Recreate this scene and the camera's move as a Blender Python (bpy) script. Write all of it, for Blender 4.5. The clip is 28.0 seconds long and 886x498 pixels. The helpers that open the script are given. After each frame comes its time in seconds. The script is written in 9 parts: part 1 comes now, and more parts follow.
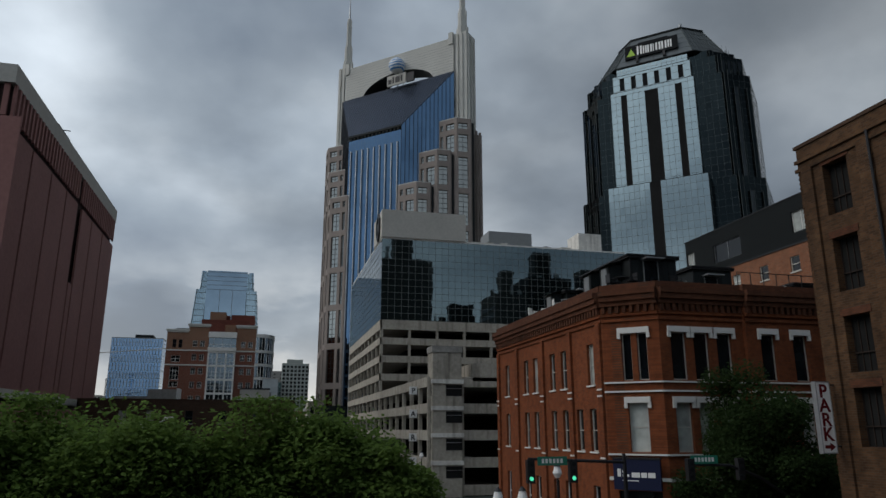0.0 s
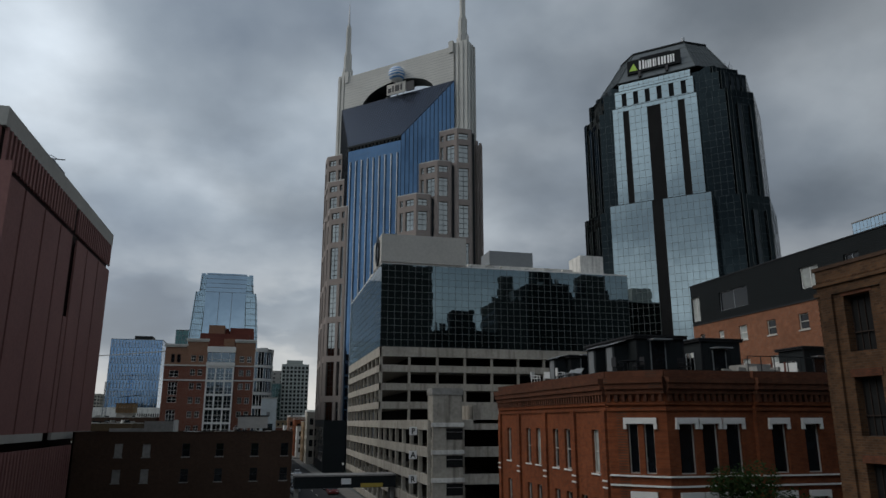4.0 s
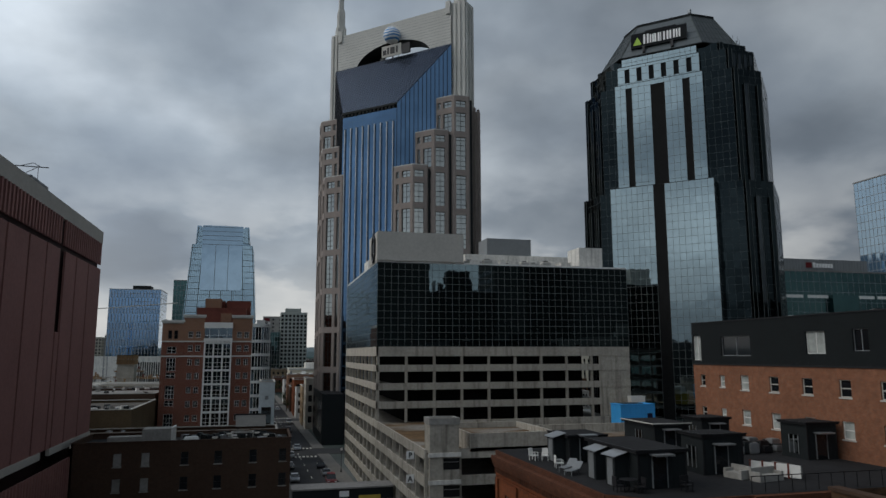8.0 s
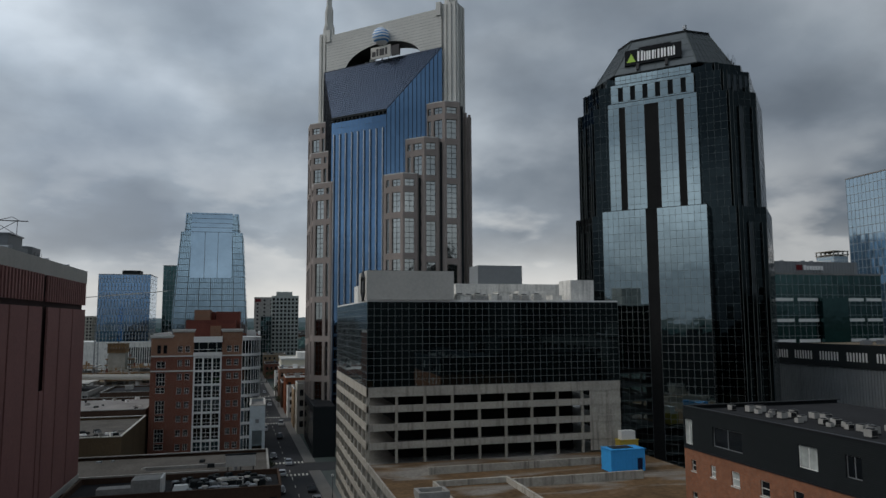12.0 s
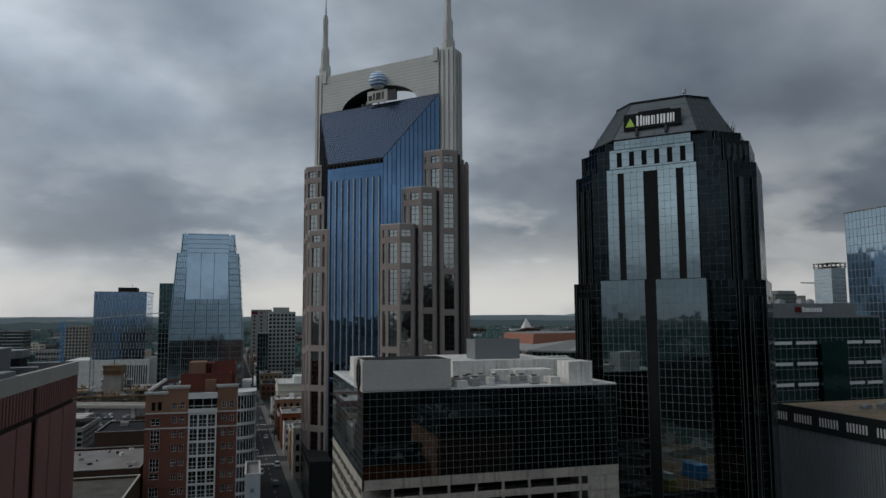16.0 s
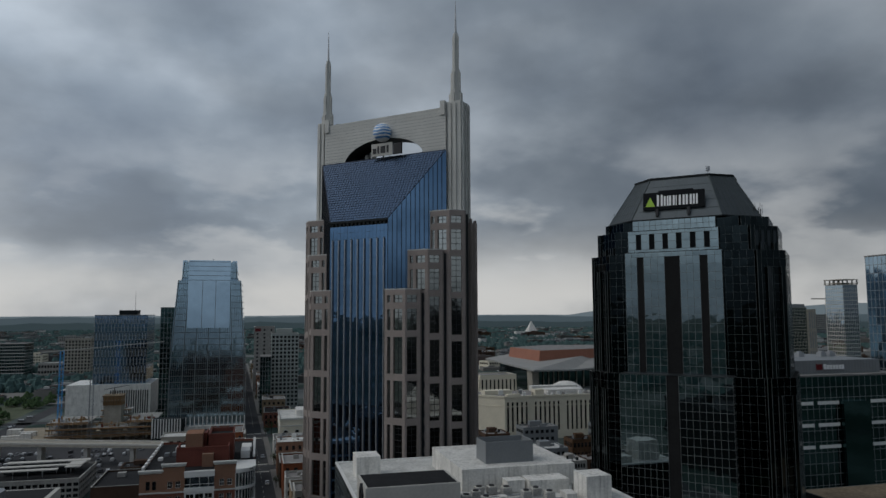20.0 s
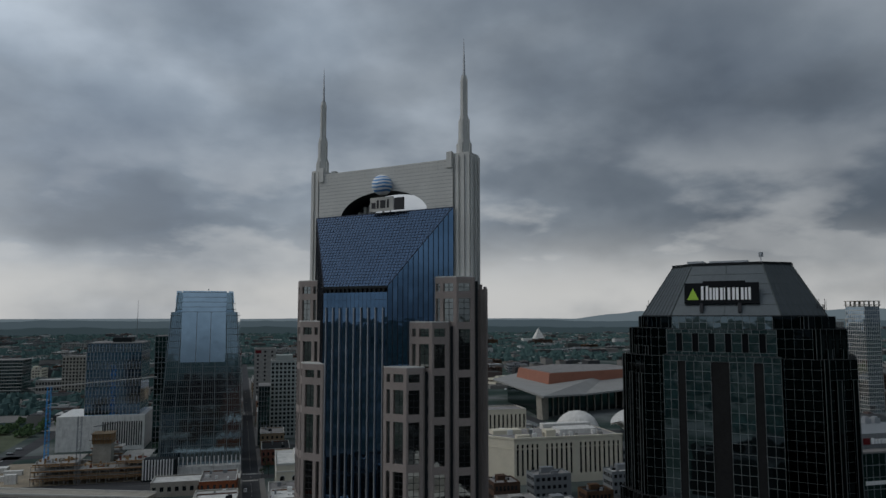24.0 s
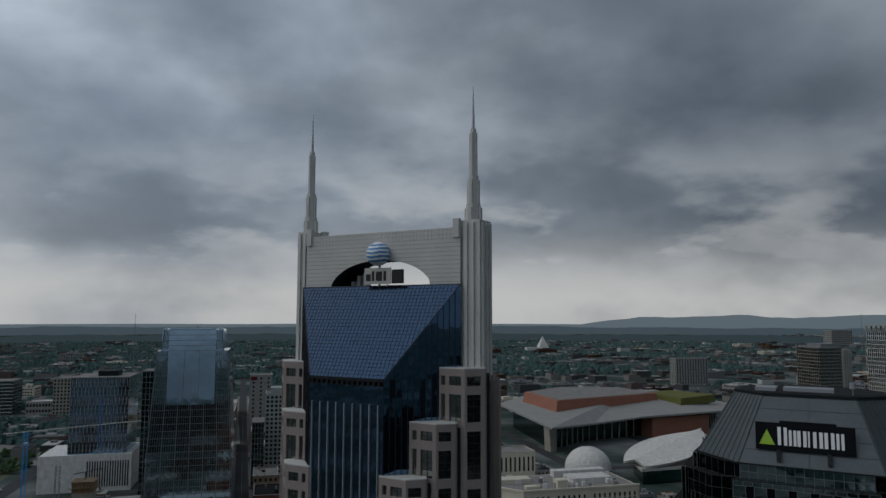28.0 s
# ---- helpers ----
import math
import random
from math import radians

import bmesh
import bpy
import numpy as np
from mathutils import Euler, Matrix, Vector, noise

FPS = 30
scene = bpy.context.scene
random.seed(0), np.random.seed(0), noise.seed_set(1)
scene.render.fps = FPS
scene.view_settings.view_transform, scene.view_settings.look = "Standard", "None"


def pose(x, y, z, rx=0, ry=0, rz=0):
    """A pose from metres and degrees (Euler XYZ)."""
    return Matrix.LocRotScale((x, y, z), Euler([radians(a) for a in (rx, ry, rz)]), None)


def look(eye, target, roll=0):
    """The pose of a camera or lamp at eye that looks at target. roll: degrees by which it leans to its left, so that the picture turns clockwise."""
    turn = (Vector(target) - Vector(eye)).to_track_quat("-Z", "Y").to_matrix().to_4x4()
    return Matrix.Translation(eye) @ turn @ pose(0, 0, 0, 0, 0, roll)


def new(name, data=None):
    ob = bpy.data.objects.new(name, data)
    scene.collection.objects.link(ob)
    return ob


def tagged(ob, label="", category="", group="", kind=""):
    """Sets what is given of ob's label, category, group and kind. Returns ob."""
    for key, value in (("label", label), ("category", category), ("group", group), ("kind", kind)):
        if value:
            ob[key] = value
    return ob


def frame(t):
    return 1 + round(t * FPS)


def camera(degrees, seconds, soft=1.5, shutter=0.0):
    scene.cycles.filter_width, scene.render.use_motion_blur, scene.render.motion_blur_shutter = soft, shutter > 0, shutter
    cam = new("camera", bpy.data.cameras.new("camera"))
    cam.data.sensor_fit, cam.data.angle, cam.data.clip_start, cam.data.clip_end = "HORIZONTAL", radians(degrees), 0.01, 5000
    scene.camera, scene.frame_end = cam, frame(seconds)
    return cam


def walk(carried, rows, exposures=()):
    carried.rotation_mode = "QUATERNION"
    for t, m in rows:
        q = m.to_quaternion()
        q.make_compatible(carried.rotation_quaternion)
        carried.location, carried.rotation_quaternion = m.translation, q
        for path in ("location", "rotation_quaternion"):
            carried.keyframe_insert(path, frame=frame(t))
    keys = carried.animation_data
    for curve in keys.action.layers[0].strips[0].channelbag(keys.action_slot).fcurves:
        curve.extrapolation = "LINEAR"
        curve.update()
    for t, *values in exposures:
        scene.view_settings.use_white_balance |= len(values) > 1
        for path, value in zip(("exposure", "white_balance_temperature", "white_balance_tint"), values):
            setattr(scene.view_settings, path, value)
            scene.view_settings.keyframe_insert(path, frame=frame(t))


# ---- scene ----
cam = camera(64.8, 28.0)
PATH = [
    (0, (-7.837, -38.69, 7.95), (-7.369, -36.81, 8.448), 0.0),
    (1, (-7.879, -38.521, 9.142), (-7.411, -36.64, 9.635), 0.2),
    (2, (-7.864, -38.612, 10.53), (-7.397, -36.731, 11.023), 0.0),
    (4.5, (-7.859, -38.629, 15.202), (-7.389, -36.744, 15.677), -0.0),
    (5, (-7.852, -38.733, 16.72), (-7.383, -36.847, 17.189), -0.1),
    (6, (-7.587, -38.337, 19.228), (-7.114, -36.449, 19.686), -0.1),
    (7, (-7.774, -38.473, 22.341), (-7.294, -36.569, 22.721), -0.2),
    (8, (-7.804, -38.747, 25.605), (-7.319, -36.83, 25.903), -0.1),
    (9, (-7.587, -38.302, 28.728), (-7.093, -36.379, 28.967), -0.3),
    (10, (-7.563, -38.452, 32.015), (-7.061, -36.528, 32.223), -0.3),
    (11, (-7.597, -38.728, 35.25), (-7.091, -36.805, 35.457), -0.2),
    (12, (-7.528, -38.866, 38.552), (-7.017, -36.943, 38.758), -0.3),
    (12.5, (-7.419, -38.787, 40.034), (-6.908, -36.865, 40.242), -0.3),
    (14.5, (-7.387, -38.849, 48.631), (-6.873, -36.926, 48.826), -0.3),
    (15, (-7.414, -38.867, 50.442), (-6.897, -36.945, 50.639), -0.2),
    (16, (-7.299, -38.893, 55.273), (-6.781, -36.971, 55.467), -0.3),
    (17, (-7.173, -38.272, 60.45), (-6.656, -36.349, 60.642), -0.2),
    (18, (-6.912, -36.951, 65.806), (-6.397, -35.027, 65.992), -0.3),
    (19, (-6.582, -34.946, 70.949), (-6.073, -33.02, 71.133), -0.3),
    (20, (-6.148, -31.695, 76.15), (-5.642, -29.769, 76.334), -0.2),
    (21, (-4.666, -27.153, 81.003), (-4.167, -25.225, 81.19), -0.1),
    (21.5, (-3.891, -24.648, 82.767), (-3.394, -22.72, 82.961), 0.2),
    (23.5, (-1.579, -14.365, 94.862), (-1.089, -12.434, 95.04), -0.2),
    (24, (-0.83, -11.59, 96.87), (-0.342, -9.66, 97.055), -0.0),
    (25, (0.84, -5.341, 102.244), (1.325, -3.409, 102.433), 0.1),
    (26, (1.825, 0.405, 107.702), (2.312, 2.335, 107.892), -0.0),
    (27, (3.331, 7.024, 113.101), (3.814, 8.955, 113.293), -0.1),
    (28, (4.739, 13.325, 118.347), (5.219, 15.257, 118.538), 0.1),
]
walk(cam, [(t, look(eye, target, roll)) for t, eye, target, roll in PATH],
     exposures=[(0, 0.44, 6850, 10), (2, 0.43, 6850, 10), (5, 0.35, 6850, 10), (7, 0.35, 6850, 10), (9, 0.44, 6820, 10), (11, 0.44, 6800, 10), (15, 0.25, 6750, 10), (18, 0.14, 6680, 10), (21, 0.03, 6620, 10), (25, -0.05, 6550, 10), (28, -0.14, 6500, 10)])

# ---- sky and light ----
SUN_TURN, SUN_HEIGHT = radians(282), radians(48)
world = bpy.data.worlds.new("overcast_sky")
scene.world = world
world.use_nodes = True
wn, wl = world.node_tree.nodes, world.node_tree.links
sky = wn.new("ShaderNodeTexSky")
sky.sky_type, sky.sun_disc, sky.sun_elevation, sky.sun_rotation = "NISHITA", False, SUN_HEIGHT, SUN_TURN
way = wn.new("ShaderNodeTexCoord")
sep = wn.new("ShaderNodeSeparateXYZ")
wl.new(way.outputs["Generated"], sep.inputs[0])


def wmath(op, a, b=None, clamp=False):
    n = wn.new("ShaderNodeMath")
    n.operation, n.use_clamp = op, clamp
    for k, v in enumerate((a, b)):
        if isinstance(v, (int, float)):
            n.inputs[k].default_value = v
        elif v is not None:
            wl.new(v, n.inputs[k])
    return n.outputs[0]


up = wmath("MAXIMUM", sep.outputs[2], 0.0)
lift = wmath("ADD", up, 0.55)
flat = wn.new("ShaderNodeCombineXYZ")
wl.new(wmath("DIVIDE", sep.outputs[0], lift), flat.inputs[0])
wl.new(wmath("DIVIDE", sep.outputs[1], lift), flat.inputs[1])
flat.inputs[2].default_value = 5.2
cloud = wn.new("ShaderNodeTexNoise")
cloud.inputs["Scale"].default_value, cloud.inputs["Detail"].default_value = 2.6, 7
cloud.inputs["Roughness"].default_value, cloud.inputs["Distortion"].default_value = 0.46, 0.0
wl.new(flat.outputs[0], cloud.inputs["Vector"])
ramp = wn.new("ShaderNodeValToRGB")
ramp.color_ramp.elements[0].position, ramp.color_ramp.elements[0].color = 0.34, (0.114, 0.144, 0.186, 1)
ramp.color_ramp.elements[1].position, ramp.color_ramp.elements[1].color = 0.68, (0.32, 0.368, 0.424, 1)
mid = ramp.color_ramp.elements.new(0.5)
mid.color = (0.188, 0.227, 0.275, 1)
wl.new(cloud.outputs["Fac"], ramp.inputs[0])


def wrange(v, a, b, c, d):
    n = wn.new("ShaderNodeMapRange")
    n.interpolation_type = "SMOOTHSTEP"
    for k, x in zip(("From Min", "From Max", "To Min", "To Max"), (a, b, c, d)):
        n.inputs[k].default_value = x
    wl.new(v, n.inputs["Value"])
    return n.outputs[0]


# the cloud is thinner up the street and to its left; behind, it stands dark down to the horizon
ahead = wrange(sep.outputs[1], -0.25, 0.55, 0.0, 1.0)
near = wmath("ADD", up, 0.26)
far = wn.new("ShaderNodeCombineXYZ")
wl.new(wmath("DIVIDE", sep.outputs[0], near), far.inputs[0])
wl.new(wmath("DIVIDE", sep.outputs[1], near), far.inputs[1])
far.inputs[2].default_value = 1.7
low = wn.new("ShaderNodeTexNoise")
low.inputs["Scale"].default_value, low.inputs["Detail"].default_value = 2.2, 7
low.inputs["Roughness"].default_value, low.inputs["Distortion"].default_value = 0.48, 0.0
wl.new(far.outputs[0], low.inputs["Vector"])
gap = wrange(low.outputs["Fac"], 0.42, 0.6, 0.0, 1.0)
strip = wmath("MULTIPLY", wmath("MAXIMUM", wrange(up, 0.02, 0.14, 0.9, 0.0), wmath("MULTIPLY", wrange(up, 0.06, 0.30, 0.62, 0.0), gap)), ahead)
west = wmath("MULTIPLY", wrange(sep.outputs[0], -0.6, 0.12, 1.0, 0.0), wrange(up, 0.04, 0.34, 0.6, 0.0))
thin = wmath("MULTIPLY", wmath("MAXIMUM", strip, wmath("MULTIPLY", west, ahead)), wrange(cloud.outputs["Fac"], 0.34, 0.6, 0.55, 1.0), True)
leftward = wrange(sep.outputs[0], -0.45, 0.65, 1.36, 0.7)
bank = wmath("MAXIMUM", ahead, wrange(up, 0.0, 0.17, 0.58, 1.12))
high = wmath("SUBTRACT", wrange(up, 0.25, 0.6, 1.0, 1.22), wmath("MULTIPLY", wrange(up, 0.3, 0.55, 0.0, 0.4), wrange(sep.outputs[0], 0.15, 0.6, 0.0, 1.0)))
shade = wn.new("ShaderNodeVectorMath")
shade.operation = "SCALE"
wl.new(ramp.outputs[0], shade.inputs[0])
clump = wrange(low.outputs["Fac"], 0.36, 0.62, 0.86, 1.12)
wl.new(wmath("MULTIPLY", wmath("MULTIPLY", leftward, bank), wmath("MULTIPLY", high, clump)), shade.inputs["Scale"])
pale = wn.new("ShaderNodeMixRGB")
pale.inputs[2].default_value = (0.575, 0.58, 0.575, 1)
wl.new(thin, pale.inputs[0])
wl.new(shade.outputs[0], pale.inputs[1])
blend = wn.new("ShaderNodeMixRGB")
blend.inputs[0].default_value = 0.96
scale = wn.new("ShaderNodeVectorMath")
scale.operation = "SCALE"
scale.inputs["Scale"].default_value = 0.06
wl.new(sky.outputs[0], scale.inputs[0])
wl.new(scale.outputs[0], blend.inputs[1])
wl.new(pale.outputs[0], blend.inputs[2])
wl.new(blend.outputs[0], wn["Background"].inputs["Color"])
wn["Background"].inputs["Strength"].default_value = 1.0

sun = new("sun", bpy.data.lights.new("sun", "SUN"))
sun.data.energy, sun.data.angle, sun.data.color = 0.75, radians(45), (1.0, 0.97, 0.93)
sun.matrix_world = look((-100, 15, 110), (0, 0, 20))

# ---- materials ----
def nodes_of(m):
    m.use_nodes = True
    nt = m.node_tree
    return nt, nt.nodes["Principled BSDF"]


def vary(nt, color, var, big, small, vector=None):
    """Colour with stains at a large scale and grain at a small one, in metres."""
    geo = nt.nodes.new("ShaderNodeNewGeometry")
    n1, n2 = nt.nodes.new("ShaderNodeTexNoise"), nt.nodes.new("ShaderNodeTexNoise")
    n1.inputs["Scale"].default_value, n2.inputs["Scale"].default_value = 1 / big, 1 / small
    n1.inputs["Detail"].default_value = 6
    n2.inputs["Detail"].default_value = 3
    add = nt.nodes.new("ShaderNodeMath")
    add.operation = "ADD"
    obj = nt.nodes.new("ShaderNodeObjectInfo")
    rnd = nt.nodes.new("ShaderNodeMath")
    rnd.operation = "MULTIPLY_ADD"
    rnd.inputs[1].default_value = 0.25
    for n in (n1, n2):
        nt.links.new(geo.outputs["Position"], n.inputs["Vector"])
    nt.links.new(n1.outputs["Fac"], add.inputs[0])
    nt.links.new(n2.outputs["Fac"], add.inputs[1])
    nt.links.new(obj.outputs["Random"], rnd.inputs[0])
    nt.links.new(add.outputs[0], rnd.inputs[2])
    ramp = nt.nodes.new("ShaderNodeMapRange")
    ramp.inputs["From Min"].default_value, ramp.inputs["From Max"].default_value = 0.6, 1.5
    ramp.inputs["To Min"].default_value, ramp.inputs["To Max"].default_value = 1 - var, 1 + var
    nt.links.new(rnd.outputs[0], ramp.inputs["Value"])
    mul = nt.nodes.new("ShaderNodeVectorMath")
    mul.operation = "SCALE"
    mul.inputs[0].default_value = color
    nt.links.new(ramp.outputs[0], mul.inputs["Scale"])
    return mul.outputs[0], n2.outputs["Fac"]


def surface(name, color, rough=0.8, metal=0.0, var=0.15, big=6.0, small=0.3, bump=0.1):
    m = bpy.data.materials.new(name)
    nt, b = nodes_of(m)
    out, grain = vary(nt, color, var, big, small)
    nt.links.new(out, b.inputs["Base Color"])
    b.inputs["Roughness"].default_value, b.inputs["Metallic"].default_value = rough, metal
    b.inputs["Specular IOR Level"].default_value = 0.5 if rough < 0.6 else 0.15
    if bump:
        bp = nt.nodes.new("ShaderNodeBump")
        bp.inputs["Strength"].default_value, bp.inputs["Distance"].default_value = bump, 0.03
        nt.links.new(grain, bp.inputs["Height"])
        nt.links.new(bp.outputs[0], b.inputs["Normal"])
    return m


def brickwork(name, a, bcol, mortar, scale=1.0, var=0.25):
    """Running-bond brick of real size on upright walls along either street."""
    m = bpy.data.materials.new(name)
    nt, b = nodes_of(m)
    geo, sep, add, com = (nt.nodes.new("ShaderNode" + k) for k in ("NewGeometry", "SeparateXYZ", "Math", "CombineXYZ"))
    nt.links.new(geo.outputs["Position"], sep.inputs[0])
    nt.links.new(sep.outputs[0], add.inputs[0])
    nt.links.new(sep.outputs[1], add.inputs[1])
    nt.links.new(add.outputs[0], com.inputs[0])
    nt.links.new(sep.outputs[2], com.inputs[1])
    bt = nt.nodes.new("ShaderNodeTexBrick")
    bt.inputs["Scale"].default_value = 1.0
    bt.inputs["Brick Width"].default_value, bt.inputs["Row Height"].default_value = 0.23 * scale, 0.08 * scale
    bt.inputs["Mortar Size"].default_value = 0.010 * scale
    bt.inputs["Color1"].default_value, bt.inputs["Color2"].default_value = (*a, 1), (*bcol, 1)
    bt.inputs["Mortar"].default_value = (*mortar, 1)
    nt.links.new(com.outputs[0], bt.inputs["Vector"])
    fac, grain = vary(nt, (1, 1, 1), var, 5.0, 0.5)
    mul = nt.nodes.new("ShaderNodeVectorMath")
    mul.operation = "MULTIPLY"
    nt.links.new(bt.outputs["Color"], mul.inputs[0])
    nt.links.new(fac, mul.inputs[1])
    nt.links.new(mul.outputs[0], b.inputs["Base Color"])
    b.inputs["Roughness"].default_value = 0.9
    bp = nt.nodes.new("ShaderNodeBump")
    bp.invert = True
    bp.inputs["Strength"].default_value, bp.inputs["Distance"].default_value = 0.4, 0.01
    nt.links.new(bt.outputs["Fac"], bp.inputs["Height"])
    nt.links.new(bp.outputs[0], b.inputs["Normal"])
    b.inputs["Specular IOR Level"].default_value = 0.15
    return m


def coated_glass(name, color, rough=0.03, wave=0.012, size=2.5):
    """Mirror-coated facade glass, each sheet slightly bowed."""
    m = bpy.data.materials.new(name)
    nt, b = nodes_of(m)
    b.inputs["Metallic"].default_value, b.inputs["Roughness"].default_value = 1.0, rough
    out, _ = vary(nt, color, 0.12, 9.0, 1.2)
    nt.links.new(out, b.inputs["Base Color"])
    geo, n, bp = (nt.nodes.new("ShaderNode" + k) for k in ("NewGeometry", "TexNoise", "Bump"))
    n.inputs["Scale"].default_value, n.inputs["Detail"].default_value = 1 / size, 1
    bp.inputs["Strength"].default_value, bp.inputs["Distance"].default_value = 1.0, wave
    nt.links.new(geo.outputs["Position"], n.inputs["Vector"])
    nt.links.new(n.outputs["Fac"], bp.inputs["Height"])
    nt.links.new(bp.outputs[0], b.inputs["Normal"])
    return m


def window_glass(name, color=(0.008, 0.01, 0.012), rough=0.06):
    m = bpy.data.materials.new(name)
    nt, b = nodes_of(m)
    out, _ = vary(nt, color, 0.6, 3.0, 0.8)
    nt.links.new(out, b.inputs["Base Color"])
    b.inputs["Roughness"].default_value, b.inputs["IOR"].default_value = rough, 1.45
    return m


CONCRETE = surface("pale_concrete", (0.31, 0.285, 0.24), 0.85, var=0.32, big=4, small=0.4)
CONCRETE_OLD = surface("weathered_concrete", (0.27, 0.26, 0.24), 0.9, var=0.35, big=3, small=0.5, bump=0.2)
DECK = surface("stained_deck_concrete", (0.16, 0.12, 0.08), 0.95, var=0.75, big=7, small=0.8, bump=0.2)


def streaked_deck():
    """Pale worn concrete under brown silt that has dried in drifts and streaks."""
    m = surface("silted_deck_concrete", (0.22, 0.2, 0.175), 0.95, var=0.4, big=3, small=0.5, bump=0.2)
    nt = m.node_tree
    b = next(n for n in nt.nodes if n.type == "BSDF_PRINCIPLED")
    clean = b.inputs["Base Color"].links[0].from_socket
    silt, _ = vary(nt, (0.115, 0.07, 0.036), 0.6, 5, 0.7)
    geo, mp, n, ramp, mix = (nt.nodes.new("ShaderNode" + k) for k in ("NewGeometry", "Mapping", "TexNoise", "MapRange", "Mix"))
    mp.inputs["Rotation"].default_value = (0, 0, 0.25)
    mp.inputs["Scale"].default_value = (0.06, 0.19, 0.1)
    n.inputs["Scale"].default_value, n.inputs["Detail"].default_value = 1.0, 7
    n.inputs["Distortion"].default_value = 0.6
    ramp.inputs["From Min"].default_value, ramp.inputs["From Max"].default_value = 0.49, 0.64
    mix.data_type = "RGBA"
    nt.links.new(geo.outputs["Position"], mp.inputs["Vector"])
    nt.links.new(mp.outputs[0], n.inputs["Vector"])
    nt.links.new(n.outputs["Fac"], ramp.inputs["Value"])
    nt.links.new(ramp.outputs[0], mix.inputs["Factor"])
    nt.links.new(silt, mix.inputs[6])
    nt.links.new(clean, mix.inputs[7])
    nt.links.new(mix.outputs[2], b.inputs["Base Color"])
    return m


SILT_DECK = streaked_deck()


def run_stained(name, color, stain, var, reach=0.5):
    """Painted or cast wall with soot runs that hang down in narrow streaks."""
    m = surface(name, color, 0.85, var=var, big=3, small=0.4)
    nt = m.node_tree
    b = next(n for n in nt.nodes if n.type == "BSDF_PRINCIPLED")
    clean = b.inputs["Base Color"].links[0].from_socket
    geo, mp, n, ramp, mix = (nt.nodes.new("ShaderNode" + k) for k in ("NewGeometry", "Mapping", "TexNoise", "MapRange", "Mix"))
    mp.inputs["Scale"].default_value = (1.4, 1.4, 0.12)
    n.inputs["Scale"].default_value, n.inputs["Detail"].default_value = 1.0, 5
    ramp.inputs["From Min"].default_value, ramp.inputs["From Max"].default_value = 0.52, 0.74
    ramp.inputs["To Max"].default_value = reach
    mix.data_type = "RGBA"
    mix.inputs[7].default_value = (*stain, 1)
    nt.links.new(geo.outputs["Position"], mp.inputs["Vector"])
    nt.links.new(mp.outputs[0], n.inputs["Vector"])
    nt.links.new(n.outputs["Fac"], ramp.inputs["Value"])
    nt.links.new(ramp.outputs[0], mix.inputs["Factor"])
    nt.links.new(clean, mix.inputs[6])
    nt.links.new(mix.outputs[2], b.inputs["Base Color"])
    return m


WHITE_WALL = run_stained("white_painted_wall", (0.60, 0.58, 0.54), (0.2, 0.19, 0.17), 0.3, 0.6)
GARAGE_WALL = run_stained("rain_streaked_concrete", (0.37, 0.34, 0.29), (0.1, 0.09, 0.075), 0.3, 0.7)
WHITE_TRIM = surface("white_trim", (0.66, 0.65, 0.62), 0.6, var=0.08, big=2, small=0.3, bump=0.03)
GREY_PANEL = surface("grey_metal_panel", (0.17, 0.18, 0.185), 0.5, var=0.12, big=4, small=0.4, bump=0.03)
DARK_METAL = surface("dark_cladding", (0.014, 0.017, 0.018), 0.65, var=0.2, big=3, small=0.4, bump=0.03)
BLACK_ROOF = surface("black_roof_felt", (0.017, 0.017, 0.018), 0.9, var=0.45, big=4, small=0.5, bump=0.2)
GREY_ROOF = surface("grey_roof_gravel", (0.2, 0.19, 0.18), 0.95, var=0.4, big=5, small=0.4, bump=0.25)
WHITE_ROOF = surface("white_roof_membrane", (0.50, 0.49, 0.46), 0.85, var=0.4, big=4, small=0.6)
RED_PANEL = surface("dark_red_panel", (0.285, 0.14, 0.126), 0.7, var=0.16, big=6, small=0.5, bump=0.05)
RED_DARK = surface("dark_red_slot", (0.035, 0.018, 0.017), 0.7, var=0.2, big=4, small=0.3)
PALE_CAP = surface("pale_fascia", (0.46, 0.44, 0.40), 0.7, var=0.12, big=4, small=0.5)
STONE = surface("warm_granite", (0.262, 0.222, 0.2), 0.7, var=0.16, big=5, small=0.4)
PALE_STONE = surface("pale_limestone_panel", (0.52, 0.51, 0.475), 0.75, var=0.12, big=6, small=0.5, bump=0.05)
BEIGE = surface("beige_precast", (0.58, 0.53, 0.42), 0.85, var=0.12, big=6, small=0.6)
ASPHALT = surface("asphalt", (0.05, 0.05, 0.052), 0.92, var=0.3, big=8, small=0.4, bump=0.2)
PAVING = surface("concrete_pavement", (0.16, 0.152, 0.14), 0.9, var=0.25, big=5, small=0.5)
PAINT = surface("road_paint", (0.6, 0.58, 0.5), 0.8, var=0.25, big=2, small=0.3)
STEEL = surface("galvanised_steel", (0.36, 0.37, 0.38), 0.45, 0.7, var=0.15, big=2, small=0.2, bump=0.03)
DARK_STEEL = surface("black_steel", (0.015, 0.015, 0.017), 0.5, 0.3, var=0.2, big=2, small=0.2, bump=0.02)
BLUE_PAINT = surface("blue_painted_steel", (0.03, 0.30, 0.66), 0.55, var=0.12, big=2, small=0.4, bump=0.03)
YELLOW_PAINT = surface("yellow_painted_steel", (0.42, 0.31, 0.05), 0.55, var=0.15, big=2, small=0.3)
COPPER = surface("copper_roof_panel", (0.31, 0.135, 0.09), 0.6, 0.1, var=0.15, big=9, small=1)
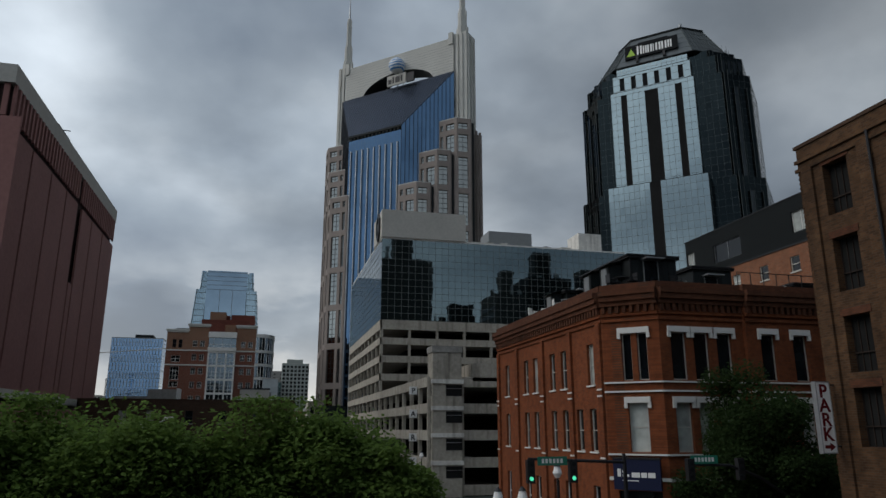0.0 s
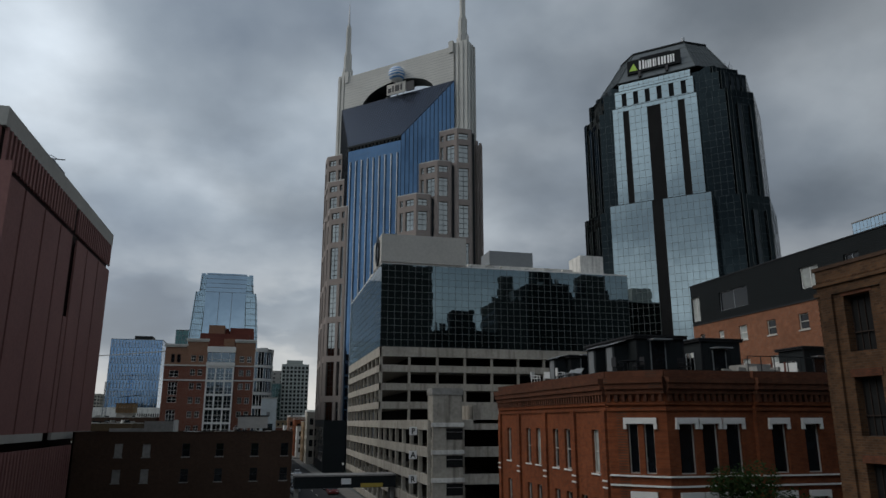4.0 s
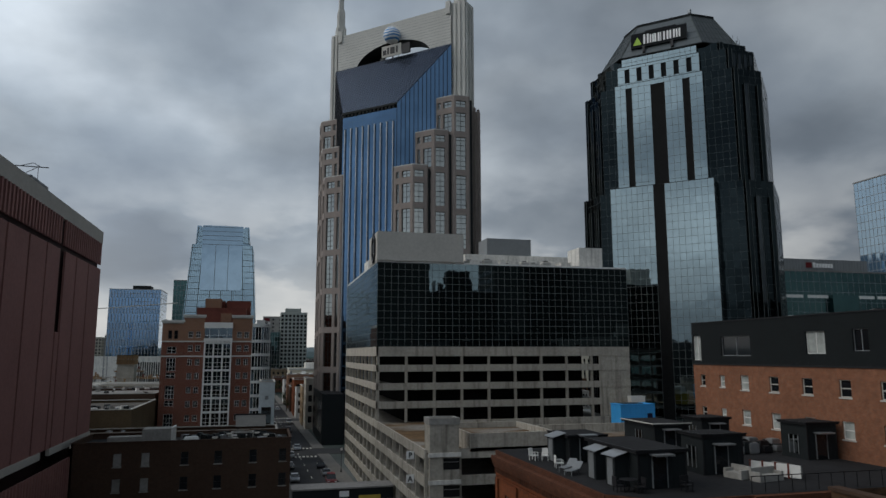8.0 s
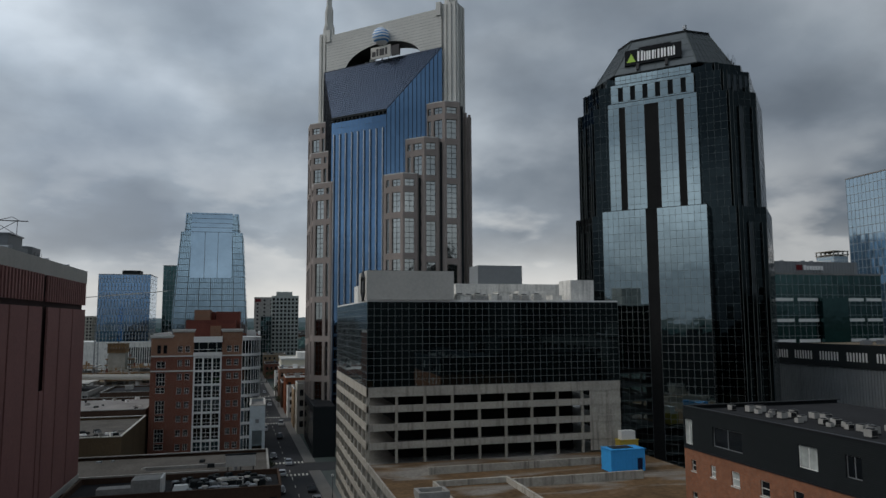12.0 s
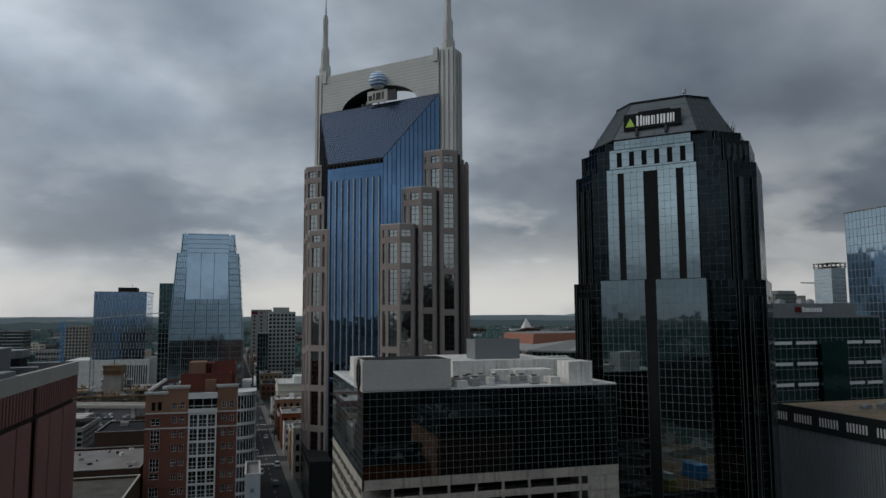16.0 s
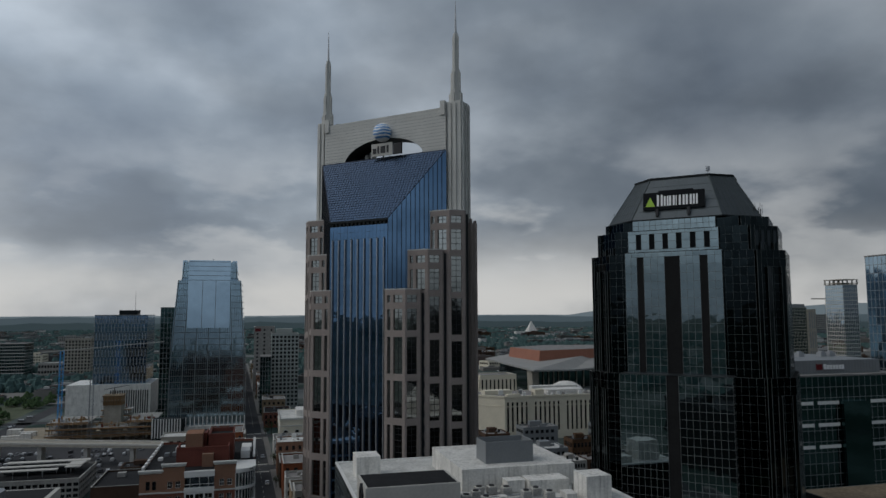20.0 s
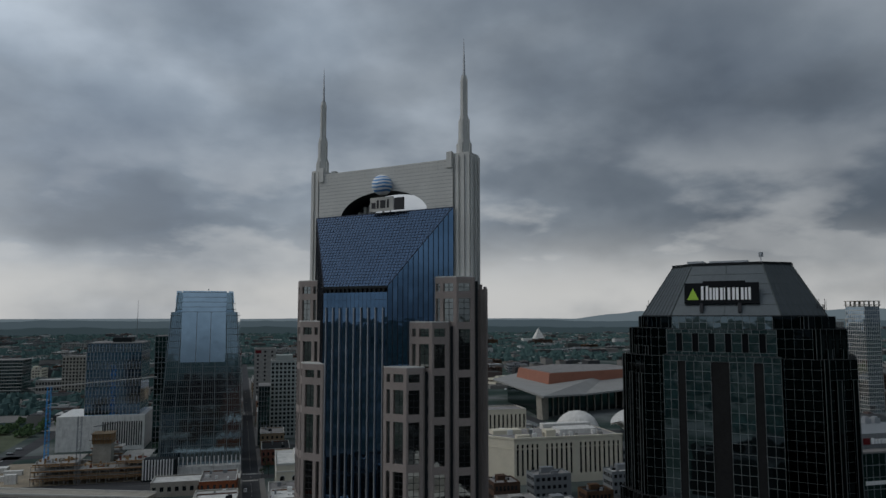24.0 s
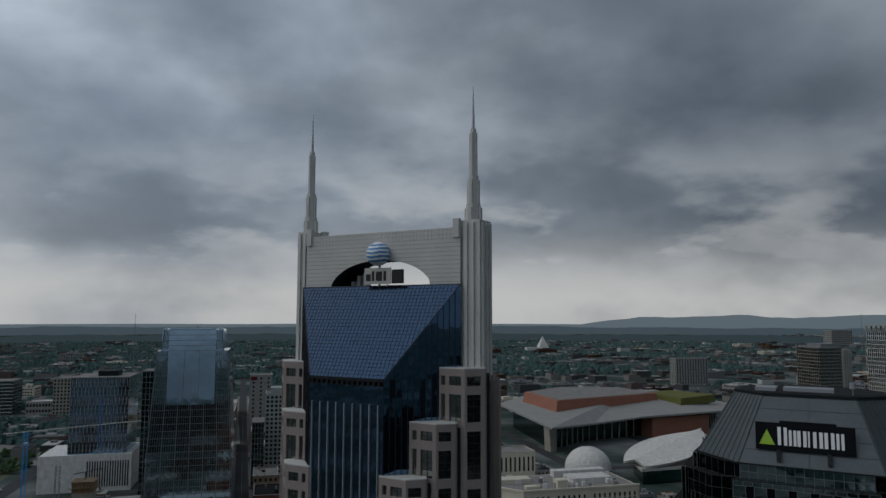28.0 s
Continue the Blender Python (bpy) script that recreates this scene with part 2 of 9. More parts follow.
TIMBER = surface("formwork_timber", (0.25, 0.15, 0.075), 0.85, var=0.25, big=2, small=0.3)
RUST = surface("red_brown_roof_paint", (0.14, 0.045, 0.033), 0.8, var=0.25, big=3, small=0.4)
BARK = surface("bark", (0.06, 0.05, 0.04), 0.95, var=0.3, big=0.6, small=0.06, bump=0.5)
SKIN_RED = surface("red_sign_paint", (0.11, 0.01, 0.012), 0.6, var=0.1, big=1, small=0.1)
GREEN_SIGN = surface("green_sign_face", (0.01, 0.17, 0.115), 0.5, var=0.08, big=1, small=0.1)
LIME = surface("lime_sign_face", (0.3, 0.48, 0.03), 0.5, var=0.05, big=2, small=0.3)
NAVY = surface("navy_sign_panel", (0.012, 0.016, 0.045), 0.6, var=0.15, big=1, small=0.1)
SIGN_WHITE = surface("white_sign_face", (0.75, 0.75, 0.74), 0.5, var=0.05, big=1, small=0.1, bump=0)
SIGN_BLUE = surface("blue_sign_stripe", (0.06, 0.24, 0.52), 0.45, var=0.05, big=1, small=0.1, bump=0)
BRICK_RED = brickwork("red_brick", (0.20, 0.056, 0.021), (0.145, 0.04, 0.016), (0.10, 0.046, 0.027), var=0.42)
BRICK_ORANGE = brickwork("orange_brick", (0.26, 0.105, 0.056), (0.2, 0.078, 0.042), (0.19, 0.12, 0.085), var=0.3)
BRICK_BROWN = brickwork("brown_brick", (0.1, 0.05, 0.024), (0.056, 0.029, 0.016), (0.075, 0.052, 0.035), 1.2, var=0.5)
BRICK_DARK = brickwork("soot_dark_brick", (0.08, 0.045, 0.029), (0.056, 0.032, 0.022), (0.062, 0.045, 0.034))
BRICK_DEEP_RED = brickwork("deep_red_brick", (0.115, 0.042, 0.022), (0.08, 0.031, 0.018), (0.065, 0.036, 0.025), var=0.4)
BRICK_CONDO = brickwork("condo_brick", (0.17, 0.058, 0.038), (0.14, 0.045, 0.03), (0.2, 0.12, 0.09), 2.0, var=0.12)
BRICK_TAN = brickwork("condo_tan_brick", (0.25, 0.125, 0.078), (0.21, 0.104, 0.064), (0.24, 0.16, 0.115), 2.0, var=0.12)
BRICK_TAN2 = brickwork("tan_brick", (0.34, 0.24, 0.14), (0.28, 0.19, 0.11), (0.25, 0.2, 0.15), 2.0, var=0.2)
GLASS_BLUE = coated_glass("deep_blue_mirror_glass", (0.112, 0.198, 0.315), wave=0.012)
GLASS_ROOF = coated_glass("blue_slate_roof_glass", (0.016, 0.03, 0.056), 0.24, wave=0.01)
GLASS_SILVER = coated_glass("silver_mirror_glass", (0.285, 0.35, 0.365), 0.03, wave=0.012)
GLASS_BLACK = coated_glass("smoked_black_glass", (0.016, 0.022, 0.024), 0.05, wave=0.03)
GLASS_SMOKE = coated_glass("grey_smoked_glass", (0.05, 0.058, 0.062), 0.08, wave=0.03)
GLASS_BLOCK = coated_glass("smoked_mirror_glass", (0.17, 0.225, 0.24), 0.02, wave=0.004)
GLASS_BRONZE = coated_glass("bronze_window_glass", (0.36, 0.37, 0.35), 0.05, wave=0.02)
GLASS_TOWER = coated_glass("grey_blue_mirror_glass", (0.3, 0.41, 0.48), 0.07, wave=0.006, size=6)
GLASS_SKY = coated_glass("pale_blue_mirror_glass", (0.3, 0.4, 0.48), 0.06, wave=0.03, size=6)
GLASS_OFFICE = coated_glass("steel_blue_office_glass", (0.26, 0.42, 0.62), 0.06, wave=0.02, size=6)
GLASS_TEAL = coated_glass("teal_office_glass", (0.058, 0.112, 0.112), 0.06, wave=0.02)
GLASS_CONDO = coated_glass("dusky_bay_glass", (0.15, 0.19, 0.22), 0.05, wave=0.02)
GLASS_ROOM = window_glass("dark_room_glass")
GLASS_BLIND = window_glass("glass_over_pale_blind", (0.34, 0.36, 0.34), 0.15)
RUST_BAR = surface("rusted_window_bar", (0.03, 0.022, 0.018), 0.8, var=0.3, big=1, small=0.1, bump=0.05)
SLOT_BLACK = surface("smoked_slot_glazing", (0.006, 0.007, 0.008), 0.28, var=0.2, big=3, small=0.5, bump=0.02)
for n in SLOT_BLACK.node_tree.nodes:
    if n.type == "BSDF_PRINCIPLED":
        n.inputs["Specular IOR Level"].default_value = 0.08
SASH = surface("aged_sash_paint", (0.42, 0.4, 0.36), 0.7, var=0.2, big=2, small=0.3, bump=0.03)
SEAM = surface("dull_glazing_bar", (0.15, 0.168, 0.168), 0.6, 0.2, var=0.15, big=3, small=0.4, bump=0)
SEAM_BLACK = surface("dark_glazing_bar", (0.085, 0.098, 0.098), 0.6, 0.2, var=0.15, big=3, small=0.4, bump=0)
SEAM_BLUE = surface("blue_grey_glazing_bar", (0.06, 0.07, 0.095), 0.6, 0.2, var=0.15, big=3, small=0.4, bump=0)
SLATE = surface("mansard_lead_panel", (0.078, 0.09, 0.095), 0.4, 0.45, var=0.14, big=4, small=0.5, bump=0.03)
# near-black colour that paints the shade inside decks, landings and rooms
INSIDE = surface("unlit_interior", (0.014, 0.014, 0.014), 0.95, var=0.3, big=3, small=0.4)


# ---- building kit ----
class Shape:
    """Collects faces of one mesh."""

    def __init__(self, o=(0, 0, 0)):
        self.v, self.f, self.m, self.o = [], [], [], o

    def poly(self, pts, m=0):
        n = len(self.v)
        ox, oy, oz = self.o
        self.v += [(p[0] - ox, p[1] - oy, p[2] - oz) for p in pts]
        self.f.append(tuple(range(n, n + len(pts))))
        self.m.append(m)

    def box(self, x0, y0, z0, x1, y1, z1, m=0, bottom=True):
        a = [(x0, y0), (x1, y0), (x1, y1), (x0, y1)]
        self.prism(a, z0, z1, m, bottom)

    def prism(self, pts, z0, z1, m=0, bottom=True, top=True):
        self.loft(pts, z0, pts, z1, m, bottom, top)

    def loft(self, a, z0, b, z1, m=0, bottom=True, top=True):
        """Side faces from the outline a (anticlockwise seen from above) at z0 to b at z1."""
        n, k = len(self.v), len(a)
        ox, oy, oz = self.o
        self.v += [(x - ox, y - oy, z0 - oz) for x, y in a] + [(x - ox, y - oy, z1 - oz) for x, y in b]
        for i in range(k):
            j = (i + 1) % k
            self.f.append((n + i, n + j, n + k + j, n + k + i))
            self.m.append(m)
        if top:
            self.f.append(tuple(n + k + i for i in range(k)))
            self.m.append(m)
        if bottom:
            self.f.append(tuple(n + i for i in reversed(range(k))))
            self.m.append(m)

    def beam(self, p, q, r, m=0, sides=4):
        """A straight bar of radius r from p to q."""
        p, q = Vector(p), Vector(q)
        d = (q - p).normalized()
        s = d.cross(Vector((0, 0, 1)) if abs(d.z) < 0.9 else Vector((1, 0, 0))).normalized()
        t = s.cross(d)
        ring = [s * math.cos(2 * math.pi * (i + 0.5) / sides) + t * math.sin(2 * math.pi * (i + 0.5) / sides) for i in range(sides)]
        r1 = r if not isinstance(r, tuple) else r[0]
        r2 = r if not isinstance(r, tuple) else r[1]
        a, b = [p + w * r1 for w in ring], [q + w * r2 for w in ring]
        for i in range(sides):
            j = (i + 1) % sides
            self.poly((a[j], a[i], b[i], b[j]), m)
        self.poly(list(b[::-1]), m)
        self.poly(a, m)

    def mesh(self, name, *mats):
        me = bpy.data.meshes.new(name)
        me.from_pydata(self.v, [], self.f)
        for mt in mats:
            me.materials.append(mt)
        if len(mats) > 1:
            me.polygons.foreach_set("material_index", self.m)
        me.update()
        return me


def thing(name, label, category, x, y, z=0.0, rz=0.0, group="", kind=""):
    ob = new(name)
    ob.matrix_world = pose(x, y, z, 0, 0, rz)
    ob.empty_display_size = 0.5
    return tagged(ob, label, category, group, kind)


def part(name, sh, parent, *mats, label="", at=None, rz=0.0):
    """One mesh under a thing or a part, from a Shape or from mesh data."""
    ob = new(name, sh.mesh(name, *mats) if isinstance(sh, Shape) else sh)
    ob.parent = parent
    if at is not None:
        ob.matrix_basis = pose(*at, 0, 0, rz)
    return tagged(ob, label)


def solid(name, sh, label, category, *mats, at=(0, 0, 0), rz=0.0, group="", kind=""):
    """A thing that is one mesh."""
    ob = new(name, sh.mesh(name, *mats) if isinstance(sh, Shape) else sh)
    ob.matrix_world = pose(*at, 0, 0, rz)
    return tagged(ob, label, category, group, kind)


def org(root):
    """Parts of turned things are given in their own axes, all others in the world's."""
    return (0, 0, 0) if abs(root.matrix_world[0][1]) > 1e-6 else tuple(root.matrix_world.translation)


class Side:
    """One upright face of a building from p to q, seen left to right from outside."""

    def __init__(self, p, q):
        self.p, self.w = p, math.dist(p, q)
        self.d = ((q[0] - p[0]) / self.w, (q[1] - p[1]) / self.w)
        self.n = (self.d[1], -self.d[0])
        self.rz = math.degrees(math.atan2(self.d[1], self.d[0]))

    def at(self, u, z, out=0.0):
        return (self.p[0] + self.d[0] * u + self.n[0] * out, self.p[1] + self.d[1] * u + self.n[1] * out, z)

    def rect(self, sh, u0, u1, z0, z1, out=0.0, m=0):
        sh.poly((self.at(u0, z0, out), self.at(u1, z0, out), self.at(u1, z1, out), self.at(u0, z1, out)), m)

    def slab(self, sh, u0, u1, z0, z1, out0, out1, m=0):
        """A block on the face, from out0 to out1 in front of it."""
        a = [self.at(u0, 0, out1)[:2], self.at(u1, 0, out1)[:2], self.at(u1, 0, out0)[:2], self.at(u0, 0, out0)[:2]]
        sh.prism(a, z0, z1, m)

    def wall(self, sh, z0, z1, holes, depth, m=0, u0=0.0, u1=None):
        """The face with openings that go depth metres in, and their reveals."""
        u1 = self.w if u1 is None else u1
        us = sorted({u0, u1, *(h[0] for h in holes), *(h[1] for h in holes)})
        zs = sorted({z0, z1, *(h[2] for h in holes), *(h[3] for h in holes)})
        us, zs = [u for u in us if u0 <= u <= u1], [z for z in zs if z0 <= z <= z1]
        for za, zb in zip(zs, zs[1:]):
            run = None
            for ua, ub in zip(us, us[1:]):
                c, e = (ua + ub) / 2, (za + zb) / 2
                empty = any(h[0] < c < h[1] and h[2] < e < h[3] for h in holes)
                if empty and run is not None:
                    self.rect(sh, run, ua, za, zb, 0, m)
                    run = None
                elif not empty and run is None:
                    run = ua
            if run is not None:
                self.rect(sh, run, us[-1], za, zb, 0, m)
        for a, b, c, e in holes:
            f, g = (lambda u, z: self.at(u, z, 0)), (lambda u, z: self.at(u, z, -depth))
            sh.poly((f(a, c), g(a, c), g(a, e), f(a, e)), m)
            sh.poly((g(b, c), f(b, c), f(b, e), g(b, e)), m)
            sh.poly((f(a, c), f(b, c), g(b, c), g(a, c)), m)
            sh.poly((g(a, e), g(b, e), f(b, e), f(a, e)), m)

    def place(self, root, u, z, out):
        """Where a part with its own axes goes under root."""
        x, y, zz = self.at(u, z, out)
        o = org(root)
        return (x - o[0], y - o[1], zz - o[2])


MESHES = {}


def add_window(root, side, u, z, out, w, h, cols, rows, frame, pane, bar=0.07, label=""):
    """A window frame with its pane, on meshes that equal windows share."""
    key = (round(w, 2), round(h, 2), cols, rows, frame.name, bar)
    if key not in MESHES:
        s = Shape()
        for i in range(cols + 1):
            a = min(max(w * i / cols - bar / 2, 0), w - bar)
            s.box(a, -0.08, 0, a + bar, -0.005, h)
        for i in range(rows + 1):
            a = min(max(h * i / rows - bar / 2, 0), h - bar)
            s.box(0.0, -0.076, a, w, -0.006, a + bar)
        MESHES[key] = s.mesh("window", frame)
    kp = (round(w, 2), round(h, 2), pane.name)
    if kp not in MESHES:
        s = Shape()
        s.box(0.01, -0.03, 0.01, w - 0.01, 0.0, h - 0.01)
        MESHES[kp] = s.mesh("pane", pane)
    ob = part("window", MESHES[key], root, label=label, at=side.place(root, u, z, out), rz=side.rz)
    part("pane", MESHES[kp], ob)
    return ob


def curtain(root, side, u0, u1, z0, z1, cols, rows, glass, bars, tilt=0.0022, bar=0.06, out=0.0, single=0):
    """A curtain wall: sheets that lean a little each its own way, and a net of bars."""
    g, b = Shape(org(root)), Shape(org(root))
    du, dz = (u1 - u0) / cols, (z1 - z0) / rows
    sheet = Shape()
    sheet.box(0, -0.004, 0, du, 0, dz)
    sheet = sheet.mesh("pane", glass) if single else None
    for j in reversed(range(rows)):
        for i in range(cols):
            if single > 0:
                single -= 1
                x, y, zz = side.place(root, u0 + i * du, z0 + j * dz, out)
                ob = part("pane", sheet, root)
                ob.matrix_basis = pose(x, y, zz, math.degrees(random.gauss(0, tilt)), 0, side.rz + math.degrees(random.gauss(0, tilt)))
                continue
            ta, tb = random.gauss(0, tilt) * du / 2, random.gauss(0, tilt) * dz / 2
            a, c, e, f = u0 + i * du, u0 + (i + 1) * du, z0 + j * dz, z0 + (j + 1) * dz
            g.poly((side.at(a, e, out - ta - tb), side.at(c, e, out + ta - tb), side.at(c, f, out + ta + tb), side.at(a, f, out - ta + tb)))
    for i in range(cols + 1):
        c = u0 + i * du
        side.slab(b, c - bar / 2, c + bar / 2, z0, z1, out, out + 0.022)
    for j in range(rows + 1):
        c = z0 + j * dz
        side.slab(b, u0, u1, max(z0, c - bar / 2), min(z1, c + bar / 2), out, out + 0.019)
    tagged(part("glass_panes", g, root, glass), kind="stuff")
    tagged(part("mullion_net", b, root, bars), kind="stuff")

# ---- ground and streets ----
def street_x(y):
    """Middle of the main street, which bears a little to the west past the garage."""
    return 3.6 - 0.032 * max(y - 85, 0)


def hills(x, y):
    """Level town, with wooded ridges beyond it."""
    r = math.hypot(x, y)
    far = min(max((r - 1900) / 2600, 0), 1)
    bumps = noise.noise((x / 900, y / 900, 0.3)) * 0.5 + 0.5 + 0.35 * noise.noise((x / 330, y / 330, 1.7))
    return far * far * (30 + 18 * bumps)


sh = Shape()
rings = [0, 300, 700, 1200, 1700, 2000, 2300, 2600, 2900, 3200, 3500, 3800, 4100, 4350, 4600, 4800]
SECT = 144
grid = [[(r * math.sin(2 * math.pi * k / SECT), r * math.cos(2 * math.pi * k / SECT)) for k in range(SECT)] for r in rings]
for a, b in zip(grid, grid[1:]):
    for k in range(SECT):
        j = (k + 1) % SECT
        pts = [a[k], a[j], b[j], b[k]] if a is not grid[0] else [a[0], b[j], b[k]]
        sh.poly([(x, y, hills(x, y)) for x, y in pts][::-1])
# cool tint of the ground colours stands in for distance haze
GROUND = bpy.data.materials.new("town_ground")
nt, bs = nodes_of(GROUND)
geo, n1, n2, rp = (nt.nodes.new("ShaderNode" + k) for k in ("NewGeometry", "TexNoise", "TexVoronoi", "ValToRGB"))
n1.inputs["Scale"].default_value, n1.inputs["Detail"].default_value = 0.012, 9
n2.inputs["Scale"].default_value = 0.03
rp.color_ramp.elements[0].position, rp.color_ramp.elements[0].color = 0.42, (0.042, 0.062, 0.055, 1)
rp.color_ramp.elements[1].position, rp.color_ramp.elements[1].color = 0.62, (0.155, 0.165, 0.162, 1)
e = rp.color_ramp.elements.new(0.52)
e.color = (0.085, 0.1, 0.092, 1)
nt.links.new(geo.outputs["Position"], n1.inputs["Vector"])
nt.links.new(n1.outputs["Fac"], rp.inputs[0])
nt.links.new(rp.outputs[0], bs.inputs["Base Color"])
bs.inputs["Roughness"].default_value, bs.inputs["Specular IOR Level"].default_value = 0.95, 0.0
solid("ground", sh, "level town ground rising to wooded ridges", "ground", GROUND, kind="structure")

sh = Shape()
sh.box(-1.2, -130, 0.0, 8.4, 85, 0.05)
sh.prism([(street_x(85) - 4.8, 85), (street_x(85) + 4.8, 85), (street_x(1500) + 4.8, 1500), (street_x(1500) - 4.8, 1500)], 0.0, 0.056)
sh.box(-420, -12.5, 0.0, -1.2, -2.5, 0.05)
sh.box(8.4, -12.5, 0.0, 420, -2.5, 0.05)
for y in (150, 244, 330, 425, 520, 700):
    sh.box(-600, y, 0.0, 900, y + 11, 0.05)
for x in (-170, 118, 235, 350):
    sh.box(x, 12, 0.0, x + 11, 150, 0.05)
    sh.box(x, 247, 0.0, x + 11, 700, 0.05)
solid("road", sh, "worn dark asphalt city streets", "road", ASPHALT, kind="structure")
sh = Shape()
for x0, x1 in ((-7.8, -4.8), (4.8, 7.8)):
    for y0, y1 in ((-130, -14), (-1.5, 85), (85, 150), (161, 244), (255, 330), (341, 425), (436, 520), (531, 700), (711, 1100)):
        a, b = street_x(y0), street_x(y1)
        sh.prism([(a + x0, y0), (a + x1, y0), (b + x1, y1), (b + x0, y1)], 0, 0.16)
for y0, y1 in ((-16.5, -12.5), (-2.5, 0.0)):
    sh.box(-60, y0, 0, -4.2, y1, 0.16)
    sh.box(11.4, y0, 0, 60, y1, 0.16)
solid("pavement", sh, "grey concrete pavements with kerbs", "pavement", PAVING, kind="structure")
sh = Shape()
for y in range(-120, 900, 9):
    if not -20 < y < 2:
        sh.box(street_x(y) - 0.08, y, 0.05, street_x(y) + 0.08, y + 3, 0.062)
for y in (239.5, 256.5, 325, 342, 420, 437):
    for k in range(9):
        sh.box(street_x(y) - 4.4 + k, y, 0.05, street_x(y) - 3.9 + k, y + 2.6, 0.062)
for k in range(9):
    sh.box(-0.8 + k, -1.9, 0.05, -0.3 + k, 0.6, 0.056)
    sh.box(-2.8 + k, 161.3, 0.05, -2.3 + k, 163.6, 0.062)
    sh.box(-2.6 + k, 145.3, 0.05, -2.1 + k, 147.6, 0.062)
solid("road_markings", sh, "worn white lane and crossing lines on asphalt", "road marking", PAINT, kind="structure")
sh = Shape()
sh.box(-36, 2, 0, -4.3, 78, 0.06)
solid("parking_lot", sh, "cracked asphalt parking lot", "parking lot", ASPHALT, kind="structure")


# ---- dark red windowless building ----
def red_building():
    root = thing("panel_building", "windowless dark red panelled building with pale cap and slotted top", "building", -60, 67)
    X, Y0, Y1, H = -37.45, 42.25, 98.55, 47.8
    o = (-60, 67, 0)
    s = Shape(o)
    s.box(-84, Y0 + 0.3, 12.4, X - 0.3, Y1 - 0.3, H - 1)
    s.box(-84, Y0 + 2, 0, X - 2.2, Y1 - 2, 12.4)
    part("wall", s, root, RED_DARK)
    east, south = Side((X, Y1), (X, Y0)), Side((-84, Y0), (X, Y0))
    # panels on the street side: far group and near group beside the dark joint
    L = east.w
    edges = [0, 9.1, 16.9, 23.5, 25.9, 32.5, 39.9, 47.9, 54.5, L]
    for k, (a, b) in enumerate(zip(edges, edges[1:])):
        z1 = 28.9 if k == 3 else 40.9
        s = Shape(o)
        east.slab(s, a + 0.28, b - 0.28, 12.4, z1, -0.3, 0.0)
        part("panel", s, root, RED_PANEL)
        if k != 3:
            for e in (-0.28, 0.1, 0.75):
                s = Shape(o)
                east.slab(s, a + e, a + e + 0.18, 12.4, z1 - 0.2, 0.0, 0.22)
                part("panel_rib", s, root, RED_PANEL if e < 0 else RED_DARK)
    for a in range(8):
        s = Shape(o)
        south.slab(s, a * 6 + 0.1, a * 6 + 5.9, 12.4, 41.6, -0.3, 0.0)
        part("panel", s, root, RED_PANEL)
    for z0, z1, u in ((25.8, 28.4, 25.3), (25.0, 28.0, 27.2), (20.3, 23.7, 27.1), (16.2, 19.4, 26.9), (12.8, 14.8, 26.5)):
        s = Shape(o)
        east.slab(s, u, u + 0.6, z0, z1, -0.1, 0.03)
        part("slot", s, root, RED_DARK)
    fin = Shape()
    fin.box(-0.28, 0.0, 41.7, 0.28, 0.3, 45.6)
    fin = fin.mesh("louvre_fin", RED_PANEL)
    for side, n in ((east, 44), (south, 39)):
        for i in range(n):
            u = (i + 0.5) * side.w / n
            if side is east and abs(u - 24.7) < 1.0:
                continue
            part("louvre_fin", fin, root, at=side.place(root, u, 0, 0), rz=side.rz)
    s = Shape(o)
    s.box(-84.2, Y0 - 0.25, 45.55, X + 0.25, Y1 + 0.25, H)
    part("cap", s, root, PALE_CAP, label="pale stone-coloured roof fascia")
    s = Shape(o)
    east.slab(s, 0, 24.2, 11.4, 12.4, -0.4, 0.1)
    east.slab(s, 28.4, L, 11.4, 12.4, -0.4, 0.1)
    south.slab(s, 0, 47.7, 11.4, 12.4, -0.4, 0.1)
    part("band", s, root, PALE_CAP, label="pale band under the panels")
    for i in range(30):
        s = Shape(o)
        u = 20 + i * 1.15
        east.slab(s, u, u + 0.5, 3, 10.6, -2.2, -1.9)
        part("base_fin", s, root, RED_PANEL)
    s = Shape(o)
    s.box(-50, 70.5, H, -41.4, 76.5, 51.1)
    part("plant_room", s, root, GREY_PANEL)
    s = Shape(o)
    s.box(-50.2, 70.3, 51.1, -41.2, 76.7, 51.25)
    part("plant_room_roof", s, root, STEEL)
    s = Shape(o)
    s.prism([(-46.5, 82), (-42.6, 82), (-42.1, 83), (-42.1, 87), (-42.8, 88.2), (-46.5, 88.2)], H, 49.3)
    part("plant_room", s, root, DARK_METAL)
    s = Shape(o)
    s.prism([(-46.8, 81.7), (-42.4, 81.7), (-41.8, 82.9), (-41.8, 87.1), (-42.6, 88.5), (-46.8, 88.5)], 49.3, 50.5)
    part("plant_hood", s, root, GREY_PANEL)
    s = Shape(o)
    for y in (82.2, 84, 86):
        s.beam((-41.3, y, H), (-41.3, y, 49.6), 0.03)
    s.beam((-41.3, 82.2, 49.6), (-41.3, 86, 49.6), 0.03)
    part("ladder_rail", s, root, DARK_STEEL)
    for bx in ((-46, 44, -39, 52), (-52, 54, -47, 60), (-40, 60, -37.6, 66)):
        s = Shape(o)
        s.box(bx[0], bx[1], H, bx[2], bx[3], H + 0.7)
        part("roof_curb", s, root, GREY_PANEL)
    for y in (47, 58, 76, 88):
        s = Shape(o)
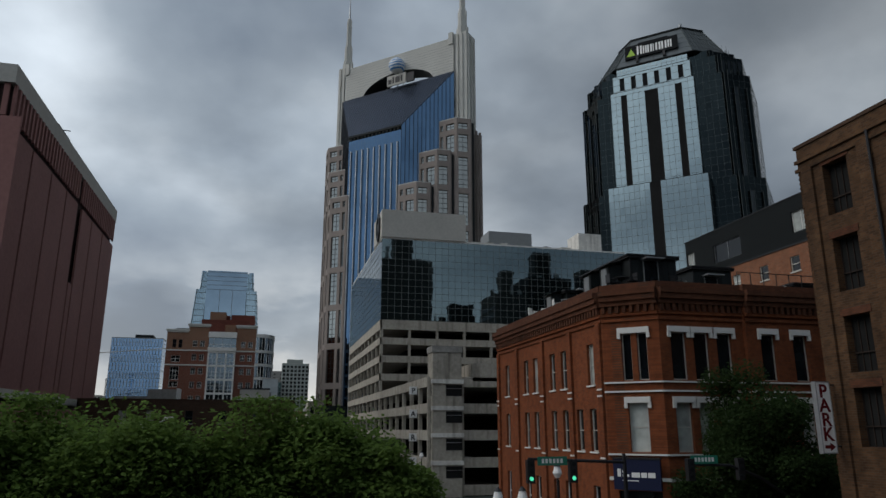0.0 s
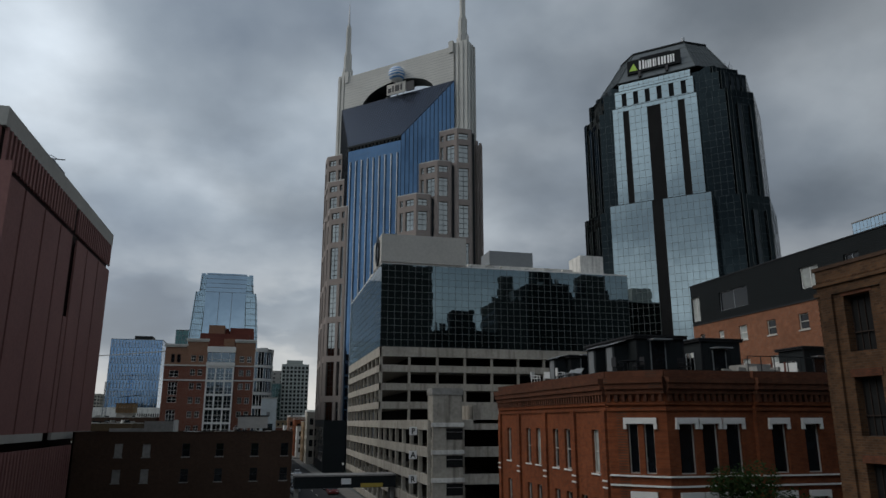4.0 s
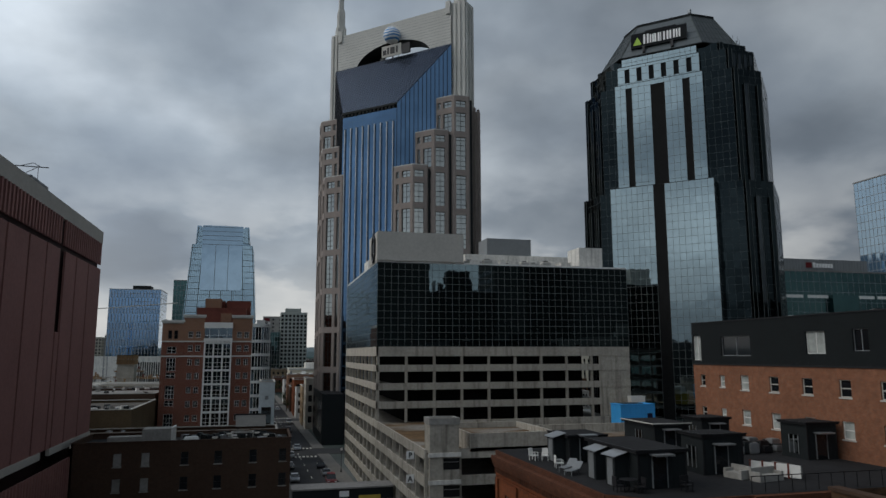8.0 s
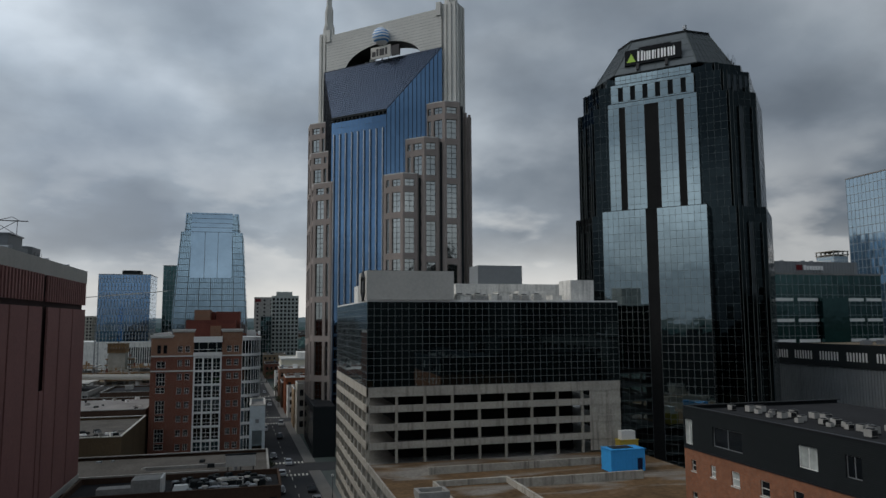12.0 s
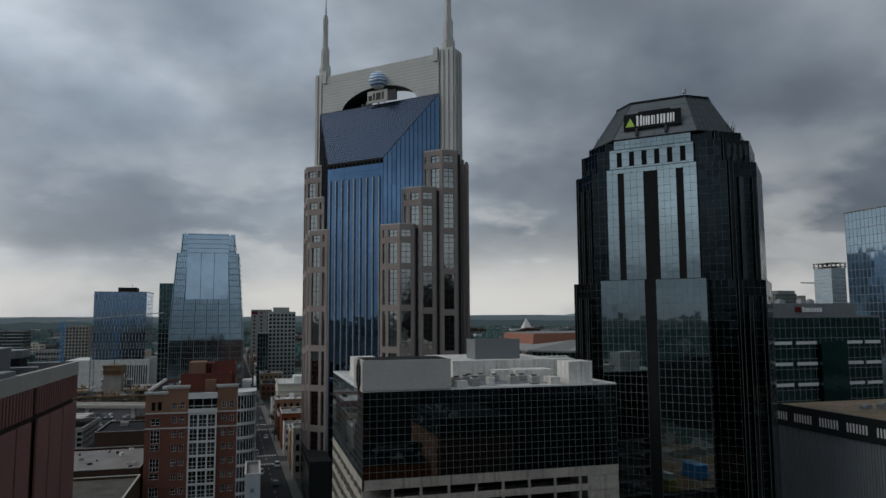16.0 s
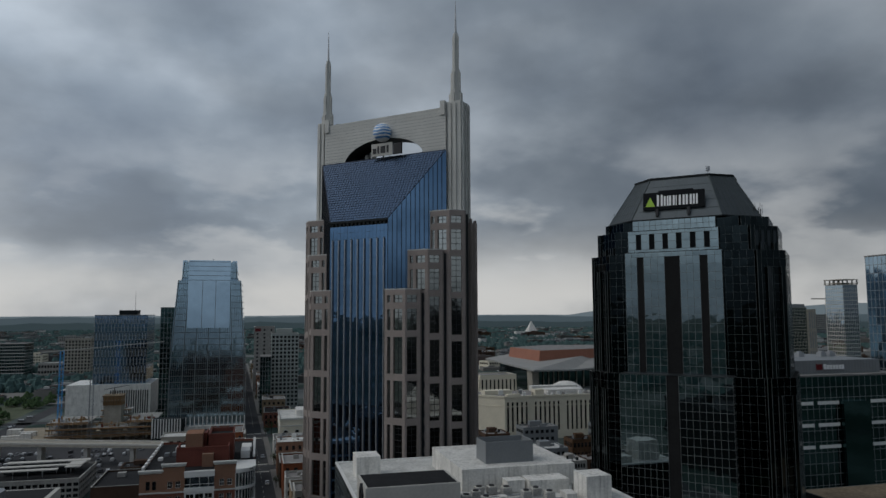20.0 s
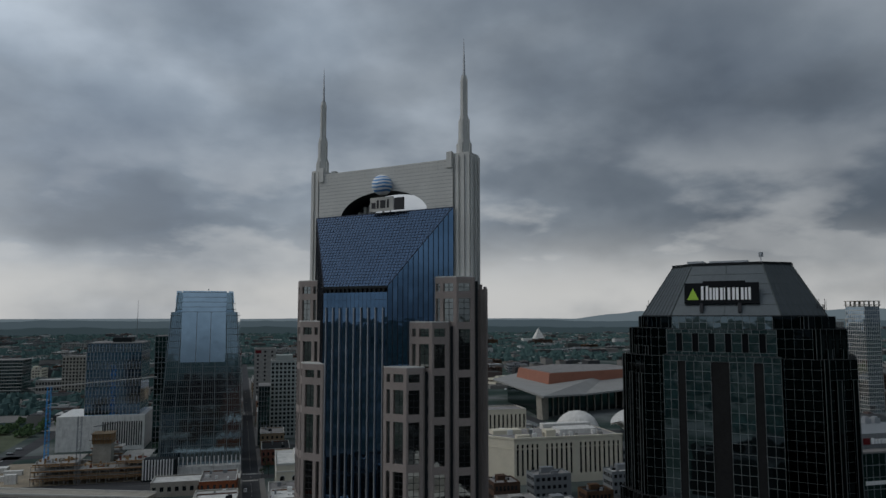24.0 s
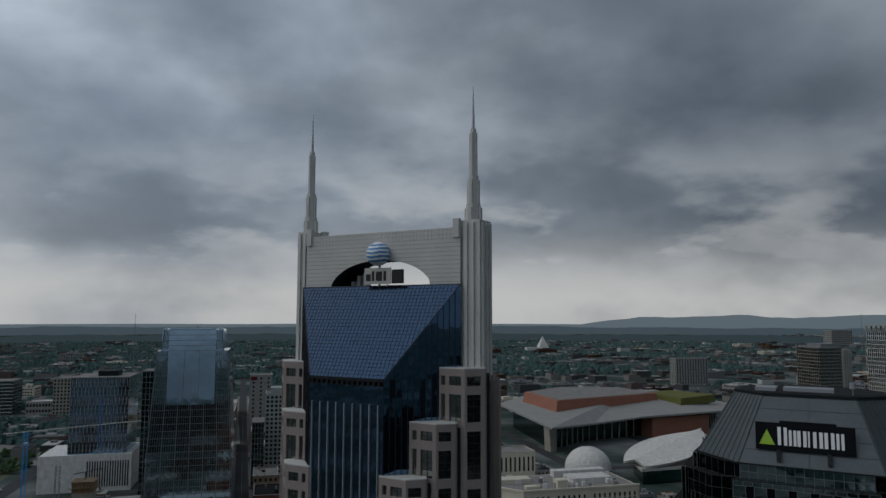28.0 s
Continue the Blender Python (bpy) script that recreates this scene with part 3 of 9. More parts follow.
        s.beam((-52, y, H + 0.35), (-38, y + 1.5, H + 0.35), 0.18, 0, 8)
        part("roof_pipe", s, root, STEEL)
    s = Shape(o)
    s.box(-83.6, Y0 + 0.4, H, X - 0.5, Y1 - 0.4, H + 0.06)
    part("roof", s, root, BLACK_ROOF)
    mast = thing("antenna_mast", "dark steel braced antenna frame on a rooftop plant room", "antenna", -44.5, 74.3, 51.25)
    for x, y in ((2.9, 0.2), (-0.4, 0.1), (-3.6, 0.0)):
        s = Shape()
        s.beam((x, y, 0), (x, y, 2.3), 0.05)
        part("post", s, mast, DARK_STEEL)
    s = Shape()
    s.beam((-5.0, 0, 2.3), (4.3, 0.25, 2.15), 0.09)
    part("cross_arm", s, mast, DARK_STEEL)
    for a, b in (((-0.4, 0.1, 0.1), (2.9, 0.2, 2.2)), ((-0.4, 0.1, 2.2), (2.9, 0.2, 0.1)), ((-3.6, 0, 0.1), (-0.4, 0.1, 2.2)), ((0.6, 0.1, 2.25), (2.2, 0.15, 2.75)), ((2.2, 0.15, 2.75), (3.2, 0.2, 2.2))):
        s = Shape()
        s.beam(a, b, 0.05)
        part("brace", s, mast, DARK_STEEL)


red_building()


# ---- glass block over the parking garage ----
GX0, GX1, GY0, GY1 = 11.4, 60.85, 85.2, 133.0
LV = 3.2
PQ = 10.85


def garage():
    root = thing("parking_garage", "pale concrete parking garage with open decks in long bands", "garage", 36, 100)
    o = (36, 100, 0)
    front, west = Side((GX0, GY0), (GX1, GY0)), Side((GX0, GY1), (GX0, GY0))
    lower_w = Side((GX0, GY0), (GX0, 46.5))
    lower_f = Side((GX0 + 4.2, 46.5), (GX1 + 2, 46.5))
    tops = [26.95 - LV * k for k in range(9)]
    for k, z in enumerate(tops):
        s = Shape(o)
        s.box(GX0 + 0.2, GY0 + 0.2, z - 1.22, GX1 - 0.2, GY1 - 0.2, z - 0.9)
        if k >= 4:
            s.box(GX0 + 0.2, 46.7, z - 1.22, GX1 + 1.8, GY0 + 0.2, z - 0.9)
        part("deck_slab", s, root, CONCRETE_OLD)
        h = 1.7 if k == 0 else 1.2
        for sd, hh in ((front, h), (west, h)) if k < 4 else ((west, h), (lower_w, 1.2), (lower_f, 1.2)):
            s = Shape(o)
            sd.slab(s, 0, sd.w, z - hh, z, -0.3, 0.0)
            part("parapet_band", s, root, GARAGE_WALL)
    for side, n, z1 in ((front, 9, 26.0), (west, 9, 26.0), (lower_w, 7, 13.5), (lower_f, 9, 13.5)):
        for i in range(n + 1):
            u = min(max(i * side.w / n, 0.25), side.w - 0.25) if side is not front else min(0.25 + i * 5.15, side.w - 0.3)
            z0 = 13.5 if side is front else 0
            s = Shape(o)
            side.slab(s, u - 0.22, u + 0.22, z0, z1, -0.55, -0.06)
            part("column", s, root, CONCRETE)
    s = Shape(o)
    front.slab(s, 43.0, front.w, 14, 26.0, -0.3, -0.09)
    part("end_wall", s, root, GARAGE_WALL, label="blank pale concrete end wall")
    # near-black cores added inside to keep the open decks dark
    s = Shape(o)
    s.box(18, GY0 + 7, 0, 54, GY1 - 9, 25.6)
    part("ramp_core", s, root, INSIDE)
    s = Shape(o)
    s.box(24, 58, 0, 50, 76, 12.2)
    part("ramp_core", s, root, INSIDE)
    s = Shape(o)
    s.box(GX0 + 0.25, 46.75, 13.62, GX1 + 1.8, GY0 - 0.1, 13.72)
    part("roof_deck", s, root, SILT_DECK, label="brown stained concrete roof deck")
    # stair tower
    st = Shape(o)
    st.box(GX0 + 0.5, 45.9, 0, GX0 + 4.2, 48.6, 17.1)
    part("stair_tower", st, root, GARAGE_WALL)
    st = Shape(o)
    for a, b, c, d in ((GX0 + 0.4, 45.8, GX0 + 4.3, 46.2), (GX0 + 0.4, 48.3, GX0 + 4.3, 48.7), (GX0 + 0.4, 46.2, GX0 + 0.8, 48.3), (GX0 + 3.9, 46.2, GX0 + 4.3, 48.3)):
        st.box(a, b, 17.1, c, d, 17.9)
    part("stair_parapet", st, root, CONCRETE_OLD)
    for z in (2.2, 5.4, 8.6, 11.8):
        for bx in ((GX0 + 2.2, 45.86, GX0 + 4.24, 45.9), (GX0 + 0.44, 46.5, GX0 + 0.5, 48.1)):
            # flush near-black panels paint the shade of open landings
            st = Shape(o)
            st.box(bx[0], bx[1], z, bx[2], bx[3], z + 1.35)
            part("landing_opening", st, root, INSIDE, label="near-black panel painted as a shaded stair landing")
        st = Shape(o)
        st.box(GX0 + 0.3, 45.72, z + 1.5, GX0 + 4.4, 45.9, z + 2.0)
        part("stair_band", st, root, WHITE_WALL)
        st = Shape(o)
        st.beam((GX0 + 2.2, 45.78, z + 0.9), (GX0 + 4.2, 45.78, z + 0.9), 0.03)
        part("landing_rail", st, root, STEEL)
    # raised ramp lid and ramp walls on the deck
    s = Shape(o)
    s.box(17.5, 46.8, 14.6, 28.2, 60.5, 15.1)
    part("ramp_lid", s, root, SILT_DECK)
    s = Shape(o)
    for a in ((17.2, 46.5, 28.5, 46.85), (17.2, 60.2, 28.5, 60.6), (28.2, 46.85, 28.6, 60.2), (17.2, 46.85, 17.5, 60.2)):
        s.box(a[0], a[1], 13.7, a[2], a[3], 15.9)
    part("ramp_parapet", s, root, GARAGE_WALL)
    s = Shape(o)
    s.box(28.6, 62.5, 13.7, 52, 62.9, 15.0)
    s.box(20, 74.6, 13.7, 52, 74.95, 14.9)
    part("ramp_wall", s, root, GARAGE_WALL)
    # sign plaques facing down the street
    for k, z in enumerate((12.75, 9.8, 6.85, 3.9)):
        s = Shape(o)
        s.box(PQ - 0.5, 52.4, z - 0.5, PQ + 0.5, 52.5, z + 0.5)
        pl = part("plaque", s, root, SIGN_WHITE)
        letter("PARK"[k], pl, (PQ - 36, 52.38 - 100, z - 0.33), 0.95, 0, DARK_STEEL)
        s = Shape(o)
        s.box(PQ + 0.5, 52.4, z - 0.05, GX0, 52.46, z + 0.05)
        part("plaque_bracket", s, root, DARK_STEEL)


def letter(text, parent, at, size, rz, material):
    cu = bpy.data.curves.new("lettering", "FONT")
    cu.body, cu.size, cu.extrude, cu.offset, cu.align_x = text, size, 0.01, 0.02 * size, "CENTER"
    cu.materials.append(material)
    tmp = bpy.data.objects.new("lettering", cu)
    scene.collection.objects.link(tmp)
    me = bpy.data.meshes.new_from_object(tmp.evaluated_get(bpy.context.evaluated_depsgraph_get()))
    bpy.data.objects.remove(tmp)
    ob = new("lettering", me)
    ob.parent = parent
    ob.matrix_basis = pose(*at, 90, 0, rz)
    return ob


garage()


def glass_block():
    root = thing("office_block", "smoked mirror glass office block on top of a garage", "building", 36, 108, 27)
    o = (36, 108, 27)
    front, west = Side((GX0, GY0), (GX1, GY0)), Side((GX0, GY1), (GX0, GY0))
    curtain(root, front, 0, front.w, 27, 42.1, 39, 12, GLASS_BLOCK, SEAM, tilt=0.0005, out=-0.02, single=300)
    curtain(root, west, 0, west.w, 27, 42.1, 38, 12, GLASS_BLOCK, SEAM, tilt=0.0005, out=-0.02)
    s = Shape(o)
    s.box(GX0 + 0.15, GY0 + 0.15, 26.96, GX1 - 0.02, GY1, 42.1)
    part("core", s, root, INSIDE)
    for a in ((GX0, GY0, GX1, GY0 + 0.6), (GX0, GY0 + 0.6, GX0 + 0.6, GY1), (GX1 - 0.6, GY0 + 0.6, GX1, GY1), (GX0 + 0.6, GY1 - 0.6, GX1 - 0.6, GY1)):
        s = Shape(o)
        s.box(a[0], a[1], 42.1, a[2], a[3], 42.4)
        part("coping", s, root, WHITE_TRIM)
    s = Shape(o)
    s.box(GX0 + 0.6, GY0 + 0.6, 42.1, GX1 - 0.6, GY1 - 0.6, 42.15)
    part("roof", s, root, WHITE_ROOF, label="white roof membrane with stains")
    s = Shape(o)
    s.box(11.25, 84.9, 42.4, 27.4, 95, 47.7)
    p = part("sign_wall", s, root, PALE_CAP, label="plain pale rooftop screen wall")
    s = Shape(o)
    s.box(11.7, 85.3, 47.7, 26.9, 94.6, 47.76)
    part("screen_roof", s, p, BLACK_ROOF)
    s = Shape(o)
    hexa = [(0, 2.6), (1.5, 1.3), (1.5, -1.3), (0, -2.6), (-1.5, -1.3), (-1.5, 1.3)]
    for (a, b), (c, d) in zip(hexa, hexa[1:] + hexa[:1]):
        s.beam((11.1, 88.5 + a, 45 + b), (11.1, 88.5 + c, 45 + d), 0.28)
    s.box(11.05, 87.6, 44.3, 11.22, 89.4, 45.9)
    part("emblem", s, p, DARK_STEEL, label="black hexagon emblem")
    for nm, bx, mt in (
        ("plant_room", (32.1, 100, 42.15, 55.5, 124, 46.3), WHITE_WALL), ("plant_room", (14, 116, 42.15, 19, 122, 46.5), WHITE_WALL),
        ("stair_head", (52, 87.6, 42.15, 57, 93, 46.5), WHITE_WALL),
        ("plant_room", (44, 95, 42.15, 52, 100, 44.6), WHITE_WALL), ("plant_room", (21, 104, 42.15, 29, 110, 43.6), WHITE_WALL)):
        s = Shape(o)
        s.box(*bx)
        part(nm, s, root, mt)
    ac, gr, fan = Shape(), Shape(), Shape()
    ac.box(-0.8, -0.8, 0.15, 0.8, 0.8, 1.6)
    for k in range(6):
        gr.box(-0.86, -0.86, 0.3 + k * 0.2, 0.86, 0.86, 0.36 + k * 0.2)
    fan.prism([(0.55 * math.cos(a * math.pi / 6), 0.55 * math.sin(a * math.pi / 6)) for a in range(12)], 1.6, 1.8)
    skid = Shape()
    skid.box(-0.7, -0.7, 0, 0.7, 0.7, 0.15)
    unit = (("skid", skid.mesh("skid", DARK_STEEL)), ("housing", ac.mesh("housing", PALE_CAP)), ("grille", gr.mesh("grille", GREY_PANEL)), ("fan_ring", fan.mesh("fan_ring", DARK_STEEL)))
    for k in range(4):
        s = Shape(o)
        y = 90 + k * 2.1
        s.beam((29 + k, y, 42.4), (50 - 2 * k, y + 0.4, 42.4), 0.12, 0, 8)
        part("roof_pipe", s, root, STEEL)
    for bx in ((29.5, 88, 42.15, 31.5, 90, 43.2), (36, 89, 42.15, 37.2, 90.4, 43.6), (48.5, 88.4, 42.15, 50.5, 91.5, 43.4), (40, 96.5, 42.15, 43.5, 99.5, 44.4), (55.5, 96, 42.15, 59, 99, 43.5), (24, 97, 42.15, 27, 99, 43.0), (20.5, 98, 42.15, 21.5, 103, 44.2), (56, 110, 42.15, 59.5, 118, 44.0)):
        s = Shape(o)
        s.box(*bx)
        s.box(bx[0] - 0.1, bx[1] - 0.1, bx[5], bx[3] + 0.1, bx[4] + 0.1, bx[5] + 0.12)
        part("roof_curb", s, root, WHITE_WALL)
    s = Shape(o)
    for a in ((38.1, 103.8, 48.2, 104.0), (38.1, 109.8, 48.2, 110.0), (38.1, 104.0, 38.3, 109.8), (48.0, 104.0, 48.2, 109.8)):
        s.box(a[0], a[1], 46.3, a[2], a[3], 50.5)
    part("plant_screen", s, root, GREY_PANEL)
    for x, y in ((40, 106), (43, 107), (46, 106)):
        s = Shape(o)
        s.box(x - 1, y - 1, 46.3, x + 1, y + 1, 49.6)
        part("cooling_unit", s, root, STEEL)
    for x, y in ((34.5, 97), (37, 97), (39.4, 95.6), (42, 92), (46, 90.6), (30.5, 92), (33.6, 90), (33, 94.2), (44.5, 93.6), (53.8, 95.2)):
        ac = thing("air_conditioner", "pale metal air conditioner unit on a flat roof", "air conditioner", x, y, 42.15, group="rooftop units")
        for nm, me in unit:
            part(nm, me, ac)


glass_block()


# ---- twin-spired tower ----
def spire_tower():
    root = thing("spire_tower", "skyscraper with blue glass front, granite bays and two spires", "skyscraper", 33.4, 188.5, 0, -43.5)
    EX, EY = (0.725, 0.688), (-0.688, 0.725)
    A, B, E0, R0 = 10.6, 23.6, -16.2, -4.0
    ZE, ZR = 104.2, 125.7
    # glass prism: front, two canted sides, sloping roof
    front = Side((-A, E0), (A, E0))
    right, left = Side((A, E0), (B, R0)), Side((-B, R0), (-A, E0))
    curtain(root, front, 0, front.w, 0, 102.6, 16, 52, GLASS_BLUE, DARK_STEEL, tilt=0.002, bar=0.05, single=300)
    for i in range(9):
        s = Shape()
        u = 1.2 + i * (front.w - 2.4) / 8
        front.slab(s, u - 0.12, u + 0.12, 0, 98.5, 0.0, 0.5)
        part("rib", s, root, STEEL, label="silver vertical rib")
    s = Shape()
    front.slab(s, 0, front.w, 102.6, 104.1, -0.8, -0.5)
    part("eaves_recess", s, root, DARK_STEEL)
    for i in range(14):
        s = Shape()
        front.slab(s, 0.6 + i * 1.47, 1.3 + i * 1.47, 102.7, 103.5, -0.5, 0.25)
        part("eaves_block", s, root, DARK_METAL)
    s = Shape()
    front.slab(s, -0.1, front.w + 0.1, 103.6, 104.3, -0.5, 0.35)
    part("eave_board", s, root, DARK_METAL)
    for side, flip in ((right, False), (left, True)):
        g, b = Shape(), Shape()
        n = 13
        for i in range(n):
            a, c = i / n, (i + 1) / n
            ha, hc = (ZE + (ZR - ZE) * (1 - a if flip else a)), (ZE + (ZR - ZE) * (1 - c if flip else c))
            for k in range(25):
                z0, z1 = k * ZE / 25, (k + 1) * ZE / 25
                t = random.gauss(0, 0.01)
                g.poly((side.at(a * side.w, z0, -t), side.at(c * side.w, z0, t), side.at(c * side.w, z1, t), side.at(a * side.w, z1, -t)))
            g.poly((side.at(a * side.w, ZE), side.at(c * side.w, ZE), side.at(c * side.w, hc), side.at(a * side.w, ha)))
            side.slab(b, a * side.w - 0.08, a * side.w + 0.08, 0, min(ha, ZR) - 0.2, 0.0, 0.16)
        tagged(part("glass_panes", g, root, GLASS_BLUE), kind="stuff")
        tagged(part("mullion_net", b, root, DARK_STEEL), kind="stuff")
    s = Shape()
    s.poly(((-A, E0, ZE), (A, E0, ZE), (B, R0, ZR), (-B, R0, ZR)))
    part("glass_roof", s, root, GLASS_ROOF, label="steep dark blue glass roof")
    s = Shape()
    up = Vector((0, -0.87, 0.49))
    for i in range(45):
        x = -B + i * 2 * B / 44
        t = max(0.0, (abs(x) - A) / (B - A))
        p, q = Vector((x, E0 + (R0 - E0) * t, ZE + (ZR - ZE) * t)), Vector((x, R0, ZR))
        if (q - p).length > 0.3:
            s.beam(p + up * 0.04, q + up * 0.04, 0.05)
    for k in range(1, 26):
        t = k / 26
        w = A + (B - A) * t
        y, z = E0 + (R0 - E0) * t, ZE + (ZR - ZE) * t
        s.beam((-w, y - 0.05, z + 0.03), (w, y - 0.05, z + 0.03), 0.045)
    for m in (-1, 1):
        s.beam((m * A, E0, ZE), (m * B, R0, ZR), 0.16)
    s.beam((-B, R0, ZR), (B, R0, ZR), 0.2)
    tagged(part("roof_bar_net", s, root, SEAM_BLUE), kind="stuff")
    # granite core
    Bc = (30.4, 3.0)
    core = [(-A + 0.5, E0 + 1), (A - 0.5, E0 + 1), (B, -2.6), Bc, (0, 32), (-Bc[0], Bc[1]), (-B, -2.6)]
    s = Shape()
    s.prism(core, 0, 103.5)
    part("core", s, root, STONE)
    # stepped bays, mirrored on both sides of the glass
    corners = ((22.93, -11.13, 106.5), (18.33, -15.83, 94.65), (13.43, -20.33, 83.1))
    for m in (1, -1):
        for k, (cu, cv, H) in enumerate(corners):
            L = 9.9 if k else 10.2
            pt = lambda a, b: (m * (cu + EX[0] * a + EY[0] * b), cv + EX[1] * a + EY[1] * b)
            ch = 5.0
            ring = [pt(0, ch), pt(ch, 0), pt(L - 0.5, 0), pt(L, 0.5), pt(L, 12), pt(0, 12)]
            sides = [(0, 1), (1, 2), (2, 3), (3, 4), (5, 0)]
            if m < 0:
                ring = ring[::-1]
                sides = [(4, 5), (3, 4), (2, 3), (1, 2), (5, 0)]
            bay = Shape()
            # storey groups between stone bands, from the top down
            zz, rows = H - 1.6, []
            for h in (2.1, 6.1):
                rows.append((zz - h, zz))
                zz -= h + 1.9
            while zz > 9:
                rows.append((max(zz - 10.5, 2), zz))
                zz -= 12.4
            glass, bars = Shape(), Shape()
            for a, b in sides:
                sd = Side(ring[a], ring[b])
                holes = []
                if 6.8 < sd.w < 7.3:
                    spans = [(0.85, 2.0), (3.0, 6.1)]
                elif sd.w > 7.3:
                    spans = [(0.8, 3.6), (4.6, 7.4)]
                elif 4 < sd.w < 5:
                    spans = [(0.55, sd.w - 0.9)]
                else:
                    spans = []
                if m < 0:
                    spans = [(sd.w - q, sd.w - p) for p, q in spans]
                low = corners[k + 1][2] if k < 2 else 0
                for i, (p, q) in enumerate(spans):
                    for z0, z1 in rows:
                        if len(spans) == 2 and 6.8 < sd.w < 7.3 and z0 < low - 4:
                            continue
                        holes.append((p, q, z0, z1))
                if 6.8 < sd.w < 7.3 and k < 2:
                    z = low - 3.6
                    c = sd.w - 1.5 if m > 0 else 1.5
                    while z > 4:
                        holes.append((c - 0.35, c + 0.35, z, z + 2.0))
                        z -= 4.1
                sd.wall(bay, 0, H, holes, 0.45)
                for h in holes:
                    sd.rect(glass, h[0], h[1], h[2], h[3], -0.45)
                    c = (h[0] + h[1]) / 2
                    sd.slab(bars, c - 0.05, c + 0.05, h[2], h[3], -0.45, -0.36)
                    z = h[3] - 1.0
                    while z > h[2] + 0.6:
                        sd.slab(bars, h[0], h[1], z - 0.06, z + 0.06, -0.45, -0.37)
                        z -= 1.65
            bay.poly([(x, y, H) for x, y in ring])
            p = part("bay", bay, root, STONE)
            tagged(part("bay_glass", glass, p, GLASS_BRONZE), kind="stuff")
            tagged(part("glazing_net", bars, p, DARK_STEEL), kind="stuff")
            s = Shape()
            s.prism([(x * 1.0, y) for x, y in ring], H, H + 0.25)
            part("bay_coping", s, p, PALE_STONE)
            # dark recess beside the bay
            q = [pt(L, 0.7), pt(L + 0.8, 0.7), pt(L + 0.8, 3), pt(L, 3)]
            s = Shape()
            s.prism(q if m > 0 else q[::-1], 0, H - 1)
            part("recess", s, root, DARK_METAL)
        # outer fluted corner of the body
        for j in range(4):
            x, y = m * (27.2 + 0.9 * j), -0.2 + 0.9 * j
            s = Shape()
            s.prism([(x - 0.35, y - 0.35), (x + 0.35, y - 0.35), (x + 0.35, y + 0.35), (x - 0.35, y + 0.35)], 0, 106.0 - 0.6 * j)
            part("fluted_pier", s, root, STONE)
    # pale wall between the spires, with an arched opening
    V0, V1, W, TOP = -3.4, 3.6, 23.2, 139.2
    s = Shape()
    arch = [(0.2 - 15.3 * math.cos(math.pi * k / 24), 124.6 + 7.6 * math.sin(math.pi * k / 24)) for k in range(25)]
    for v, rev in ((V0, False), (V1, True)):
        quads = [((-W, 100), (arch[0][0], 100), (arch[0][0], TOP), (-W, TOP)), ((arch[-1][0], 100), (W, 100), (W, TOP), (arch[-1][0], TOP)),
                 ((arch[0][0], 100), (arch[-1][0], 100), (arch[-1][0], 119), (arch[0][0], 119))]
        quads += [((a[0], a[1]), (b[0], b[1]), (b[0], TOP), (a[0], TOP)) for a, b in zip(arch, arch[1:])]
        for q in quads:
            pts = [(a, v, z) for a, z in q]
            s.poly(pts[::-1] if rev else pts)
    soffit = Shape()
    for a, b in zip(arch, arch[1:]):
        soffit.poly(((a[0], V0, a[1]), (a[0], V1, a[1]), (b[0], V1, b[1]), (b[0], V0, b[1])))
    s.poly(((-W, V0, TOP), (W, V0, TOP), (W, V1, TOP), (-W, V1, TOP)))
    for x, r in ((arch[0][0], 1), (arch[-1][0], -1)):
        q = ((x, V0, 119), (x, V1, 119), (x, V1, 125), (x, V0, 125))
        s.poly(q if r > 0 else q[::-1])
    s.poly(((arch[0][0], V0, 119), (arch[-1][0], V0, 119), (arch[-1][0], V1, 119), (arch[0][0], V1, 119)))
    wall = part("ear_wall", s, root, PALE_STONE, label="pale stone wall with an arched opening")
    # dark cladding on the soffit paints the shade under the arch
    part("arch_soffit", soffit, wall, DARK_METAL)
    s = Shape()
    for k in range(14):
        z = 125.4 + 1.02 * k
        gap = 0.0 if z > 132.3 else 15.3 * math.sqrt(max(0.0, 1 - ((z - 124.6) / 7.6) ** 2)) + 0.3
        for a, b in ((-W, 0.2 - gap), (0.2 + gap, W)):
            s.box(a, V0 - 0.015, z - 0.04, b, V0 + 0.01, z + 0.04)
    tagged(part("wall_joint_net", s, wall, GREY_PANEL), kind="stuff")
    s = Shape()
    for i in range(40):
        x = -W + 3 + i * 1.03
        s.box(x, V0 - 0.06, 136.6, x + 0.45, V0, 139.0)
    tagged(part("parapet_rib_net", s, wall, PALE_STONE), kind="stuff")
    for i in range(4):
        s = Shape()
        x = arch[0][0] + 1.4 + i * 1.9
        s.box(x, 1.2, 119, x + 0.9, V1 - 0.2, 124.9 + 1.5 * min(i + 0.6, 3))
        part("arch_pier", s, wall, PALE_STONE)
    # near-black panel added for the shadowed left side inside the arch
    s = Shape()
    s.poly([(x, V1 - 0.1, z) for x, z in [(arch[0][0], 119)] + [(-7.0, 119)] + [p for p in reversed(arch[:10]) if p[0] < -7.0]])
    part("arch_back", s, wall, DARK_METAL, label="near-black panel painted as the shaded inside of the arch")
    s = Shape()
    s.box(12.2, V1 - 2.5, 119, 15.6, V1 - 0.2, 127.6)
    part("arch_jamb", s, wall, PALE_STONE)
    # spires
    for m in (-1, 1):
        tw = Shape()
        edge = 27.9 if m > 0 else 26.9
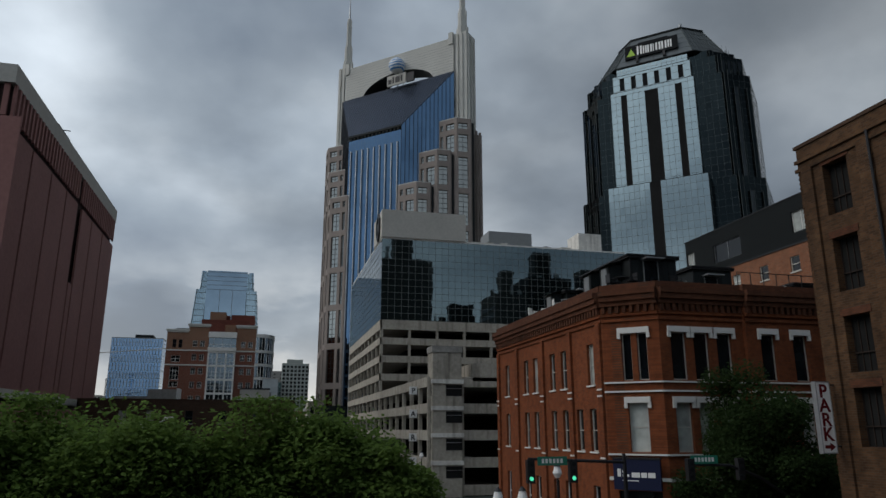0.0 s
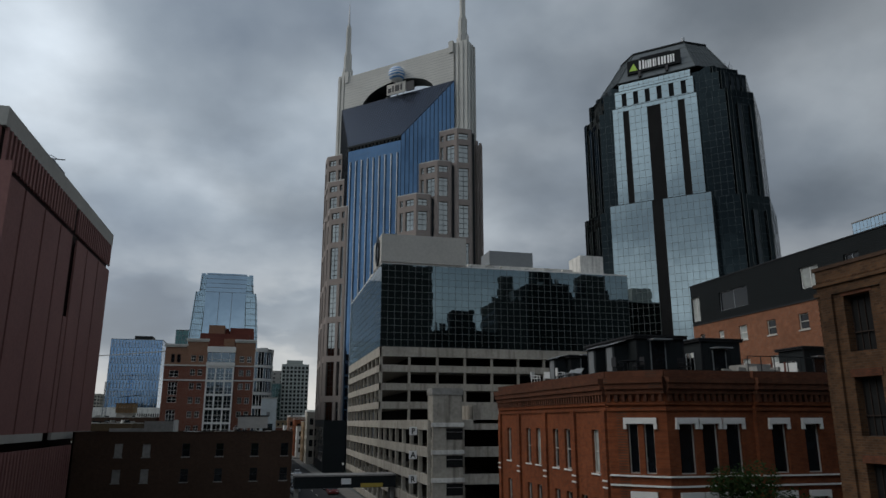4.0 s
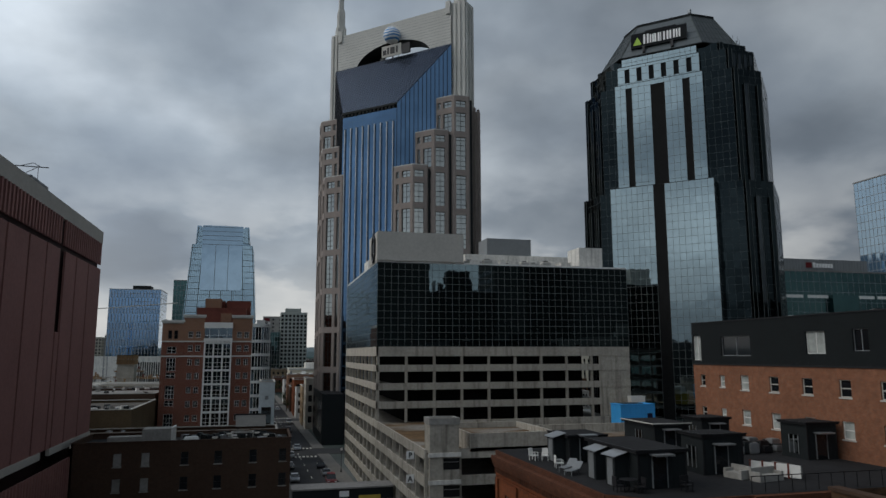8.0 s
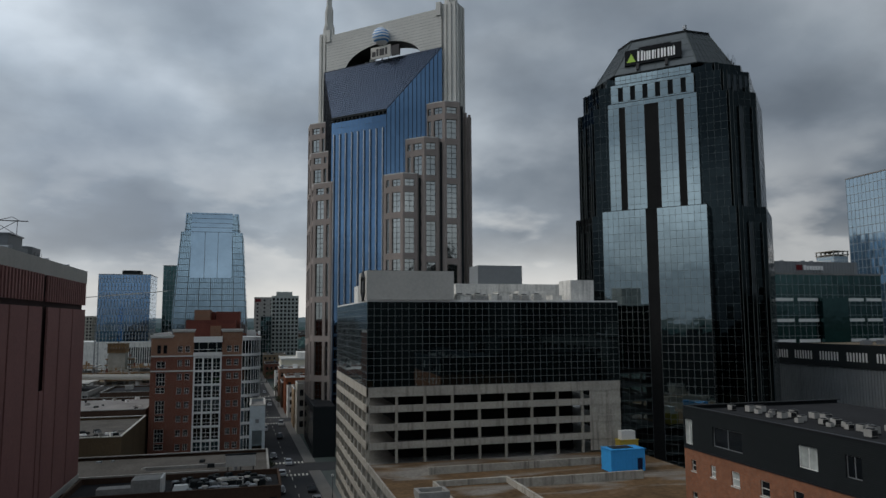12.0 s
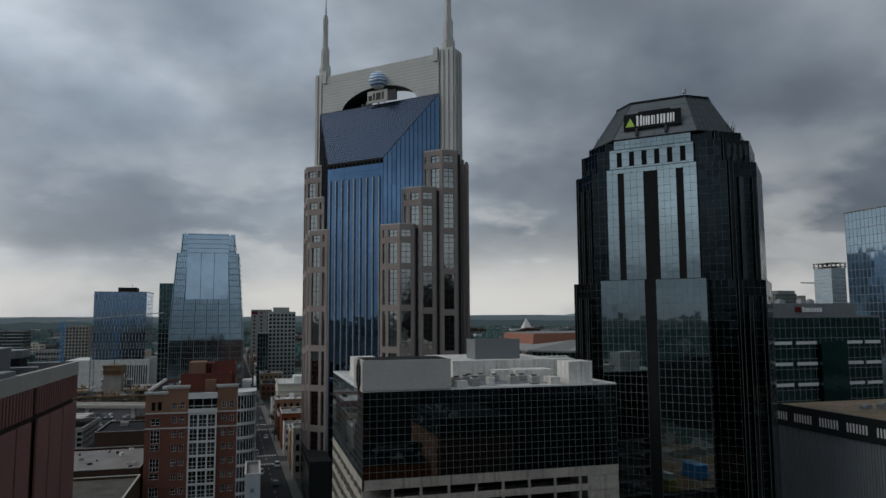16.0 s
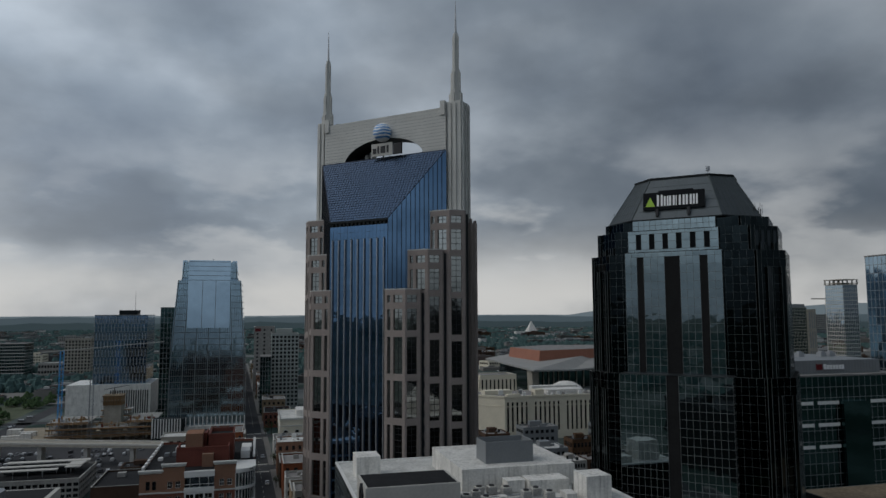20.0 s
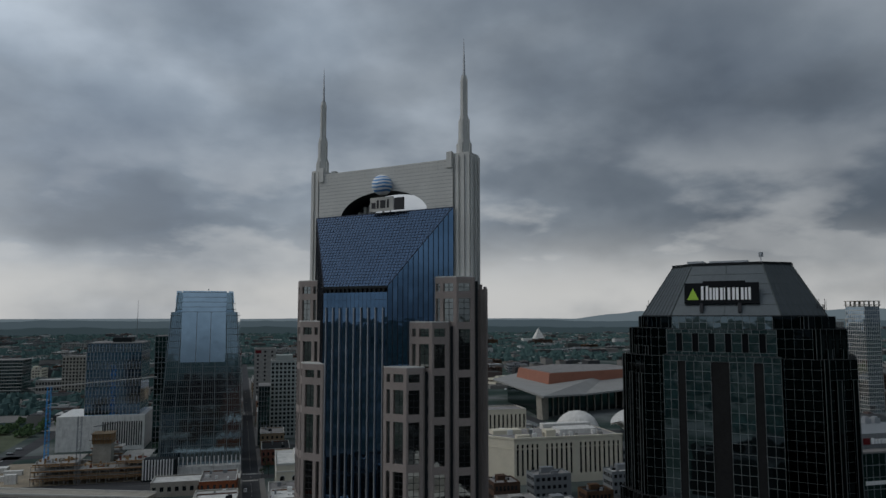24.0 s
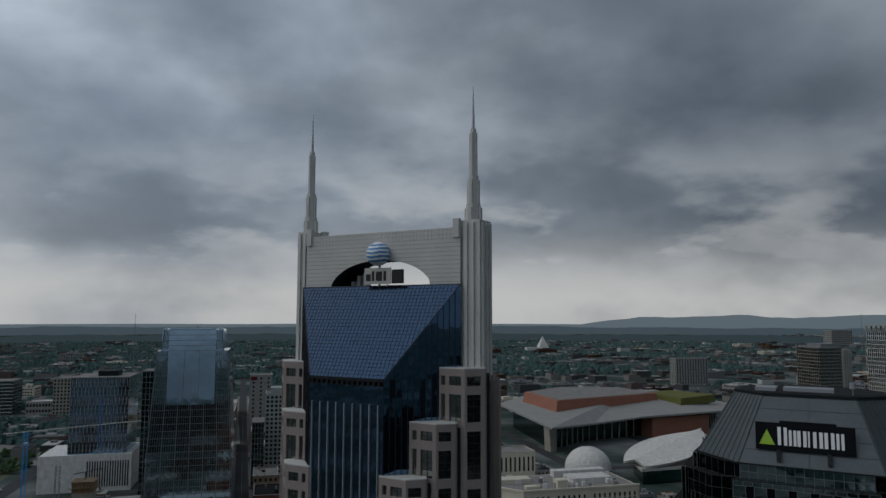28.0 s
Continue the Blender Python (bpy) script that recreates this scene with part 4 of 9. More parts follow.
        x0, x1 = sorted((m * 23.0, m * edge))
        tw.box(x0, -2.7, 100, x1, 3.2, 140.8)
        sp = part("spire_base", tw, root, PALE_STONE)
        for y in (-1.6, 0.2, 2.0):
            s = Shape()
            a, b = sorted((m * edge, m * (edge + 0.6)))
            s.box(a, y - 0.5, 100, b, y + 0.5, 140)
            part("spire_flute", s, sp, PALE_STONE)
        for x in (23.9, 25.6):
            s = Shape()
            a, b = sorted((m * x, m * (x + 0.9)))
            s.box(a, -3.2, 100, b, -2.7, 140.2)
            part("spire_flute", s, sp, PALE_STONE)
        s = Shape()
        a, b = sorted((m * 21.4, m * 23.0))
        for y0, y1 in ((-3.9, -2.7), (2.0, 3.4)):
            s = Shape()
            s.box(a, y0, 136.8, b, y1, 141.2)
            part("spire_shoulder", s, sp, PALE_STONE)
        c = m * 24.9
        for z0, z1, r0, r1 in ((140.8, 144.9, 1.7, 1.6), (144.9, 151.6, 1.25, 1.15), (151.6, 163.2, 0.8, 0.68), (163.2, 173.9, 0.38, 0.06)):
            s = Shape()
            sq = lambda r: [(c + r * math.cos(math.pi / 4 * k + math.pi / 8), r * math.sin(math.pi / 4 * k + math.pi / 8)) for k in range(8)]
            s.loft(sq(r0 * 1.08), z0, sq(r1 * 1.08), z1)
            if r0 > 0.5:
                for k in range(4):
                    x, y = c + r0 * 0.95 * math.cos(k * math.pi / 2), r0 * 0.95 * math.sin(k * math.pi / 2)
                    s.box(x - 0.3 * r0, y - 0.3 * r0, z0, x + 0.3 * r0, y + 0.3 * r0, z1 - 1.0)
            part("spire_stage", s, sp, PALE_STONE if r0 > 0.5 else STEEL)
    # striped globe and name board in front of the arch
    bm = bmesh.new()
    bmesh.ops.create_uvsphere(bm, u_segments=32, v_segments=56, radius=2.95)
    for f in bm.faces:
        c = f.calc_center_median()
        f.material_index = 1 if math.sin(c.z * 6.4 + 1.2 * math.cos(c.x * 0.9) + 0.5) > 0.0 and abs(c.z) < 2.6 else 0
        f.smooth = True
    me = bpy.data.meshes.new("globe")
    bm.to_mesh(me)
    bm.free()
    me.materials.append(SIGN_WHITE)
    me.materials.append(SIGN_BLUE)
    sign = thing("rooftop_sign", "white globe with blue stripes above a lettered board", "sign", 0, 0, 0, -43.5)
    sign.matrix_world = root.matrix_world @ Matrix.Translation((1.0, -4.6, 126.2))
    part("globe", me, sign, at=(0.0, -0.4, 7.4))
    s = Shape()
    s.beam((0.2, 0, -1), (0.2, 0, 5.2), 0.25)
    s.beam((2.6, 0, -1), (2.6, 0, 2.0), 0.14)
    s.beam((-2.6, 0, -1), (-2.6, 0, 2.0), 0.14)
    part("post_frame", s, sign, DARK_STEEL)
    s = Shape()
    s.box(-3.9, -0.7, -0.1, 3.9, -0.3, 3.9)
    board = part("board", s, sign, PALE_CAP)
    for a, b, z0, z1 in ((-3.4, -2.0, 0.7, 2.4), (-1.6, -0.9, 0.7, 3.1), (-0.4, 1.4, 0.7, 3.0), (1.9, 2.6, 0.7, 3.1)):
        s = Shape()
        s.box(a, -0.8, z0, b, -0.7, z1)
        part("bar", s, board, DARK_STEEL)
    s = Shape()
    s.box(4.1, -0.5, 0, 7.2, 0.2, 3.4)
    part("cabinet", s, sign, DARK_STEEL)


spire_tower()


# ---- dark octagonal tower ----
def octagon(H, front, near, deep, x=-0.1):
    """Ring of eight corners with 45 degree cants; half width H, front line, first corner of the sides, length of the sides."""
    w, far = H - (near - front), near + deep
    back = far + near - front
    return [(x - w, front), (x + w, front), (x + H, near), (x + H, far), (x + w, back), (x - w, back), (x - H, far), (x - H, near)]


def octagon_tower():
    root = thing("octagon_tower", "black glass octagonal skyscraper with silver front and sloped crown", "skyscraper", 85.42, 104.73, 0, -43.5)
    stages = ((0, 63.0, 21.3, -7.7, -2.2, 18), (63.0, 89.0, 20.4, -7.0, -1.5, 16.5), (89.0, 94.2, 19.1, -6.0, -0.7, 15), (94.2, 96.4, 17.4, -5.2, 0.2, 13))
    for z0, z1, H, yf, yn, deep in stages:
        ring = octagon(H, yf, yn, deep)
        s = Shape()
        s.prism([(x * 0.993, 6 + (y - 6) * 0.985) for x, y in ring], z0, z1)
        part("core", s, root, INSIDE)
        for a, b in ((7, 0), (0, 1), (1, 2), (2, 3), (6, 7)):
            sd = Side(ring[a], ring[b])
            n = max(2, round(sd.w / 1.45))
            curtain(root, sd, 0, sd.w, z0, z1 - 0.01, n, max(1, round((z1 - z0) / 1.75)), GLASS_BLACK, SEAM_BLACK, tilt=0.008, bar=0.045)
        # plain uprights on the canted sides
        for a, b in ((7, 0), (1, 2)):
            sd = Side(ring[a], ring[b])
            for f in (0.04, 0.36, 0.80):
                s = Shape()
                sd.slab(s, f * sd.w, f * sd.w + 1.1, z0, z1 - (0 if f < 0.1 else 3.5), 0.0, 0.35)
                strip = part("upright", s, root, GLASS_SMOKE if f == 0.36 else GLASS_BLACK)
                for e in (0.0, 1.0):
                    s = Shape()
                    sd.slab(s, f * sd.w + e, f * sd.w + e + 0.1, z0, z1 - (0 if f < 0.1 else 3.5), 0.35, 0.42)
                    part("edge_bar", s, strip, SEAM_BLACK)
    s = Shape()
    s.prism(octagon(16.5, -6.7, 0.1, 13.6, -0.5), 96.4, 96.6)
    part("crown_ledge", s, root, DARK_METAL)
    # silver front bays: a broad foot, the shaft, and two narrower steps under the crown
    F1, F2 = -7.9, -11.6
    up, row, cap = Side((-11.3, F1), (8.7, F1)), Side((-10.7, F1 + 0.8), (8.1, F1 + 0.8)), Side((-9.8, F1 + 1.6), (7.5, F1 + 1.6))
    lo = Side((-12.3, F2), (10.3, F2))
    for x0, y0, z0, x1, z1 in ((-11.2, F1 + 0.1, 60, 8.6, 89.0), (-10.6, F1 + 1.4, 89.0, 8.0, 93.9), (-9.7, F1 + 1.7, 93.9, 7.4, 96.3), (-12.2, F2 + 0.1, 0, 10.2, 63.2)):
        s = Shape()
        s.box(x0, y0, z0, x1, y0 + 6, z1)
        part("bay_core", s, root, INSIDE)
    W = up.w
    cuts = [(0, 0.127), (0.20, 0.42), (0.58, 0.78), (0.86, 1.0)]
    for a, b in cuts:
        curtain(root, up, a * W, b * W, 63.2, 88.2, max(2, round((b - a) * W / 1.3)), 14, GLASS_SILVER, SEAM, tilt=0.0015, bar=0.06)
    for a, b in ((0.127, 0.20), (0.42, 0.58), (0.78, 0.86)):
        s = Shape()
        up.slab(s, a * W, b * W, 63.2, 88.2, -0.6, -0.3)
        part("dark_slot", s, root, SLOT_BLACK)
    curtain(root, up, 0, W, 88.2, 89.2, 14, 1, GLASS_SILVER, SEAM, bar=0.07)
    curtain(root, row, 0, row.w, 89.2, 89.9, 14, 1, GLASS_SILVER, SEAM, bar=0.07)
    curtain(root, row, 0, row.w, 93.3, 94.0, 14, 1, GLASS_SILVER, SEAM, bar=0.07)
    curtain(root, cap, 0, cap.w, 94.0, 96.5, 14, 2, GLASS_SILVER, SEAM, bar=0.07)
    pitch = (row.w - 1.7) / 6
    for i in range(7):
        wide = 1.7
        curtain(root, row, i * pitch, i * pitch + wide, 89.9, 93.3, 1, 2, GLASS_SILVER, SEAM, bar=0.07)
        if i < 6:
            s = Shape()
            row.slab(s, i * pitch + wide, (i + 1) * pitch, 89.9, 93.3, -0.5, -0.3)
            part("crown_window", s, root, SLOT_BLACK)
    # the window row goes on round the canted side
    ring = octagon(19.1, -6.0, -0.7, 15)
    sd = Side(ring[1], ring[2])
    for i in range(5):
        s = Shape()
        sd.slab(s, (i + 0.12) * sd.w / 5, (i + 0.62) * sd.w / 5, 90.0, 93.2, 0.03, 0.12)
        part("crown_pier", s, root, GLASS_SMOKE)
    WL = lo.w
    for a, b in ((0, 0.43), (0.54, 1.0)):
        curtain(root, lo, a * WL, b * WL, 0, 63.2, round((b - a) * WL / 1.25), 36, GLASS_SILVER, SEAM, tilt=0.0015, bar=0.06, single=150)
    s = Shape()
    lo.slab(s, 0.43 * WL, 0.54 * WL, 0, 63.2, -0.6, -0.3)
    part("dark_slot", s, root, SLOT_BLACK)
    for sd, z0, z1 in ((Side((-12.3, F2 + 6), (-12.3, F2)), 0, 63.2), (Side((10.3, F2), (10.3, F2 + 6)), 0, 63.2), (Side((-11.3, F1 + 6), (-11.3, F1)), 63.2, 89.2), (Side((8.7, F1), (8.7, F1 + 6)), 63.2, 89.2)):
        curtain(root, sd, 0, sd.w, z0, z1, 4, round((z1 - z0) / 1.75), GLASS_BLACK, SEAM_BLACK, bar=0.055)
    for x0, y0, x1, z in ((-12.3, F2, 10.3, 63.2), (-11.3, F1, 8.7, 89.2), (-10.7, F1 + 0.8, 8.1, 94.0)):
        s = Shape()
        s.box(x0, y0, z, x1, y0 + 5.8, z + 0.12)
        part("bay_coping", s, root, DARK_METAL)
    # sloped crown
    lowr = octagon(16.3, -6.5, 0.3, 13.2, -0.5)
    topr = octagon(10.7, -1.4, 3.0, 6.0, -0.4)
    s = Shape()
    s.loft(lowr, 96.6, topr, 106.2)
    crown = part("crown", s, root, SLATE, label="sloped grey metal and glass crown")
    s = Shape()
    for i in range(8):
        j = (i + 1) % 8
        for k in range(9):
            t = k / 8
            if i == 0 and k % 4:
                continue
            p = Vector((lowr[i][0] * (1 - t) + lowr[j][0] * t, lowr[i][1] * (1 - t) + lowr[j][1] * t, 96.65))
            q = Vector((topr[i][0] * (1 - t) + topr[j][0] * t, topr[i][1] * (1 - t) + topr[j][1] * t, 106.22))
            s.beam(p, q, 0.09 if k else 0.16)
    for k in range(1, 5):
        t = k / 5
        for i in (0, 7, 1):
            j = (i + 1) % 8
            z = 96.62 + 9.6 * t
            p, q = ((lowr[n][0] * (1 - t) + topr[n][0] * t, lowr[n][1] * (1 - t) + topr[n][1] * t, z) for n in (i, j))
            s.beam(p, q, 0.05)
    tagged(part("crown_seam_net", s, crown, SEAM_BLACK), kind="stuff")
    s = Shape()
    t2 = octagon(10.9, -1.6, 2.9, 6.2, -0.4)
    s.prism(t2, 106.2, 106.6)
    part("crown_rim", s, crown, DARK_METAL)
    s = Shape()
    s.prism(octagon(10.1, -1.0, 3.2, 5.6, -0.4), 106.6, 106.66)
    part("crown_roof", s, crown, BLACK_ROOF)
    for bx in ((-4, 2, 3, 5), (-8, 1, -5, 5)):
        s = Shape()
        s.box(bx[0], bx[1], 106.66, bx[2], bx[3], 107.2)
        part("roof_plant", s, crown, STEEL)
    s = Shape()
    s.beam((5.5, 0.4, 106.6), (5.5, 0.4, 107.9), 0.1)
    s.beam((5.5, 0.4, 107.6), (5.5, 0.4, 108.5), 0.45, 0, 8)
    part("roof_dome", s, crown, STEEL)
    for x, y in ((-16.2, 1.5), (15.4, 1.2), (15.6, 3.5), (14.5, 0.2)):
        s = Shape()
        s.beam((x, y, 96.3), (x, y, 98.6), 0.12)
        s.beam((x + 0.3, y, 97.2), (x + 0.3, y, 99.6), 0.05)
        part("antenna", s, root, DARK_STEEL)
    # name board on the slope
    sign = thing("tower_sign", "black board with lime triangle and white lettering", "sign", 0, 0)
    sign.matrix_world = root.matrix_world @ pose(-1.0, -5.4, 98.7, -8, 0, 0)
    s = Shape()
    s.box(-6.5, -0.5, 0, 6.5, 0, 3.9)
    s.box(-3.2, -0.5, 3.9, 4.2, 0, 4.25)
    board = part("board", s, sign, SLOT_BLACK)
    s = Shape()
    s.poly(((-6.0, -0.55, 0.7), (-3.9, -0.55, 0.7), (-4.95, -0.55, 2.9)))
    part("triangle", s, board, LIME)
    x = -3.5
    for k, w in enumerate((1.5, 1.1, 1.4, 0.65, 1.45, 1.5, 1.1)):
        for e in (0.0, 0.55) if w > 0.7 else (0.0,):
            s = Shape()
            s.box(x + e * w, -0.56, 0.7, x + e * w + 0.34 * min(w, 1.3), -0.5, 3.3 if k == 0 else 2.95)
            part("bar", s, board, SIGN_WHITE)
        x += w
    for x in (-3.4, 3.2):
        s = Shape()
        s.box(x - 0.3, -1.0, -1.6, x + 0.3, 1.2, 0)
        part("bracket", s, sign, DARK_STEEL)


octagon_tower()


# ---- brick corner building ----
def arch_window(w, h):
    """Round-headed sash: frame and panes."""
    s = Shape()
    r = w / 2
    pts = [(0, 0, 0), (w, 0, 0)] + [(r + r * math.cos(math.pi * k / 8), 0, h - r * 0.5 + r * 0.5 * math.sin(math.pi * k / 8)) for k in range(9)]
    s.poly(pts, 1)
    for a in (0, w - 0.08):
        s.box(a, -0.1, 0, a + 0.08, -0.005, h - r * 0.4)
    s.box(0.08, -0.09, 0, w - 0.08, -0.006, 0.08)
    s.box(0.08, -0.09, h * 0.48, w - 0.08, -0.006, h * 0.48 + 0.07)
    for p, q in zip(pts[2:], pts[3:]):
        s.beam((p[0], -0.05, p[2]), (q[0], -0.05, q[2]), 0.06)
    return s


def corner_building():
    root = thing("corner_brick_building", "three-storey red brick corner building with white lintels and cornice", "building", 20, 12)
    o = (20, 12, 0)
    H = 16.0
    west, cant, front = Side((13, 23.7), (13, 2.5)), Side((13, 2.5), (15.6, 0)), Side((15.6, 0), (21.6, 0))
    next_f = Side((21.6, -0.3), (33, -0.3))
    round_head = [arch_window(0.98, h).mesh("window", SASH, g) for h, g in ((2.7, GLASS_ROOM), (2.7, GLASS_ROOM), (2.7, GLASS_BLIND))]
    # street side with narrow round-headed windows
    us = [23.7 - y for y in (21.2, 16.5, 14.4, 10.9, 8.8, 4.4)]
    holes = [(u - 0.49, u + 0.49, z, z + 2.7) for u in us for z in (10.7, 6.5)] + [(u - 0.49, u + 0.49, 6.5, 9.2) for u in (23.7 - 6.4,)]
    holes += [(u - 0.5, u + 0.5, 1.2, 4.4) for u in us]
    s = Shape(o)
    west.wall(s, 0, H, holes, 0.3)
    wall = part("street_wall", s, root, BRICK_RED)
    for h in holes:
        if h[2] > 2:
            part("window", random.choice(round_head), root, at=west.place(root, h[0], h[2], -0.28), rz=west.rz)
            s = Shape(o)
            west.slab(s, h[0] - 0.1, h[1] + 0.1, h[2] - 0.1, h[2], 0.0, 0.1)
            part("sill", s, root, WHITE_TRIM)
        else:
            add_window(root, west, h[0], h[2], -0.28, 1.0, 3.2, 1, 2, WHITE_TRIM, GLASS_ROOM)
    for y in (23.4, 18.5, 12.7, 7.5, 2.9):
        s = Shape(o)
        u = min(max(23.7 - y, 0.3), 20.9)
        west.slab(s, u - 0.28, u + 0.28, 0, 14.6, 0.0, 0.18)
        part("pilaster", s, root, BRICK_RED)
        for z in (10.3, 6.1, 9.9):
            s = Shape(o)
            west.slab(s, u - 0.31, u + 0.31, z, z + 0.1, 0.18, 0.24)
            part("stone_block", s, root, WHITE_TRIM)
    # canted corner and front
    specs = ((cant, [(1.2, 1.82), (2.18, 2.8)], BRICK_RED), (front, [(0.75, 1.85), (2.35, 3.45), (4.0, 5.1)], BRICK_RED), (next_f, [(1.0, 2.1), (3.4, 4.5), (6.2, 7.3), (8.6, 9.7)], BRICK_RED))
    for side, cols, mt in specs:
        holes = [(a, b, z, z + 2.95) for a, b in cols for z in (10.85, 6.55)]
        if side is cant:
            holes = [(a, b, 10.85, 13.8) for a, b in cols] + [(1.4, 2.6, 6.55, 9.5)]
        holes.append((0.5, side.w - 0.5, 0.4, 4.3))
        s = Shape(o)
        side.wall(s, 0, H, holes, 0.32)
        part("front_wall", s, root, mt)
        for a, b, z, z1 in holes[:-1]:
            add_window(root, side, a, z, -0.3, b - a, 2.95, 1, 2 if z < 8 else 1, SASH, GLASS_BLIND if z < 8 else GLASS_ROOM)
            s = Shape(o)
            if side is cant and z > 8:
                if a > 1.5:
                    continue
                b = 2.8
            side.slab(s, a - 0.2, b + 0.2, z1 - 0.02, z1 + 0.34, 0.0, 0.16)
            side.slab(s, a - 0.22, a - 0.02, z1 - 0.34, z1 - 0.02, 0.0, 0.14)
            side.slab(s, b + 0.02, b + 0.22, z1 - 0.34, z1 - 0.02, 0.0, 0.14)
            part("lintel", s, root, WHITE_TRIM)
        s = Shape(o)
        side.rect(s, 0.5, side.w - 0.5, 0.4, 4.3, -0.32)
        part("shopfront", s, root, GLASS_ROOM)
        for z, t in ((10.68, 0.09), (10.12, 0.1), (6.36, 0.1), (4.9, 0.2)):
            s = Shape(o)
            side.slab(s, 0, side.w, z, z + t, 0.0, 0.14)
            part("string_course", s, root, WHITE_TRIM)
    # corbelled cornice, course by course, on every side
    for side in (west, cant, front, next_f):
        for z0, z1, out in ((14.55, 14.75, 0.1), (14.9, 15.1, 0.14), (15.55, 15.85, 0.3), (15.85, 16.2, 0.45), (16.2, 16.55, 0.55)):
            s = Shape(o)
            side.slab(s, 0, side.w, z0, z1, 0.0, out)
            part("cornice_course", s, root, BRICK_RED if z0 < 15.5 else BRICK_DEEP_RED)
        n = int(side.w / 0.42)
        me = Shape()
        me.box(0, -0.24, 0, 0.2, 0, 0.45)
        me = me.mesh("corbel", BRICK_DEEP_RED)
        for i in range(n):
            part("corbel", me, root, at=side.place(root, 0.1 + i * side.w / n, 15.1, 0), rz=side.rz)
        s = Shape(o)
        side.slab(s, 0, side.w, 16.55, 16.98, -0.35, 0.12)
        part("parapet", s, root, BRICK_DEEP_RED)
    s = Shape(o)
    s.poly(((13, 23.7, 17.0), (13, 2.5, 17.0), (15.6, 0, 17.0), (38.6, 0, 17.0), (38.6, 23.7, 17.0)))
    part("roof", s, root, BLACK_ROOF)
    s = Shape(o)
    s.box(33, -0.3, 0, 38.8, 0, 17.0)
    s.box(21.6, -0.28, 0, 21.9, 0.3, 16.5)
    s.box(13, 23.7, 0, 38.6, 24, 16.3)
    part("party_wall", s, root, BRICK_RED)
    # rooftop rooms
    for k, (x0, y0, x1, y1, h) in enumerate(((15.7, 3.2, 19.2, 10.4, 2.25), (23.0, 6.9, 26.3, 9.6, 2.65), (35.5, 11.0, 38.4, 14.0, 2.8), (24.9, 16.6, 28.2, 21.8, 2.45), (32.0, 20.2, 34.9, 23.0, 2.5), (16.1, 14.6, 19.2, 18.4, 1.95))):
        s = Shape(o)
        s.box(x0, y0, 17.0, x1, y1, 17.0 + h)
        hut = part("roof_room", s, root, DARK_METAL)
        s = Shape(o)
        s.box(x0 - 0.2, y0 - 0.2, 17.0 + h, x1 + 0.2, y1 + 0.2, 17.2 + h)
        part("hut_roof", s, hut, BLACK_ROOF)
        sd = Side((x0, y0), (x1, y0))
        s = Shape(o)
        sd.slab(s, sd.w * 0.3, sd.w * 0.3 + 1.0, 17.05, 19.0, 0.0, 0.05)
        part("hut_door", s, hut, GLASS_ROOM)
        s = Shape(o)
        sd.slab(s, sd.w * 0.3 - 0.2, sd.w * 0.3 + 1.2, 19.12, 19.22, 0.0, 0.8)
        part("hut_awning", s, hut, STEEL)
        top = 17.2 + h
        s = Shape(o)
        for a, b in (((x0 - 0.22, y0 - 0.22), (x1 + 0.22, y0 - 0.22)), ((x0 - 0.22, y0 - 0.22), (x0 - 0.22, y1 + 0.22))):
            s.beam((*a, top), (*b, top), 0.06)
        part("roof_flashing", s, hut, PALE_CAP if k == 3 else DARK_STEEL)
        for x in (x0 - 0.02, x1 - 0.08):
            s = Shape(o)
            s.box(x, y0 - 0.03, 17.0, x + 0.1, y0, 17.0 + h)
            part("corner_trim", s, hut, DARK_STEEL)
        ws = Side((x0, y1), (x0, y0))
        n = max(1, int(ws.w / 3.2))
        for i in range(n):
            u = (i + 0.5) * ws.w / n
            if k == 0 and i in (1, 2):
                continue
            s = Shape(o)
            ws.slab(s, u - 0.55, u + 0.55, 17.4, 18.9, 0.0, 0.03)
            gl = part("hut_window", s, hut, GLASS_BRONZE)
            for q in (-0.55, -0.02, 0.5):
                s = Shape(o)
                ws.slab(s, u + q, u + q + 0.05, 17.4, 18.9, 0.03, 0.06)
                part("window_bar", s, gl, STEEL)
        for i in range(int(sd.w / 0.45)):
            u = 0.2 + i * 0.45
            if sd.w * 0.3 - 0.15 < u < sd.w * 0.3 + 1.15:
                continue
            s = Shape(o)
            sd.slab(s, u, u + 0.06, 17.05, 16.9 + h, 0.0, 0.025)
            part("cladding_rib", s, hut, DARK_METAL)
        s = Shape(o)
        sd.slab(s, sd.w * 0.3 - 0.07, sd.w * 0.3, 17.05, 19.1, 0.0, 0.07)
        sd.slab(s, sd.w * 0.3 + 1.0, sd.w * 0.3 + 1.07, 17.05, 19.1, 0.0, 0.07)
        part("door_frame", s, hut, GREY_PANEL)
    for x, y in ((15.7, 7.2), (15.7, 4.4), (16.1, 15.4)):
        s = Shape(o)
        s.box(x - 1.0, y, 17.0, x, y + 1.3, 19.0)
        hut = part("roof_porch", s, root, DARK_METAL)
        s = Shape(o)
        s.poly(((x - 1.2, y - 0.3, 18.95), (x, y - 0.3, 19.3), (x, y + 1.6, 19.3), (x - 1.2, y + 1.6, 18.95)))
        s.poly(((x - 1.2, y - 0.3, 18.9), (x - 1.2, y + 1.6, 18.9), (x, y + 1.6, 19.25), (x, y - 0.3, 19.25)))
        part("porch_roof", s, hut, STEEL)
        s = Shape(o)
        s.box(x - 1.03, y + 0.25, 17.05, x - 1.0, y + 1.05, 18.8)
        part("porch_door", s, hut, GREY_PANEL)
